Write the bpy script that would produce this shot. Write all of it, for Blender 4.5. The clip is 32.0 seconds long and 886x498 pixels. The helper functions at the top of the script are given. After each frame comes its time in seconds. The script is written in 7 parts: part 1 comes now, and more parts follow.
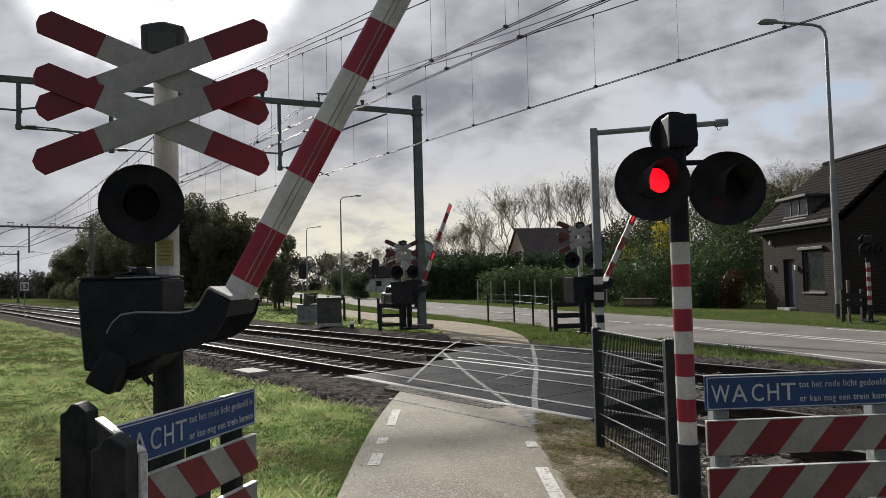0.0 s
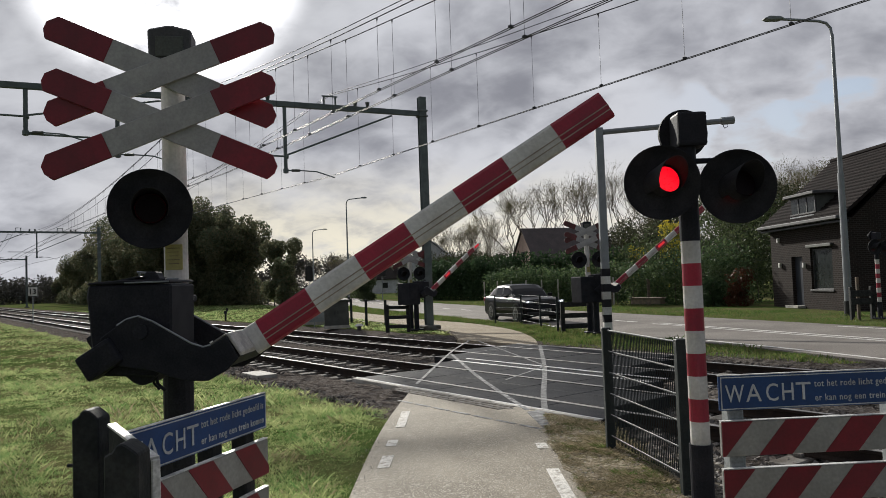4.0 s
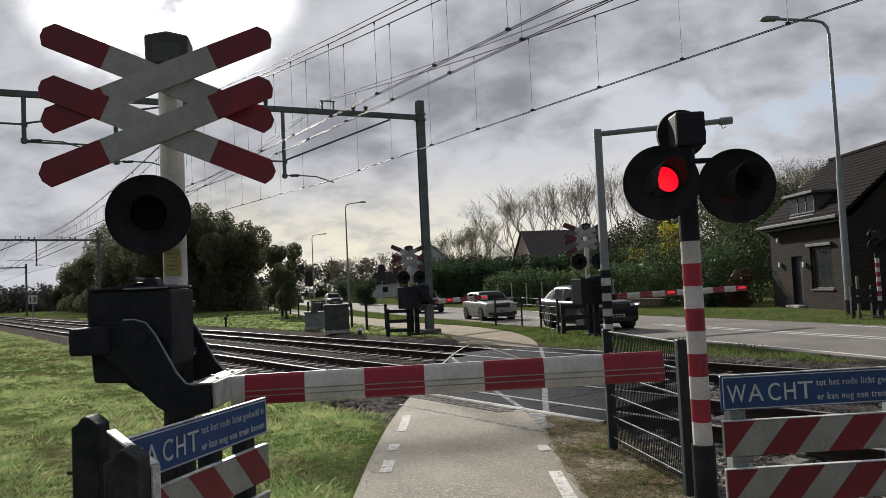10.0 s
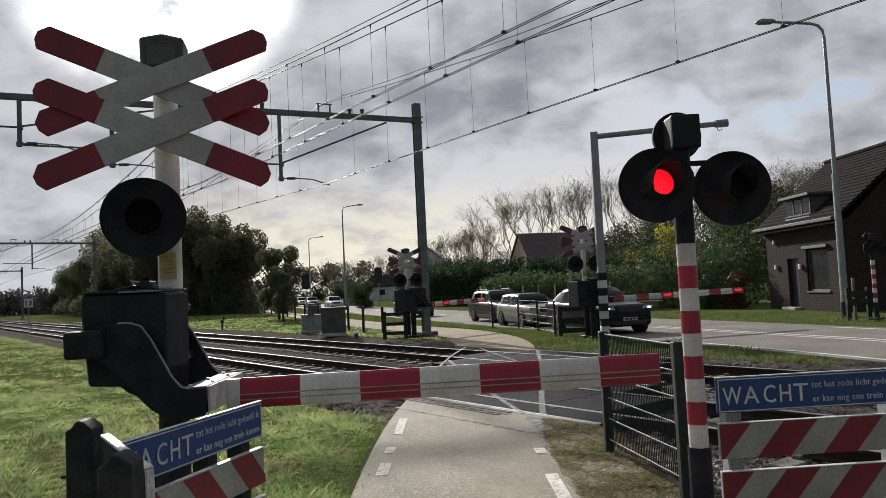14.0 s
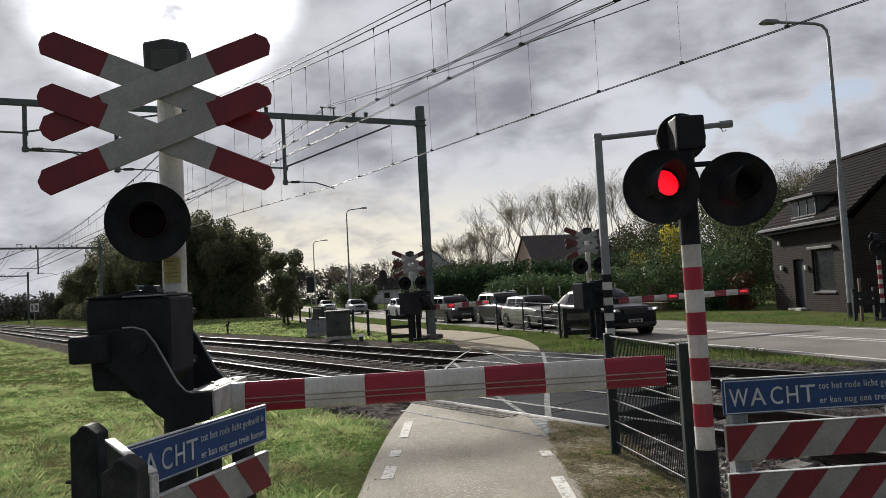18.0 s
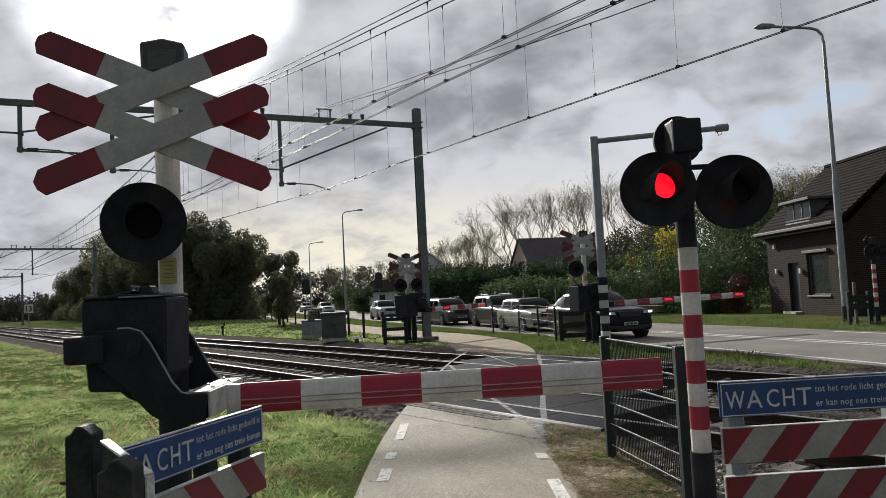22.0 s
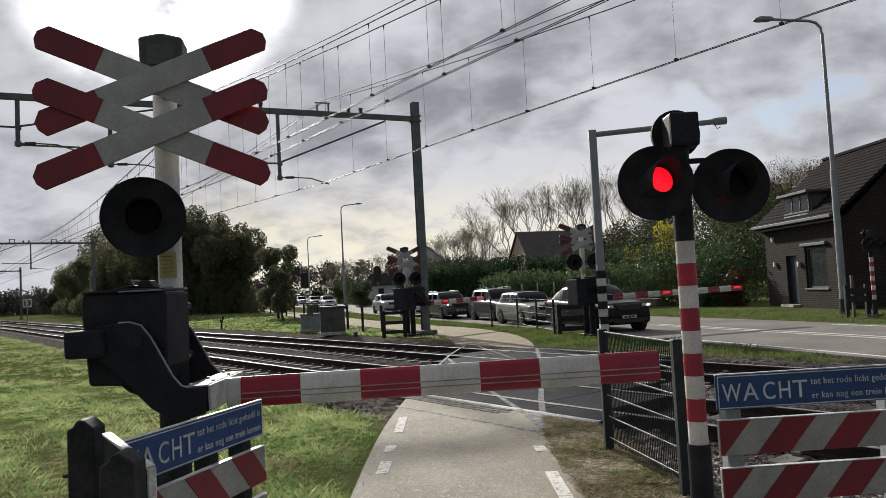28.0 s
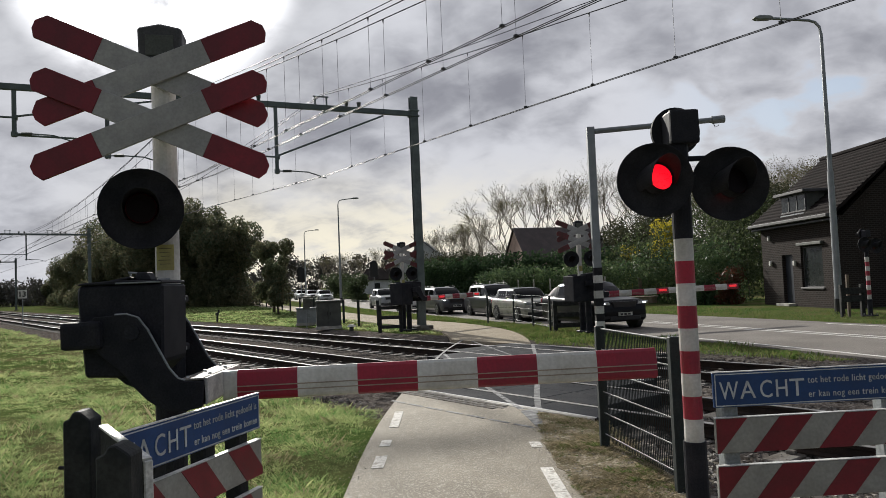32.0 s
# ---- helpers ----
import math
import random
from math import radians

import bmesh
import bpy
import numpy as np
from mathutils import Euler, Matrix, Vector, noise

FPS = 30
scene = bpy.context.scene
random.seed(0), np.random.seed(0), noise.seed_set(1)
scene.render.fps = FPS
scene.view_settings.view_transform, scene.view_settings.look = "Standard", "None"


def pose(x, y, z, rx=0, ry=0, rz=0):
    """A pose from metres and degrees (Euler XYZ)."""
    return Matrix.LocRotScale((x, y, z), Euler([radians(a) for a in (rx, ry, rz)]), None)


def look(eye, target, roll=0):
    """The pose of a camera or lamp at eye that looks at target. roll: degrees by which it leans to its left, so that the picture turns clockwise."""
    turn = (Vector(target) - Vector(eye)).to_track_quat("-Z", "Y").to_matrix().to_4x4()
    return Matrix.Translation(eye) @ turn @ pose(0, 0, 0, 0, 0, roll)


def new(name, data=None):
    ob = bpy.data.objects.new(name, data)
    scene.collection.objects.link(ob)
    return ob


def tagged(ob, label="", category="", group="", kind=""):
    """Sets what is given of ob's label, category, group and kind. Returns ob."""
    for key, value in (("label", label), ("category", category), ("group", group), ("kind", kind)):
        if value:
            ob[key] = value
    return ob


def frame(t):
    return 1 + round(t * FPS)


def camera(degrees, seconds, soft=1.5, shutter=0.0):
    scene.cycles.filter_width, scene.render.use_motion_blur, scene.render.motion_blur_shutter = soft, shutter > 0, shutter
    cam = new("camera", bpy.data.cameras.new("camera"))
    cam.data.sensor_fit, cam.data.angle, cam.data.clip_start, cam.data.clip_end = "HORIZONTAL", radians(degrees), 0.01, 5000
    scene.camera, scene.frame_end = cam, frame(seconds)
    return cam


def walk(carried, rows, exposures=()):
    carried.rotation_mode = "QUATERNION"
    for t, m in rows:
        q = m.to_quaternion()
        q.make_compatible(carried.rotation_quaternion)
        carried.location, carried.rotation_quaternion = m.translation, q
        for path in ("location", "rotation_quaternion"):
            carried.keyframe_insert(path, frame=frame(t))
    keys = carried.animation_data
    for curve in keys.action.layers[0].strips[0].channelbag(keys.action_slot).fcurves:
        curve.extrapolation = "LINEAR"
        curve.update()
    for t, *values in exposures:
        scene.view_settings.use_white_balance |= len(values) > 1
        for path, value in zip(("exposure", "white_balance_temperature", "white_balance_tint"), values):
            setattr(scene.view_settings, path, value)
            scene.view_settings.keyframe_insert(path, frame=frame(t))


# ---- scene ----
cam = camera(63.0, 32.0, 0.8)
PATH = [
    (0, (0.008, -0.036, 1.802), (0.019, 1.962, 1.891), -1.5),
    (0.5, (0.011, -0.042, 1.803), (0.021, 1.957, 1.875), -1.8),
    (1, (0.001, -0.038, 1.804), (-0.009, 1.96, 1.893), -2.1),
    (1.5, (0.003, -0.04, 1.808), (-0.015, 1.957, 1.919), -2.2),
    (2, (0.005, -0.027, 1.804), (-0.011, 1.971, 1.91), -2.1),
    (2.5, (-0.001, -0.023, 1.804), (-0.014, 1.974, 1.908), -2.1),
    (3, (-0.005, -0.021, 1.806), (-0.009, 1.976, 1.911), -2.3),
    (3.5, (-0.015, -0.017, 1.807), (-0.016, 1.981, 1.906), -2.1),
    (5.5, (-0.009, -0.005, 1.801), (-0.027, 1.994, 1.869), -2.2),
    (6, (-0.004, 0.001, 1.8), (-0.018, 2.0, 1.857), -2.4),
    (6.5, (-0.013, 0.002, 1.8), (-0.033, 2.0, 1.878), -2.7),
    (7, (-0.021, 0.005, 1.8), (-0.051, 2.003, 1.89), -2.7),
    (7.5, (-0.026, 0.007, 1.799), (-0.051, 2.005, 1.89), -2.4),
    (8, (-0.023, 0.011, 1.799), (-0.038, 2.009, 1.882), -2.5),
    (8.5, (-0.018, 0.005, 1.801), (-0.03, 2.004, 1.882), -2.8),
    (9, (-0.015, 0.002, 1.802), (-0.031, 2.0, 1.892), -2.9),
    (9.5, (-0.015, -0.002, 1.803), (-0.025, 1.995, 1.898), -2.8),
    (10, (-0.013, -0.004, 1.802), (-0.017, 1.993, 1.904), -2.7),
    (10.5, (-0.016, -0.003, 1.803), (-0.015, 1.994, 1.914), -2.5),
    (11, (-0.014, -0.006, 1.803), (-0.011, 1.991, 1.921), -2.4),
    (11.5, (-0.01, -0.006, 1.801), (-0.004, 1.99, 1.919), -2.5),
    (12, (-0.006, -0.004, 1.802), (-0.002, 1.993, 1.915), -2.7),
    (12.5, (0.0, -0.004, 1.802), (0.001, 1.992, 1.914), -2.9),
    (13, (-0.001, 0.0, 1.801), (-0.001, 1.997, 1.916), -2.9),
    (13.5, (-0.003, 0.005, 1.801), (0.001, 2.002, 1.909), -2.9),
    (14, (-0.005, -0.001, 1.802), (0.0, 1.996, 1.911), -2.8),
    (14.5, (-0.009, 0.003, 1.799), (-0.004, 1.999, 1.916), -2.8),
    (16.5, (-0.015, 0.004, 1.801), (-0.018, 2.0, 1.919), -2.9),
    (17, (-0.013, 0.0, 1.8), (-0.014, 1.996, 1.916), -2.9),
    (17.5, (-0.009, 0.004, 1.801), (-0.012, 2.0, 1.916), -3.0),
    (18, (-0.003, 0.008, 1.802), (-0.01, 2.004, 1.919), -3.1),
    (18.5, (0.0, 0.004, 1.8), (-0.009, 2.0, 1.917), -3.0),
    (19, (-0.003, 0.012, 1.799), (-0.006, 2.009, 1.911), -3.0),
    (19.5, (-0.003, 0.013, 1.799), (-0.001, 2.01, 1.911), -3.0),
    (20, (-0.006, 0.011, 1.801), (-0.002, 2.008, 1.917), -3.1),
    (20.5, (-0.005, 0.009, 1.8), (-0.002, 2.005, 1.918), -3.1),
    (21, (-0.005, 0.012, 1.801), (0.001, 2.008, 1.923), -3.1),
    (21.5, (-0.008, 0.011, 1.801), (0.0, 2.008, 1.923), -3.0),
    (22, (-0.011, 0.013, 1.798), (-0.006, 2.009, 1.921), -2.9),
    (22.5, (-0.012, 0.006, 1.8), (-0.01, 2.002, 1.925), -2.9),
    (23, (-0.012, 0.017, 1.8), (-0.009, 2.012, 1.929), -2.8),
    (23.5, (-0.016, 0.017, 1.798), (-0.009, 2.013, 1.923), -2.8),
    (24, (-0.02, 0.01, 1.799), (-0.007, 2.007, 1.918), -2.6),
    (24.5, (-0.024, 0.004, 1.8), (-0.005, 2.001, 1.919), -2.5),
    (25, (-0.024, 0.004, 1.801), (-0.002, 2.0, 1.921), -2.4),
    (25.5, (-0.023, -0.003, 1.801), (-0.006, 1.993, 1.916), -2.4),
    (27.5, (-0.016, -0.009, 1.797), (-0.011, 1.989, 1.897), -2.8),
    (28, (-0.011, -0.009, 1.8), (-0.003, 1.988, 1.905), -3.0),
    (28.5, (-0.013, -0.006, 1.802), (-0.004, 1.991, 1.914), -2.9),
    (29, (-0.021, -0.014, 1.801), (-0.014, 1.983, 1.912), -2.8),
    (29.5, (-0.023, -0.016, 1.798), (-0.019, 1.982, 1.903), -2.9),
    (30, (-0.019, -0.009, 1.796), (-0.014, 1.989, 1.889), -2.8),
    (30.5, (-0.017, -0.003, 1.798), (-0.007, 1.995, 1.882), -2.6),
    (31, (-0.02, -0.004, 1.798), (-0.007, 1.994, 1.881), -2.5),
    (31.5, (-0.021, 0.001, 1.796), (-0.007, 1.999, 1.884), -2.4),
    (32, (-0.024, 0.001, 1.798), (-0.007, 1.998, 1.89), -2.4),
]
walk(cam, [(t, look(eye, target, roll)) for t, eye, target, roll in PATH],
     [(0, 0.10, 6150, 10), (6, 0.10, 6150, 10), (13, 0.16, 6150, 10), (20, 0.20, 6150, 10), (32, 0.20, 6150, 10)])


# ---- light: a low sun behind broken cloud, ahead and to the left ----
SUN_AZ, SUN_EL = radians(-21.0), radians(24.5)
SUN = Vector((math.sin(SUN_AZ) * math.cos(SUN_EL), math.cos(SUN_AZ) * math.cos(SUN_EL), math.sin(SUN_EL)))
sun_data = bpy.data.lights.new("sun", "SUN")
sun_data.energy, sun_data.angle, sun_data.color = 5.0, radians(1.5), (1.0, 0.93, 0.80)
sun = new("sun", sun_data)
sun.matrix_world = look(SUN * 60, (0, 0, 0))


def make_world():
    w = bpy.data.worlds.new("cloudy_sky")
    w.use_nodes = True
    scene.world = w
    nt = w.node_tree
    nt.nodes.clear()
    N, L = nt.nodes.new, nt.links.new

    def math_node(op, a, b=None, clamp=False, c=None):
        n = N("ShaderNodeMath")
        n.operation, n.use_clamp = op, clamp
        for k, v in enumerate((a, b, c)):
            if v is None:
                continue
            if isinstance(v, (int, float)):
                n.inputs[k].default_value = v
            else:
                L(v, n.inputs[k])
        return n.outputs[0]

    def mix(fac, a, b):
        n = N("ShaderNodeMix")
        n.data_type = "RGBA"
        for sock, v in ((n.inputs[0], fac), (n.inputs[6], a), (n.inputs[7], b)):
            if isinstance(v, (int, float)):
                sock.default_value = v
            elif isinstance(v, tuple):
                sock.default_value = (*v, 1)
            else:
                L(v, sock)
        return n.outputs[2]

    def ramp(v, lo, hi):
        n = N("ShaderNodeMapRange")
        n.interpolation_type = "SMOOTHSTEP"
        L(v, n.inputs[0])
        n.inputs[1].default_value, n.inputs[2].default_value = lo, hi
        return n.outputs[0]

    way = N("ShaderNodeTexCoord").outputs["Generated"]
    split = N("ShaderNodeSeparateXYZ")
    L(way, split.inputs[0])
    up = math_node("MAXIMUM", split.outputs[2], 0.0)
    # the cloud deck, seen in perspective
    deck = math_node("ADD", up, 0.42)
    flat = N("ShaderNodeCombineXYZ")
    L(math_node("DIVIDE", split.outputs[0], deck), flat.inputs[0])
    L(math_node("DIVIDE", split.outputs[1], deck), flat.inputs[1])
    shift = N("ShaderNodeMapping")
    shift.inputs["Location"].default_value = CLOUD_SHIFT
    shift.inputs["Rotation"].default_value = (0, 0, radians(25))
    shift.inputs["Scale"].default_value = (1.0, 1.15, 1.0)
    L(flat.outputs[0], shift.inputs[0])

    soft_colour = N("ShaderNodeTexNoise")
    soft_colour.inputs["Scale"].default_value, soft_colour.inputs["Detail"].default_value = 5.0, 3
    L(way, soft_colour.inputs["Vector"])

    def clouds(scale, detail, rough, warp):
        n = N("ShaderNodeTexNoise")
        n.inputs["Scale"].default_value, n.inputs["Detail"].default_value = scale, detail
        n.inputs["Roughness"].default_value, n.inputs["Distortion"].default_value = rough, warp
        L(shift.outputs[0], n.inputs["Vector"])
        return n.outputs["Fac"]

    big, fine = clouds(3.0, 7, 0.50, 0.2), clouds(9.0, 6, 0.55, 0.3)
    body = math_node("ADD", math_node("MULTIPLY", big, 0.70), math_node("MULTIPLY", fine, 0.30))
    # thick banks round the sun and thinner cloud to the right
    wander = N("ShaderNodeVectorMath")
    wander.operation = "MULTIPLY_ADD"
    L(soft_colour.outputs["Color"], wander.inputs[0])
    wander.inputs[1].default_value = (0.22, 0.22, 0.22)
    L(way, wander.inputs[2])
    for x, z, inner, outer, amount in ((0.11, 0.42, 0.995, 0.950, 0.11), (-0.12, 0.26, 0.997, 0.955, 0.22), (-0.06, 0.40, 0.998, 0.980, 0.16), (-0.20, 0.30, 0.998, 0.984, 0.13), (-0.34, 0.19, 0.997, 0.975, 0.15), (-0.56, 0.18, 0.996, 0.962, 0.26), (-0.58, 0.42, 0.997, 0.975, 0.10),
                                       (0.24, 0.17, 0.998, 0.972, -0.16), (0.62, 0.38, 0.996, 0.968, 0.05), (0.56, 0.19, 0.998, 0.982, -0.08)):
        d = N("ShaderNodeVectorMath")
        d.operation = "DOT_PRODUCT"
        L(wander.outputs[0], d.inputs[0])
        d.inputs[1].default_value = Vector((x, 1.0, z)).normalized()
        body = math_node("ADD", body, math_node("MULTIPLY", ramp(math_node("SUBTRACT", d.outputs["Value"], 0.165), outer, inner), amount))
    # nearness to the sun
    dot = N("ShaderNodeVectorMath")
    dot.operation = "DOT_PRODUCT"
    L(way, dot.inputs[0])
    dot.inputs[1].default_value = SUN
    near = ramp(dot.outputs["Value"], 0.945, 0.998)
    core = ramp(dot.outputs["Value"], 0.982, 0.999)
    front = ramp(dot.outputs["Value"], -0.35, 0.70)
    # thick undersides are grey, thin parts pass light
    thin = ramp(body, 0.70, 0.38)
    grey = mix(thin, (0.245, 0.242, 0.262), (0.60, 0.59, 0.60))
    back = mix(thin, (0.10, 0.105, 0.12), (0.26, 0.27, 0.29))
    grey = mix(front, back, grey)
    lit = mix(thin, (0.25, 0.244, 0.258), (0.58, 0.57, 0.57))
    cloud = mix(near, grey, lit)
    cloud = mix(math_node("MULTIPLY", core, ramp(body, 0.65, 0.44)), cloud, (3.0, 2.9, 2.8))
    # gaps of blue sky, away from the sun
    sky = N("ShaderNodeTexSky")
    sky.sky_type, sky.sun_disc = "NISHITA", False
    sky.sun_elevation, sky.sun_rotation = SUN_EL, SUN_AZ
    scaled = N("ShaderNodeVectorMath")
    scaled.operation = "SCALE"
    L(sky.outputs[0], scaled.inputs[0])
    scaled.inputs["Scale"].default_value = 0.10
    away = ramp(split.outputs[0], 0.22, 0.50)
    gap = math_node("MULTIPLY", math_node("MULTIPLY", ramp(body, 0.50, 0.42), 0.5), away)
    cloud = mix(gap, cloud, scaled.outputs[0])
    # pale warm band over the horizon under the cloud edge
    low = ramp(up, 0.19, 0.05)
    band = math_node("MULTIPLY", math_node("MULTIPLY", low, ramp(dot.outputs["Value"], 0.55, 0.93)), ramp(split.outputs[0], -0.52, -0.22))
    cloud = mix(math_node("MULTIPLY", band, math_node("MULTIPLY_ADD", ramp(fine, 0.70, 0.38), 0.6, c=0.4)), cloud, (0.84, 0.76, 0.59))
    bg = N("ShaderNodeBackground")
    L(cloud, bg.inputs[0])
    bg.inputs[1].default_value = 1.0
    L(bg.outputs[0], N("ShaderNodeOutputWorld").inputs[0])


CLOUD_SHIFT = (3.1, 1.7, 0.0)
make_world()
scene.view_settings.exposure = 0.0

# ---- materials ----
def mat(name, colour, second=None, rough=0.7, metal=0.0, scale=6.0, fine=60.0, bump=0.15, spread=0.12, spec=0.5, split=(0.4, 0.6), wear=0.25, speck=None):
    """A surface with broad stains between two colours, a fine grain, relief and a little change from piece to piece."""
    m = bpy.data.materials.new(name)
    m.use_nodes = True
    nt = m.node_tree
    N, L = nt.nodes.new, nt.links.new
    b = nt.nodes["Principled BSDF"]
    second = second or tuple(c * 0.72 for c in colour)
    where = N("ShaderNodeTexCoord").outputs["Object"]
    n1, n2 = N("ShaderNodeTexNoise"), N("ShaderNodeTexNoise")
    n1.inputs["Scale"].default_value, n1.inputs["Detail"].default_value = scale, 5
    n2.inputs["Scale"].default_value, n2.inputs["Detail"].default_value = fine, 3
    L(where, n1.inputs["Vector"]), L(where, n2.inputs["Vector"])
    r = N("ShaderNodeMapRange")
    L(n1.outputs["Fac"], r.inputs[0])
    r.inputs[1].default_value, r.inputs[2].default_value = split
    mx = N("ShaderNodeMix")
    mx.data_type = "RGBA"
    L(r.outputs[0], mx.inputs[0])
    mx.inputs[6].default_value, mx.inputs[7].default_value = (*colour, 1), (*second, 1)
    hs = N("ShaderNodeHueSaturation")
    L(mx.outputs[2], hs.inputs["Color"])
    v = N("ShaderNodeMapRange")
    L(N("ShaderNodeObjectInfo").outputs["Random"], v.inputs[0])
    v.inputs[3].default_value, v.inputs[4].default_value = 1 - spread, 1 + spread
    g = N("ShaderNodeMapRange")
    L(n2.outputs["Fac"], g.inputs[0])
    g.inputs[1].default_value, g.inputs[2].default_value = 0.3, 0.7
    g.inputs[3].default_value, g.inputs[4].default_value = 1 - wear, 1 + wear
    mul = N("ShaderNodeMath")
    mul.operation = "MULTIPLY"
    L(v.outputs[0], mul.inputs[0]), L(g.outputs[0], mul.inputs[1])
    L(mul.outputs[0], hs.inputs["Value"])
    tone = hs.outputs[0]
    if speck:
        # small stones of another tone showing in the surface: scale, share, colour
        vo = N("ShaderNodeTexVoronoi")
        vo.inputs["Scale"].default_value = speck[0]
        L(where, vo.inputs["Vector"])
        sp, th, mt = N("ShaderNodeSeparateColor"), N("ShaderNodeMapRange"), N("ShaderNodeMix")
        L(vo.outputs["Color"], sp.inputs[0])
        L(sp.outputs[0], th.inputs[0])
        th.inputs[1].default_value, th.inputs[2].default_value = 1 - speck[1], 1 - speck[1] * 0.4
        mt.data_type = "RGBA"
        L(th.outputs[0], mt.inputs[0]), L(tone, mt.inputs[6])
        mt.inputs[7].default_value = (*speck[2], 1)
        tone = mt.outputs[2]
    L(tone, b.inputs["Base Color"])
    rr = N("ShaderNodeMapRange")
    L(n2.outputs["Fac"], rr.inputs[0])
    rr.inputs[3].default_value, rr.inputs[4].default_value = max(0.03, rough - 0.12), min(1, rough + 0.12)
    L(rr.outputs[0], b.inputs["Roughness"])
    b.inputs["Metallic"].default_value = metal
    b.inputs["Specular IOR Level"].default_value = spec
    if bump:
        bp = N("ShaderNodeBump")
        bp.inputs["Strength"].default_value, bp.inputs["Distance"].default_value = bump, 0.4 / fine
        L(n2.outputs["Fac"], bp.inputs["Height"])
        L(bp.outputs[0], b.inputs["Normal"])
    return m


def leaf_mat(name, a, b_, through_light=0.35, rough=0.55, scale=0.55, island=0.3):
    """Leaves or blades: two tones by clump, and some light passing through."""
    m = bpy.data.materials.new(name)
    m.use_nodes = True
    nt = m.node_tree
    N, L = nt.nodes.new, nt.links.new
    b = nt.nodes["Principled BSDF"]
    n1 = N("ShaderNodeTexNoise")
    n1.inputs["Scale"].default_value, n1.inputs["Detail"].default_value = scale, 4
    L(N("ShaderNodeTexCoord").outputs["Object"], n1.inputs["Vector"])
    add = N("ShaderNodeMath")
    add.operation = "ADD"
    L(n1.outputs["Fac"], add.inputs[0])
    isl = N("ShaderNodeMapRange")
    L(N("ShaderNodeNewGeometry").outputs["Random Per Island"], isl.inputs[0])
    isl.inputs[3].default_value, isl.inputs[4].default_value = -island, island
    L(isl.outputs[0], add.inputs[1])
    r = N("ShaderNodeMapRange")
    L(add.outputs[0], r.inputs[0])
    r.inputs[1].default_value, r.inputs[2].default_value = 0.25, 0.75
    mx = N("ShaderNodeMix")
    mx.data_type = "RGBA"
    L(r.outputs[0], mx.inputs[0])
    mx.inputs[6].default_value, mx.inputs[7].default_value = (*a, 1), (*b_, 1)
    L(mx.outputs[2], b.inputs["Base Color"])
    b.inputs["Roughness"].default_value = rough
    b.inputs["Specular IOR Level"].default_value = 0.15
    tr = N("ShaderNodeBsdfTranslucent")
    L(mx.outputs[2], tr.inputs[0])
    ms = N("ShaderNodeMixShader")
    ms.inputs[0].default_value = through_light
    L(b.outputs[0], ms.inputs[1]), L(tr.outputs[0], ms.inputs[2])
    L(ms.outputs[0], nt.nodes["Material Output"].inputs[0])
    return m


def glow_mat(name, colour, strength):
    m = mat(name, colour, rough=0.3, bump=0)
    b = m.node_tree.nodes["Principled BSDF"]
    b.inputs["Emission Color"].default_value = (*colour, 1)
    b.inputs["Emission Strength"].default_value = strength
    return m


def glass_mat(name, colour, rough=0.04):
    """Window glass seen from outside: dark behind, a clear reflection."""
    return mat(name, colour, rough=rough + 0.1, bump=0, spec=0.3, wear=0.05, spread=0.05)


M_GRASS_SOIL = mat("meadow_soil", (0.055, 0.088, 0.024), (0.10, 0.098, 0.045), rough=0.95, scale=0.35, fine=9, bump=0.6, spec=0.0)
M_GRASS = leaf_mat("grass_blades", (0.125, 0.24, 0.07), (0.50, 0.53, 0.25), 0.6, 0.5, 1.8, 0.25)
M_VERGE = leaf_mat("verge_blades", (0.075, 0.14, 0.030), (0.165, 0.17, 0.065), 0.5, 0.55, 1.2, 0.35)
M_STRAW = leaf_mat("flattened_straw", (0.44, 0.37, 0.25), (0.15, 0.135, 0.075), 0.3, 0.8, 5.0, 0.45)
M_DRY = leaf_mat("dry_grass_blades", (0.36, 0.31, 0.19), (0.22, 0.20, 0.10), 0.4, 0.6, 2.0, 0.4)
M_PATH = mat("worn_path_asphalt", (0.225, 0.198, 0.154), (0.292, 0.258, 0.202), rough=0.75, scale=0.9, fine=130, bump=0.7, wear=0.85, spec=0.2, speck=(95, 0.22, (0.47, 0.435, 0.37)))
M_PATH_TAN = mat("tan_path_asphalt", (0.29, 0.245, 0.18), (0.37, 0.315, 0.235), rough=0.9, scale=0.7, fine=90, bump=0.5, wear=0.6, spec=0.05, speck=(70, 0.2, (0.48, 0.43, 0.35)))
M_ROAD = mat("road_asphalt", (0.19, 0.173, 0.156), (0.25, 0.229, 0.208), rough=0.8, scale=0.5, fine=40, bump=0.4, wear=0.4, spec=0.12)
M_LINE = mat("worn_white_marking", (0.66, 0.65, 0.62), (0.42, 0.41, 0.39), rough=0.7, scale=7, fine=70, split=(0.45, 0.8), wear=0.3)
M_DASH = mat("worn_dash_marking", (0.66, 0.64, 0.60), (0.36, 0.335, 0.285), rough=0.8, scale=16, fine=90, split=(0.52, 0.64), wear=0.35, spec=0.1)
M_LINE_FADED = mat("faded_white_marking", (0.26, 0.26, 0.258), (0.055, 0.056, 0.058), rough=0.6, scale=9, fine=60, split=(0.34, 0.60), wear=0.5)
M_BALLAST = mat("brown_ballast", (0.075, 0.064, 0.056), (0.15, 0.135, 0.122), rough=0.9, scale=12, fine=30, bump=1.0, wear=0.5, spec=0.0)
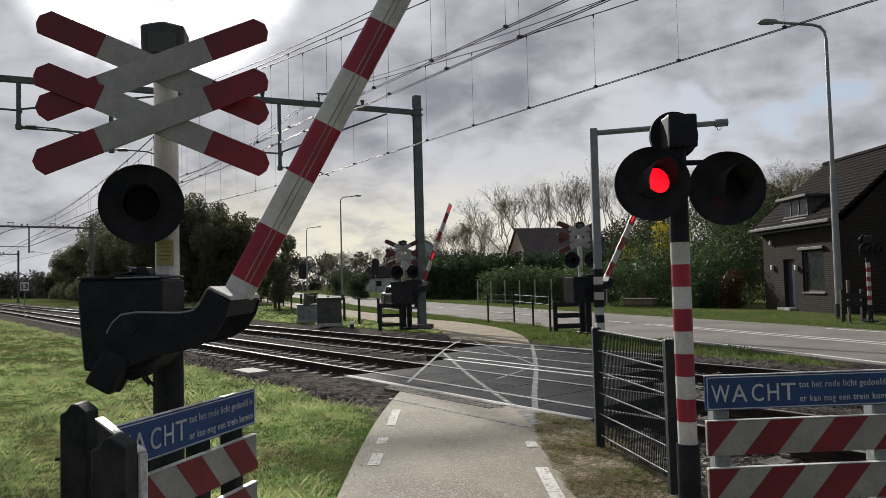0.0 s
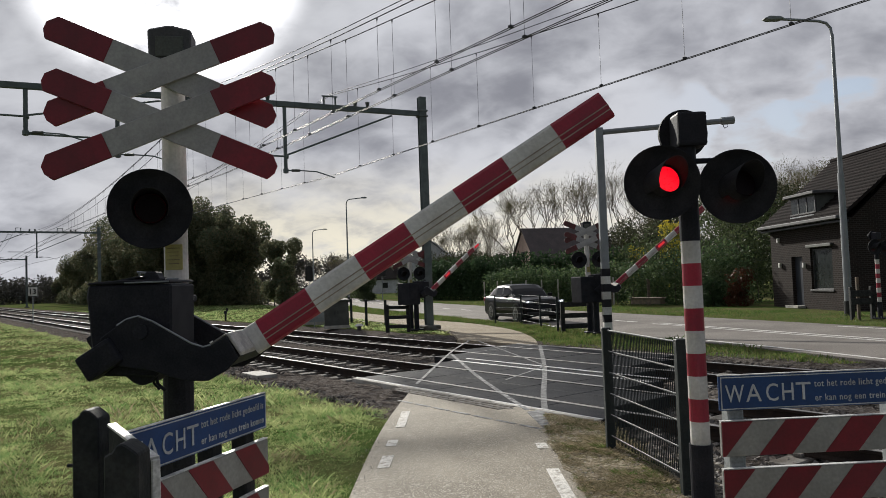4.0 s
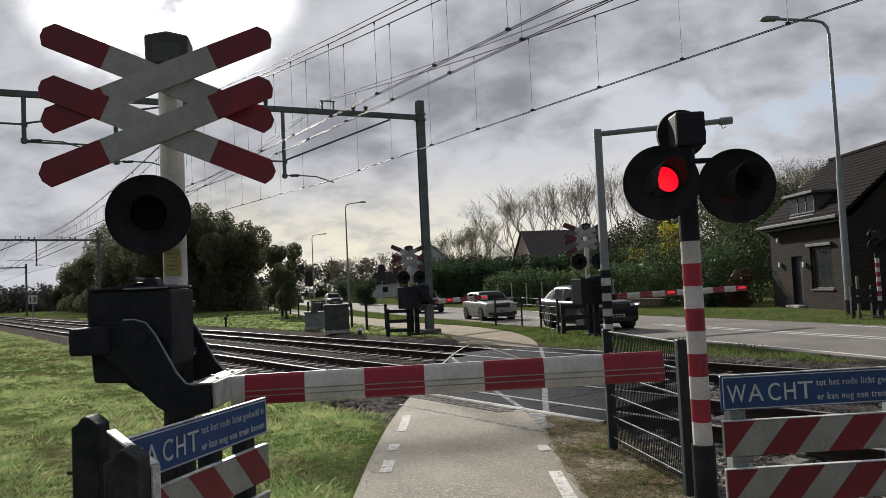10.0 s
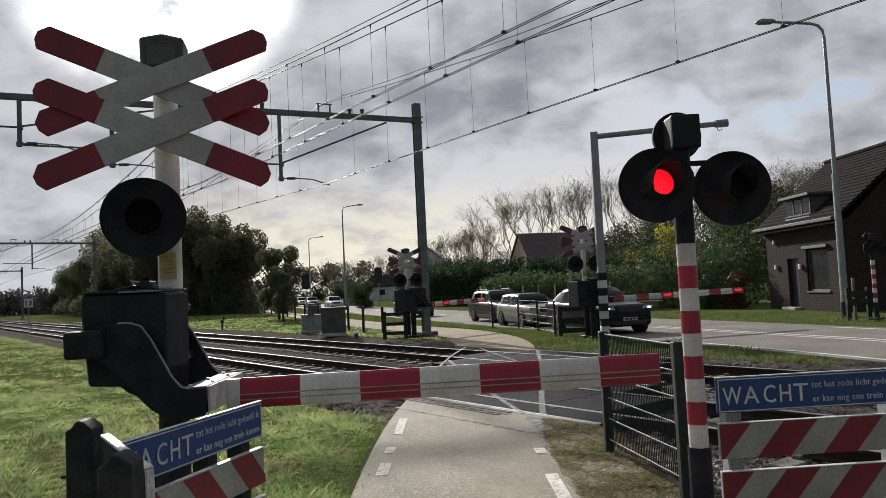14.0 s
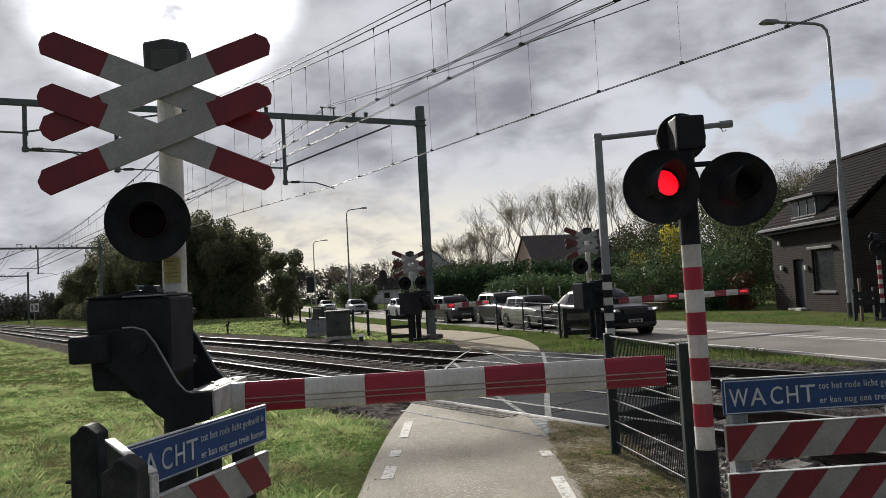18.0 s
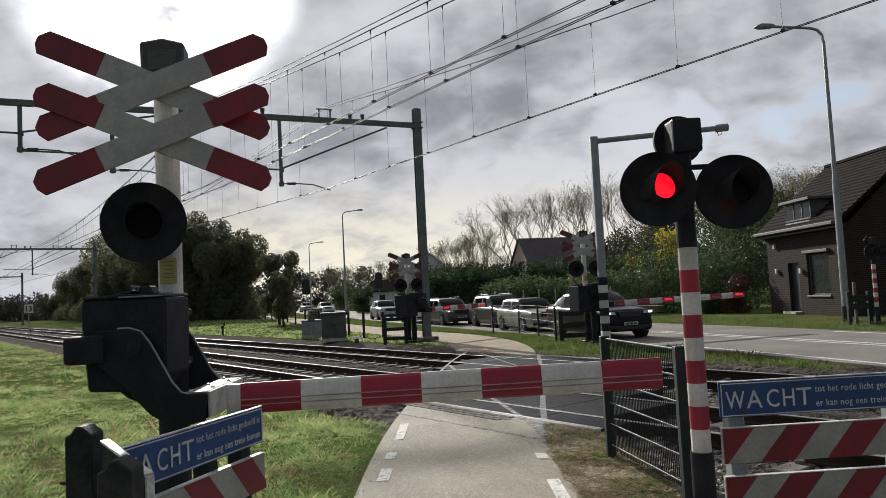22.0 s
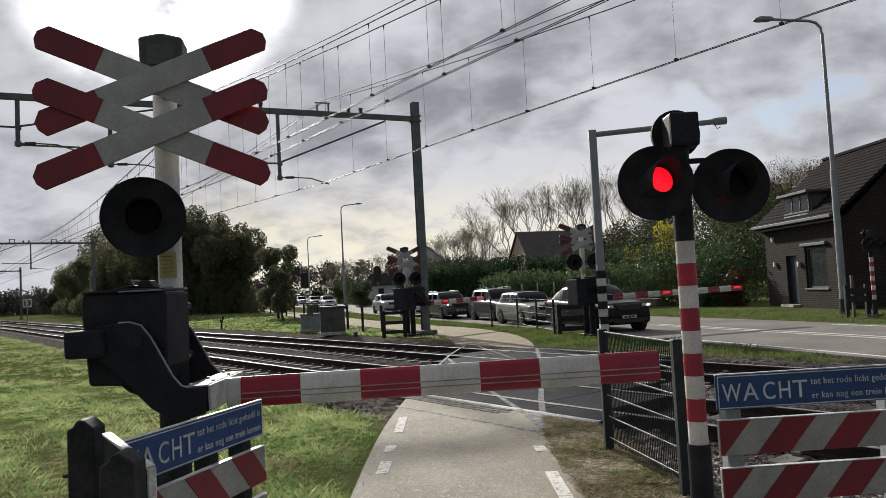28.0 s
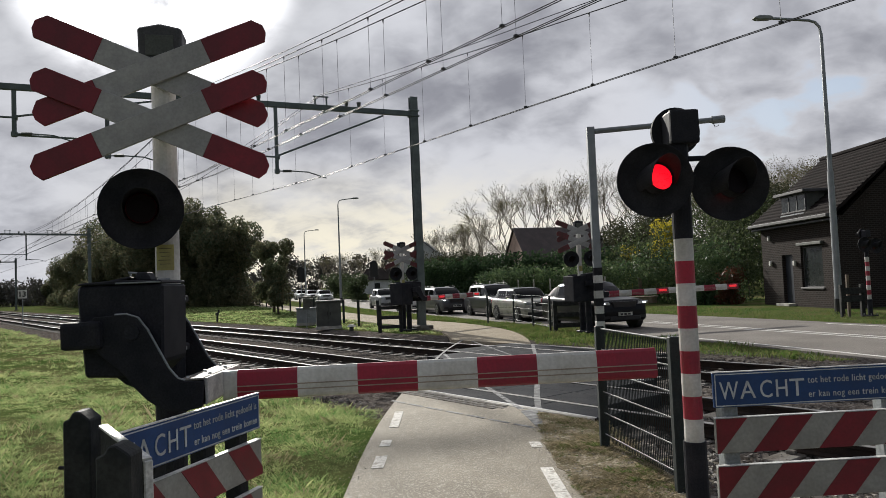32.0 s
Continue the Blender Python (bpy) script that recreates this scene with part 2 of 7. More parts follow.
M_STONE = leaf_mat("ballast_stones", (0.07, 0.06, 0.054), (0.20, 0.185, 0.172), 0.0, 0.85)
M_SOIL = mat("dry_verge_soil", (0.29, 0.245, 0.18), (0.155, 0.138, 0.088), rough=0.95, scale=6.0, fine=55, bump=1.0, wear=0.7, spec=0.0, speck=(45, 0.14, (0.44, 0.40, 0.32)))
M_GRAVEL = mat("dark_bank_gravel", (0.07, 0.062, 0.055), (0.12, 0.11, 0.09), rough=0.95, scale=3, fine=45, bump=1.0, wear=0.6, spec=0.0, speck=(22, 0.15, (0.30, 0.28, 0.26)))
M_LOOSE = leaf_mat("loose_stones", (0.12, 0.108, 0.095), (0.36, 0.335, 0.30), 0.0, 0.85, 2.0, 0.5)
M_SLEEPER = mat("sleeper_concrete", (0.20, 0.19, 0.175), (0.12, 0.105, 0.09), spec=0.1, rough=0.9, scale=5, fine=60, bump=0.4)
M_RUST = mat("rusty_rail_steel", (0.040, 0.029, 0.023), (0.026, 0.021, 0.019), spec=0.1, rough=0.85, metal=0.0, fine=80)
M_RAILTOP = mat("polished_rail_head", (0.34, 0.33, 0.32), (0.24, 0.23, 0.22), rough=0.42, metal=0.7, spec=0.3, scale=2, fine=40, bump=0.03, wear=0.08)
M_STRIP = mat("bright_steel_strip", (0.80, 0.80, 0.79), (0.62, 0.61, 0.60), rough=0.36, metal=1.0, scale=2, fine=40, bump=0.03, wear=0.08)
M_PANEL = mat("crossing_panel_rubber", (0.017, 0.018, 0.021), (0.028, 0.029, 0.032), rough=0.50, scale=2.2, fine=70, bump=0.3, spec=0.06)
M_CONCRETE = mat("pale_concrete", (0.42, 0.405, 0.37), (0.30, 0.285, 0.25), rough=0.85, scale=4, fine=60, bump=0.3)
M_BLACK = mat("black_painted_steel", (0.020, 0.021, 0.027), (0.030, 0.030, 0.036), rough=0.55, scale=5, fine=90, bump=0.08, spec=0.10)
M_DISC = mat("matt_black_plate", (0.018, 0.018, 0.021), (0.028, 0.028, 0.031), rough=0.75, scale=6, fine=90, bump=0.05, spec=0.15)
M_WHITE = mat("white_enamel", (0.60, 0.59, 0.565), (0.47, 0.455, 0.42), rough=0.45, scale=4, fine=50, bump=0.05, wear=0.1)
M_RED = mat("red_reflective_film", (0.31, 0.011, 0.034), (0.24, 0.013, 0.032), rough=0.4, scale=4, fine=60, bump=0.04, wear=0.12)
# shaded copy of the red film: the far crosses' shadow tone in its colour
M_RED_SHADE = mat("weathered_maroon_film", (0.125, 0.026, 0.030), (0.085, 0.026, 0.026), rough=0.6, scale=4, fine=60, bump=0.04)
# board white greyed down: the backlit side's shade is in the colour
M_BOARD = mat("weathered_white_board", (0.30, 0.30, 0.28), (0.24, 0.24, 0.222), rough=0.55, scale=5, fine=50, bump=0.05, wear=0.12)
M_PLATE_WORN = mat("worn_steel_plate", (0.27, 0.24, 0.21), (0.17, 0.16, 0.15), rough=0.65, scale=14, fine=90, bump=0.15, wear=0.35, spec=0.25)
# brighter copy of the worn plate, with light on the nose front painted in
M_PLATE_LIT = mat("pale_worn_plate", (0.52, 0.50, 0.47), (0.36, 0.345, 0.33), rough=0.6, scale=9, fine=70, bump=0.1, wear=0.2)
# cross white and red, darkened to hold the shade of boards against the sun
M_CROSS_WHITE = mat("weathered_cross_film", (0.36, 0.35, 0.345), (0.29, 0.283, 0.28), rough=0.5, scale=5, fine=60, bump=0.04, wear=0.1)
M_CROSS_RED = mat("weathered_cross_red", (0.20, 0.012, 0.024), (0.15, 0.013, 0.022), rough=0.45, scale=4, fine=60, bump=0.04, wear=0.12)
M_BLUE = mat("blue_sign_film", (0.018, 0.060, 0.19), (0.018, 0.05, 0.155), rough=0.35, scale=3, fine=60, bump=0.02, wear=0.08)
M_TEXT = mat("white_sign_film", (0.55, 0.58, 0.61), rough=0.4, bump=0, wear=0.05)
M_GROOVE = mat("cream_boom_stripe", (0.38, 0.31, 0.25), rough=0.6, bump=0, wear=0.15)
M_YELLOW = mat("yellow_notice", (0.52, 0.46, 0.16), rough=0.5, bump=0.02, wear=0.1)
M_POST = mat("dark_recycled_plastic", (0.020, 0.022, 0.023), (0.036, 0.037, 0.036), rough=0.7, scale=9, fine=60, bump=0.4, spec=0.2)
M_GALV = mat("galvanised_steel", (0.25, 0.265, 0.28), (0.215, 0.23, 0.24), rough=0.5, metal=0.5, scale=3, fine=80, bump=0.04, wear=0.1)
M_GREYGREEN = mat("grey_green_mast_paint", (0.12, 0.145, 0.145), (0.085, 0.105, 0.105), rough=0.55, scale=3, fine=60, bump=0.08)
M_WIRE = mat("copper_wire_weathered", (0.045, 0.045, 0.05), rough=0.6, metal=0.3, bump=0)
M_FENCE = mat("dark_green_fence_steel", (0.020, 0.027, 0.028), (0.028, 0.034, 0.034), rough=0.6, scale=6, fine=90, bump=0.05, spec=0.2)
M_BRIGHT = mat("bright_galvanised_edge", (0.72, 0.72, 0.70), rough=0.4, bump=0)
M_LED_ON = glow_mat("red_lamp_lens_lit", (1.0, 0.004, 0.016), 1.15)


def dot_lens(m):
    """Small cells of light over a lit lens, with darker gaps."""
    nt = m.node_tree
    vo, mr = nt.nodes.new("ShaderNodeTexVoronoi"), nt.nodes.new("ShaderNodeMapRange")
    vo.inputs["Scale"].default_value = 95.0
    nt.links.new(nt.nodes.new("ShaderNodeTexCoord").outputs["Object"], vo.inputs["Vector"])
    nt.links.new(vo.outputs["Distance"], mr.inputs[0])
    mr.inputs[1].default_value, mr.inputs[2].default_value, mr.inputs[3].default_value, mr.inputs[4].default_value = 0.15, 0.75, 1.35, 0.62
    nt.links.new(mr.outputs[0], nt.nodes["Principled BSDF"].inputs["Emission Strength"])


dot_lens(M_LED_ON)
M_LED_OFF = mat("red_lamp_lens_dark", (0.006, 0.0025, 0.003), rough=0.5, bump=0.1, spec=0.1)
M_BARRIER_RED = glow_mat("lit_barrier_lamp", (0.9, 0.03, 0.04), 0.55)
M_CAB_GREY = mat("grey_cabinet_paint", (0.24, 0.26, 0.27), (0.19, 0.205, 0.21), rough=0.6, scale=3)
M_CAB_DARK = mat("dark_green_cabinet_paint", (0.075, 0.08, 0.07), (0.055, 0.058, 0.052), rough=0.6, scale=3)
M_BARK = mat("tree_bark", (0.10, 0.082, 0.065), (0.06, 0.05, 0.042), rough=0.95, scale=3, fine=30, bump=0.8)
M_TWIG = mat("bare_twigs", (0.26, 0.225, 0.18), (0.18, 0.155, 0.125), rough=0.95, scale=2, bump=0)
M_LEAF_DARK = leaf_mat("dark_autumn_leaves", (0.085, 0.11, 0.065), (0.175, 0.16, 0.095), 0.45, 0.6, 0.35)
M_LEAF_BUSH = leaf_mat("dark_shrub_leaves", (0.035, 0.055, 0.026), (0.075, 0.095, 0.045), 0.4, 0.6)
M_LEAF_FAR = leaf_mat("far_wood_leaves", (0.080, 0.078, 0.072), (0.115, 0.108, 0.092), 0.08, 0.9, 0.2)
M_LEAF_GREEN = leaf_mat("green_leaves", (0.042, 0.062, 0.028), (0.09, 0.11, 0.048), 0.45)
M_LEAF_WOOD = leaf_mat("dark_garden_wood_leaves", (0.030, 0.038, 0.022), (0.075, 0.075, 0.040), 0.35, 0.7)
M_LEAF_HEDGE = leaf_mat("laurel_leaves", (0.045, 0.08, 0.036), (0.125, 0.17, 0.075), 0.42, 0.5)
M_LEAF_CONIFER = leaf_mat("conifer_hedge_leaves", (0.03, 0.055, 0.026), (0.055, 0.09, 0.04), 0.3, 0.8)
M_LEAF_YELLOW = leaf_mat("yellow_autumn_leaves", (0.52, 0.43, 0.04), (0.30, 0.29, 0.04), 0.5)
M_LEAF_RUST = leaf_mat("rust_red_leaves", (0.10, 0.034, 0.02), (0.075, 0.045, 0.022), 0.35)
M_LEAF_THIN = leaf_mat("thin_autumn_leaves", (0.13, 0.115, 0.045), (0.085, 0.085, 0.03), 0.4)
# tile colour lowered to carry the shade on the house roof
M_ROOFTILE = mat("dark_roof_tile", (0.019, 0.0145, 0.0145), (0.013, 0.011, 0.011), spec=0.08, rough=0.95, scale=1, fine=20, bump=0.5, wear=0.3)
M_ROOF_RED = mat("brown_roof_tile", (0.085, 0.066, 0.064), (0.065, 0.053, 0.052), rough=0.85, scale=1, fine=9, bump=0.5)
M_PINK = mat("pale_pink_brick", (0.50, 0.36, 0.30), (0.42, 0.31, 0.26), rough=0.9, scale=1.5, fine=12)
M_HOUSE_WHITE = mat("white_rendered_wall", (0.55, 0.56, 0.58), (0.45, 0.46, 0.48), rough=0.9, scale=1, fine=10)
# grey white trim, with the house front's shade put into the colour
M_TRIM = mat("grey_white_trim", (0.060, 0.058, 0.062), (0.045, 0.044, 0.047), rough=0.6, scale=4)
M_DOOR = mat("dark_blue_door_paint", (0.02, 0.024, 0.035), rough=0.4, scale=3, bump=0.05)
M_LEAD = mat("lead_flashing", (0.42, 0.43, 0.45), rough=0.35, metal=0.4, scale=4)
M_GLASS = glass_mat("window_glass", (0.03, 0.035, 0.035))


def polish(m, rough):
    """An even, smooth gloss."""
    nt = m.node_tree
    b = nt.nodes["Principled BSDF"]
    for link in list(b.inputs["Roughness"].links):
        nt.links.remove(link)
    b.inputs["Roughness"].default_value = rough
    return m


M_CARGLASS = polish(mat("car_window_glass", (0.004, 0.005, 0.006), rough=0.1, bump=0, spec=0.16, wear=0.05, spread=0.05), 0.02)
M_TYRE = mat("tyre_rubber", (0.014, 0.014, 0.014), rough=0.85, scale=20, bump=0.2)
M_RIM = mat("alloy_rim", (0.35, 0.35, 0.36), (0.2, 0.2, 0.21), rough=0.35, metal=0.8, scale=12, bump=0)
M_TRIMBLACK = mat("black_car_trim", (0.012, 0.012, 0.013), rough=0.5, scale=8, bump=0.05)
M_HEAD = glow_mat("lit_headlamp", (0.95, 0.97, 1.0), 1.6)
M_HEAD_OFF = mat("headlamp_glass", (0.5, 0.52, 0.55), rough=0.12, metal=0.3, bump=0)
M_PLATE = mat("pale_plate", (0.55, 0.55, 0.5), rough=0.5, bump=0)
M_WOOD = mat("weathered_wood", (0.16, 0.12, 0.085), (0.10, 0.08, 0.06), rough=0.85, scale=5, fine=50, bump=0.4)


def paint(name, colour, coat=0.55, spec=0.2):
    m = mat(name, colour, rough=0.35, metal=0.0, scale=3, fine=300, bump=0.0, spread=0.02, wear=0.05, spec=spec)
    m.node_tree.nodes["Principled BSDF"].inputs["Coat Weight"].default_value = coat
    m.node_tree.nodes["Principled BSDF"].inputs["Coat Roughness"].default_value = 0.03
    return polish(m, 0.35)


P_DARK = paint("black_blue_car_paint", (0.005, 0.006, 0.009), 0.3, 0.06)
P_CREAM = paint("cream_white_car_paint", (0.34, 0.335, 0.29))
P_MID = paint("mid_grey_car_paint", (0.065, 0.067, 0.072))
P_SILVER = paint("silver_car_paint", (0.33, 0.34, 0.35))
P_GREY = paint("dark_grey_car_paint", (0.022, 0.024, 0.028))
P_WHITE = paint("white_car_paint", (0.62, 0.63, 0.64))


def brick_mat(name, a, b_, mortar):
    """Small bricks in courses, with recessed pale joints, for walls in the x-z or y-z plane."""
    m = mat(name, a, b_, rough=0.95, scale=1.2, fine=45, bump=0.4, wear=0.3, spec=0.1)
    nt = m.node_tree
    N, L = nt.nodes.new, nt.links.new
    sep, com = N("ShaderNodeSeparateXYZ"), N("ShaderNodeCombineXYZ")
    L(N("ShaderNodeTexCoord").outputs["Object"], sep.inputs[0])
    add = N("ShaderNodeMath")
    L(sep.outputs[0], add.inputs[0]), L(sep.outputs[1], add.inputs[1])
    L(add.outputs[0], com.inputs[0]), L(sep.outputs[2], com.inputs[1])
    br = N("ShaderNodeTexBrick")
    L(com.outputs[0], br.inputs["Vector"])
    br.inputs["Scale"].default_value = 1.0
    br.inputs["Brick Width"].default_value, br.inputs["Row Height"].default_value, br.inputs["Mortar Size"].default_value = 0.24, 0.085, 0.014
    br.inputs["Color1"].default_value, br.inputs["Color2"].default_value, br.inputs["Mortar"].default_value = (*a, 1), (*b_, 1), (*mortar, 1)
    b = nt.nodes["Principled BSDF"]
    old = b.inputs["Base Color"].links[0].from_socket
    mx = N("ShaderNodeMix")
    mx.data_type = "RGBA"
    mx.inputs[0].default_value = 0.72
    L(old, mx.inputs[6]), L(br.outputs["Color"], mx.inputs[7]), L(mx.outputs[2], b.inputs["Base Color"])
    return m


# brick tones lowered: the front's deep shade is painted into them
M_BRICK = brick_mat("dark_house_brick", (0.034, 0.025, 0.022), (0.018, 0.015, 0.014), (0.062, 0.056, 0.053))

# ---- mesh tools ----
def part(name, bm, material, parent=None, label="", smooth=False):
    """Links a bmesh as one mesh object, under a thing or a part where given."""
    me = bpy.data.meshes.new(name)
    bm.to_mesh(me)
    bm.free()
    for m in material if isinstance(material, (list, tuple)) else [material]:
        me.materials.append(m)
    if smooth:
        for p in me.polygons:
            p.use_smooth = True
    ob = new(name, me)
    if parent:
        ob.parent = parent
    if label:
        ob["label"] = label
    return ob


def again(ob, name, m, parent=None):
    """Another object on the mesh of ob, for alike pieces."""
    o = new(name, ob.data)
    o.parent = parent or ob.parent
    o.matrix_basis = m
    return o


def thing(name, m, label, category, group="", kind=""):
    e = new(name)
    e.empty_display_size = 0.1
    e.matrix_basis = m
    return tagged(e, label, category, group, kind)


def box(x, y, z, sx, sy, sz, bevel=0.0, m=None, bm=None, seg=1):
    """A box centred at x, y, z, with its edges rounded."""
    own = bm is None
    b = bmesh.new()
    bmesh.ops.create_cube(b, size=1, matrix=Matrix.Translation((x, y, z)) @ Matrix.Diagonal((sx, sy, sz, 1)))
    if bevel:
        bmesh.ops.bevel(b, geom=b.edges[:], offset=bevel, segments=seg, affect="EDGES", profile=0.6)
    if m:
        b.transform(m)
    if own:
        return b
    me = bpy.data.meshes.new("tmp")
    b.to_mesh(me)
    b.free()
    bm.from_mesh(me)
    bpy.data.meshes.remove(me)
    return bm


def bar(x, y, z, sx, sy, sz, bevel):
    """A box along x whose long edges alone are rounded."""
    b = bmesh.new()
    bmesh.ops.create_cube(b, size=1, matrix=Matrix.Translation((x, y, z)) @ Matrix.Diagonal((sx, sy, sz, 1)))
    long_edges = [e for e in b.edges if abs(e.verts[0].co.x - e.verts[1].co.x) > sx * 0.5]
    bmesh.ops.bevel(b, geom=long_edges, offset=bevel, segments=3, affect="EDGES", profile=0.55)
    return b


def rod(p, q, r, r2=None, seg=10, bm=None):
    """A round bar from p to q, tapering to r2."""
    bm = bm or bmesh.new()
    p, q = Vector(p), Vector(q)
    d = q - p
    turn = d.to_track_quat("Z", "Y").to_matrix().to_4x4()
    bmesh.ops.create_cone(bm, cap_ends=True, segments=seg, radius1=r, radius2=r if r2 is None else r2, depth=d.length,
                          matrix=Matrix.Translation((p + q) / 2) @ turn)
    return bm


def pipe(points, r, seg=8, bm=None, r_end=None):
    """A tube along a line of points."""
    bm = bm or bmesh.new()
    pts = [Vector(p) for p in points]
    rings = []
    for i, p in enumerate(pts):
        d = (pts[min(i + 1, len(pts) - 1)] - pts[max(i - 1, 0)]).normalized()
        a = d.cross(Vector((0.31, 0.17, 0.93)) if abs(d.z) < 0.95 else Vector((1, 0, 0))).normalized()
        b = d.cross(a)
        rr = r if r_end is None else r + (r_end - r) * i / (len(pts) - 1)
        rings.append([bm.verts.new(p + (a * math.cos(k * math.tau / seg) + b * math.sin(k * math.tau / seg)) * rr) for k in range(seg)])
    for a, b in zip(rings, rings[1:]):
        for k in range(seg):
            bm.faces.new((a[k], a[(k + 1) % seg], b[(k + 1) % seg], b[k]))
    bm.faces.new(rings[0][::-1]), bm.faces.new(rings[-1])
    return bm


def plate(outline, depth, axis="y", at=0.0, bm=None, bevel=0.0):
    """A flat shape of (a, b) points with thickness. axis y: the points are x, z; axis z: x, y; axis x: y, z."""
    own = bm is None
    b = bmesh.new()
    put = {"y": lambda a, c, t: (a, t, c), "z": lambda a, c, t: (a, c, t), "x": lambda a, c, t: (t, a, c)}[axis]
    lo = [b.verts.new(put(p[0], p[1], at)) for p in outline]
    hi = [b.verts.new(put(p[0], p[1], at + depth)) for p in outline]
    n = len(outline)
    b.faces.new(lo), b.faces.new(hi[::-1])
    for k in range(n):
        b.faces.new((lo[k], hi[k], hi[(k + 1) % n], lo[(k + 1) % n]))
    bmesh.ops.recalc_face_normals(b, faces=b.faces[:])
    if bevel:
        bmesh.ops.bevel(b, geom=b.edges[:], offset=bevel, segments=1, affect="EDGES")
    if own:
        return b
    me = bpy.data.meshes.new("tmp")
    b.to_mesh(me)
    b.free()
    bm.from_mesh(me)
    bpy.data.meshes.remove(me)
    return bm


def dish(r, depth, rim=0.02, seg=40, bm=None):
    """A shallow round pan, open towards -y, with a turned lip, centred at the origin."""
    bm = bm or bmesh.new()
    prof = [(0.0, 0.0), (r * 0.45, 0.004), (r * 0.93, -depth * 0.45), (r * 0.985, -depth), (r, -depth), (r * 1.0, -depth + rim), (r * 0.95, 0.012), (r * 0.45, 0.03), (0.0, 0.03)]
    rings = []
    for rad, y in prof:
        if rad == 0:
            rings.append([bm.verts.new((0, y, 0))])
        else:
            rings.append([bm.verts.new((rad * math.cos(k * math.tau / seg), y, rad * math.sin(k * math.tau / seg))) for k in range(seg)])
    for a, b in zip(rings, rings[1:]):
        for k in range(seg):
            j = (k + 1) % seg
            if len(a) == 1:
                bm.faces.new((a[0], b[k], b[j]))
            elif len(b) == 1:
                bm.faces.new((a[k], b[0], a[j]))
            else:
                bm.faces.new((a[k], b[k], b[j], a[j]))
    bmesh.ops.recalc_face_normals(bm, faces=bm.faces[:])
    return bm


def mesh_from(name, verts, faces, material, parent=None):
    me = bpy.data.meshes.new(name)
    me.from_pydata(verts, [], faces)
    me.materials.append(material)
    ob = new(name, me)
    if parent:
        ob.parent = parent
    return ob


def ribbon(centre, left, right, top, thick, step=1.0):
    """A slab along a smooth line of (x, y) points, reaching left and right of it (numbers)."""
    pts = [Vector((*p, 0)) for p in centre]
    line = []
    for i in range(len(pts) - 1):
        p0, p1, p2, p3 = pts[max(i - 1, 0)], pts[i], pts[i + 1], pts[min(i + 2, len(pts) - 1)]
        n = max(2, int((p2 - p1).length / step))
        for k in range(n):
            t = k / n
            line.append(0.5 * (2 * p1 + (p2 - p0) * t + (2 * p0 - 5 * p1 + 4 * p2 - p3) * t * t + (3 * p1 - p0 - 3 * p2 + p3) * t ** 3))
    line.append(pts[-1])
    bm = bmesh.new()
    rows = []
    for i, p in enumerate(line):
        d = (line[min(i + 1, len(line) - 1)] - line[max(i - 1, 0)]).normalized()
        n = Vector((d.y, -d.x, 0))
        a, b = p - n * left, p + n * right
        rows.append([bm.verts.new((a.x, a.y, top)), bm.verts.new((b.x, b.y, top)), bm.verts.new((b.x, b.y, top - thick)), bm.verts.new((a.x, a.y, top - thick))])
    for a, b in zip(rows, rows[1:]):
        for k in range(4):
            bm.faces.new((a[k], a[(k + 1) % 4], b[(k + 1) % 4], b[k]))
    bm.faces.new(rows[0]), bm.faces.new(rows[-1][::-1])
    bmesh.ops.recalc_face_normals(bm, faces=bm.faces[:])
    return bm


def text_bm(body, size, spacing=1.0, bold=0.0):
    """Letters as a flat mesh in the x-z plane facing -y, from the origin to the right."""
    c = bpy.data.curves.new("letters", "FONT")
    c.body, c.size, c.extrude, c.space_character, c.resolution_u = body, size, 0.0015, spacing, 3
    c.offset = bold
    o = bpy.data.objects.new("letters", c)
    me = bpy.data.meshes.new_from_object(o)
    bm = bmesh.new()
    bm.from_mesh(me)
    bpy.data.objects.remove(o), bpy.data.curves.remove(c), bpy.data.meshes.remove(me)
    bm.transform(Matrix.Rotation(radians(90), 4, "X"))
    return bm


# ---- the railway's own directions: u across the tracks, away from the camera; v along them ----
TRACK_ANGLE = radians(-53.5)
ALONG = Vector((math.cos(TRACK_ANGLE), math.sin(TRACK_ANGLE), 0))
ACROSS = Vector((-math.sin(TRACK_ANGLE), math.cos(TRACK_ANGLE), 0))


def rail_at(u, v, z=0.0):
    return ACROSS * u + ALONG * v + Vector((0, 0, z))


TRACKS = (8.40, 12.22)
GAUGE = 0.76
RAIL_POSE = Matrix.Rotation(TRACK_ANGLE, 4, "Z")  # x along the tracks, y across them

# ---- ground ----
def bed_height(u):
    """The ground's height across the railway: level, with a shallow bed under the tracks."""
    for (a, za), (b, zb) in (((-1e9, -0.03), (5.0, -0.03)), ((5.0, -0.03), (6.6, -0.28)), ((6.6, -0.28), (14.4, -0.28)), ((14.4, -0.28), (15.6, -0.03))):
        if a <= u < b:
            return za + (zb - za) * (u - a) / (b - a)
    return -0.03


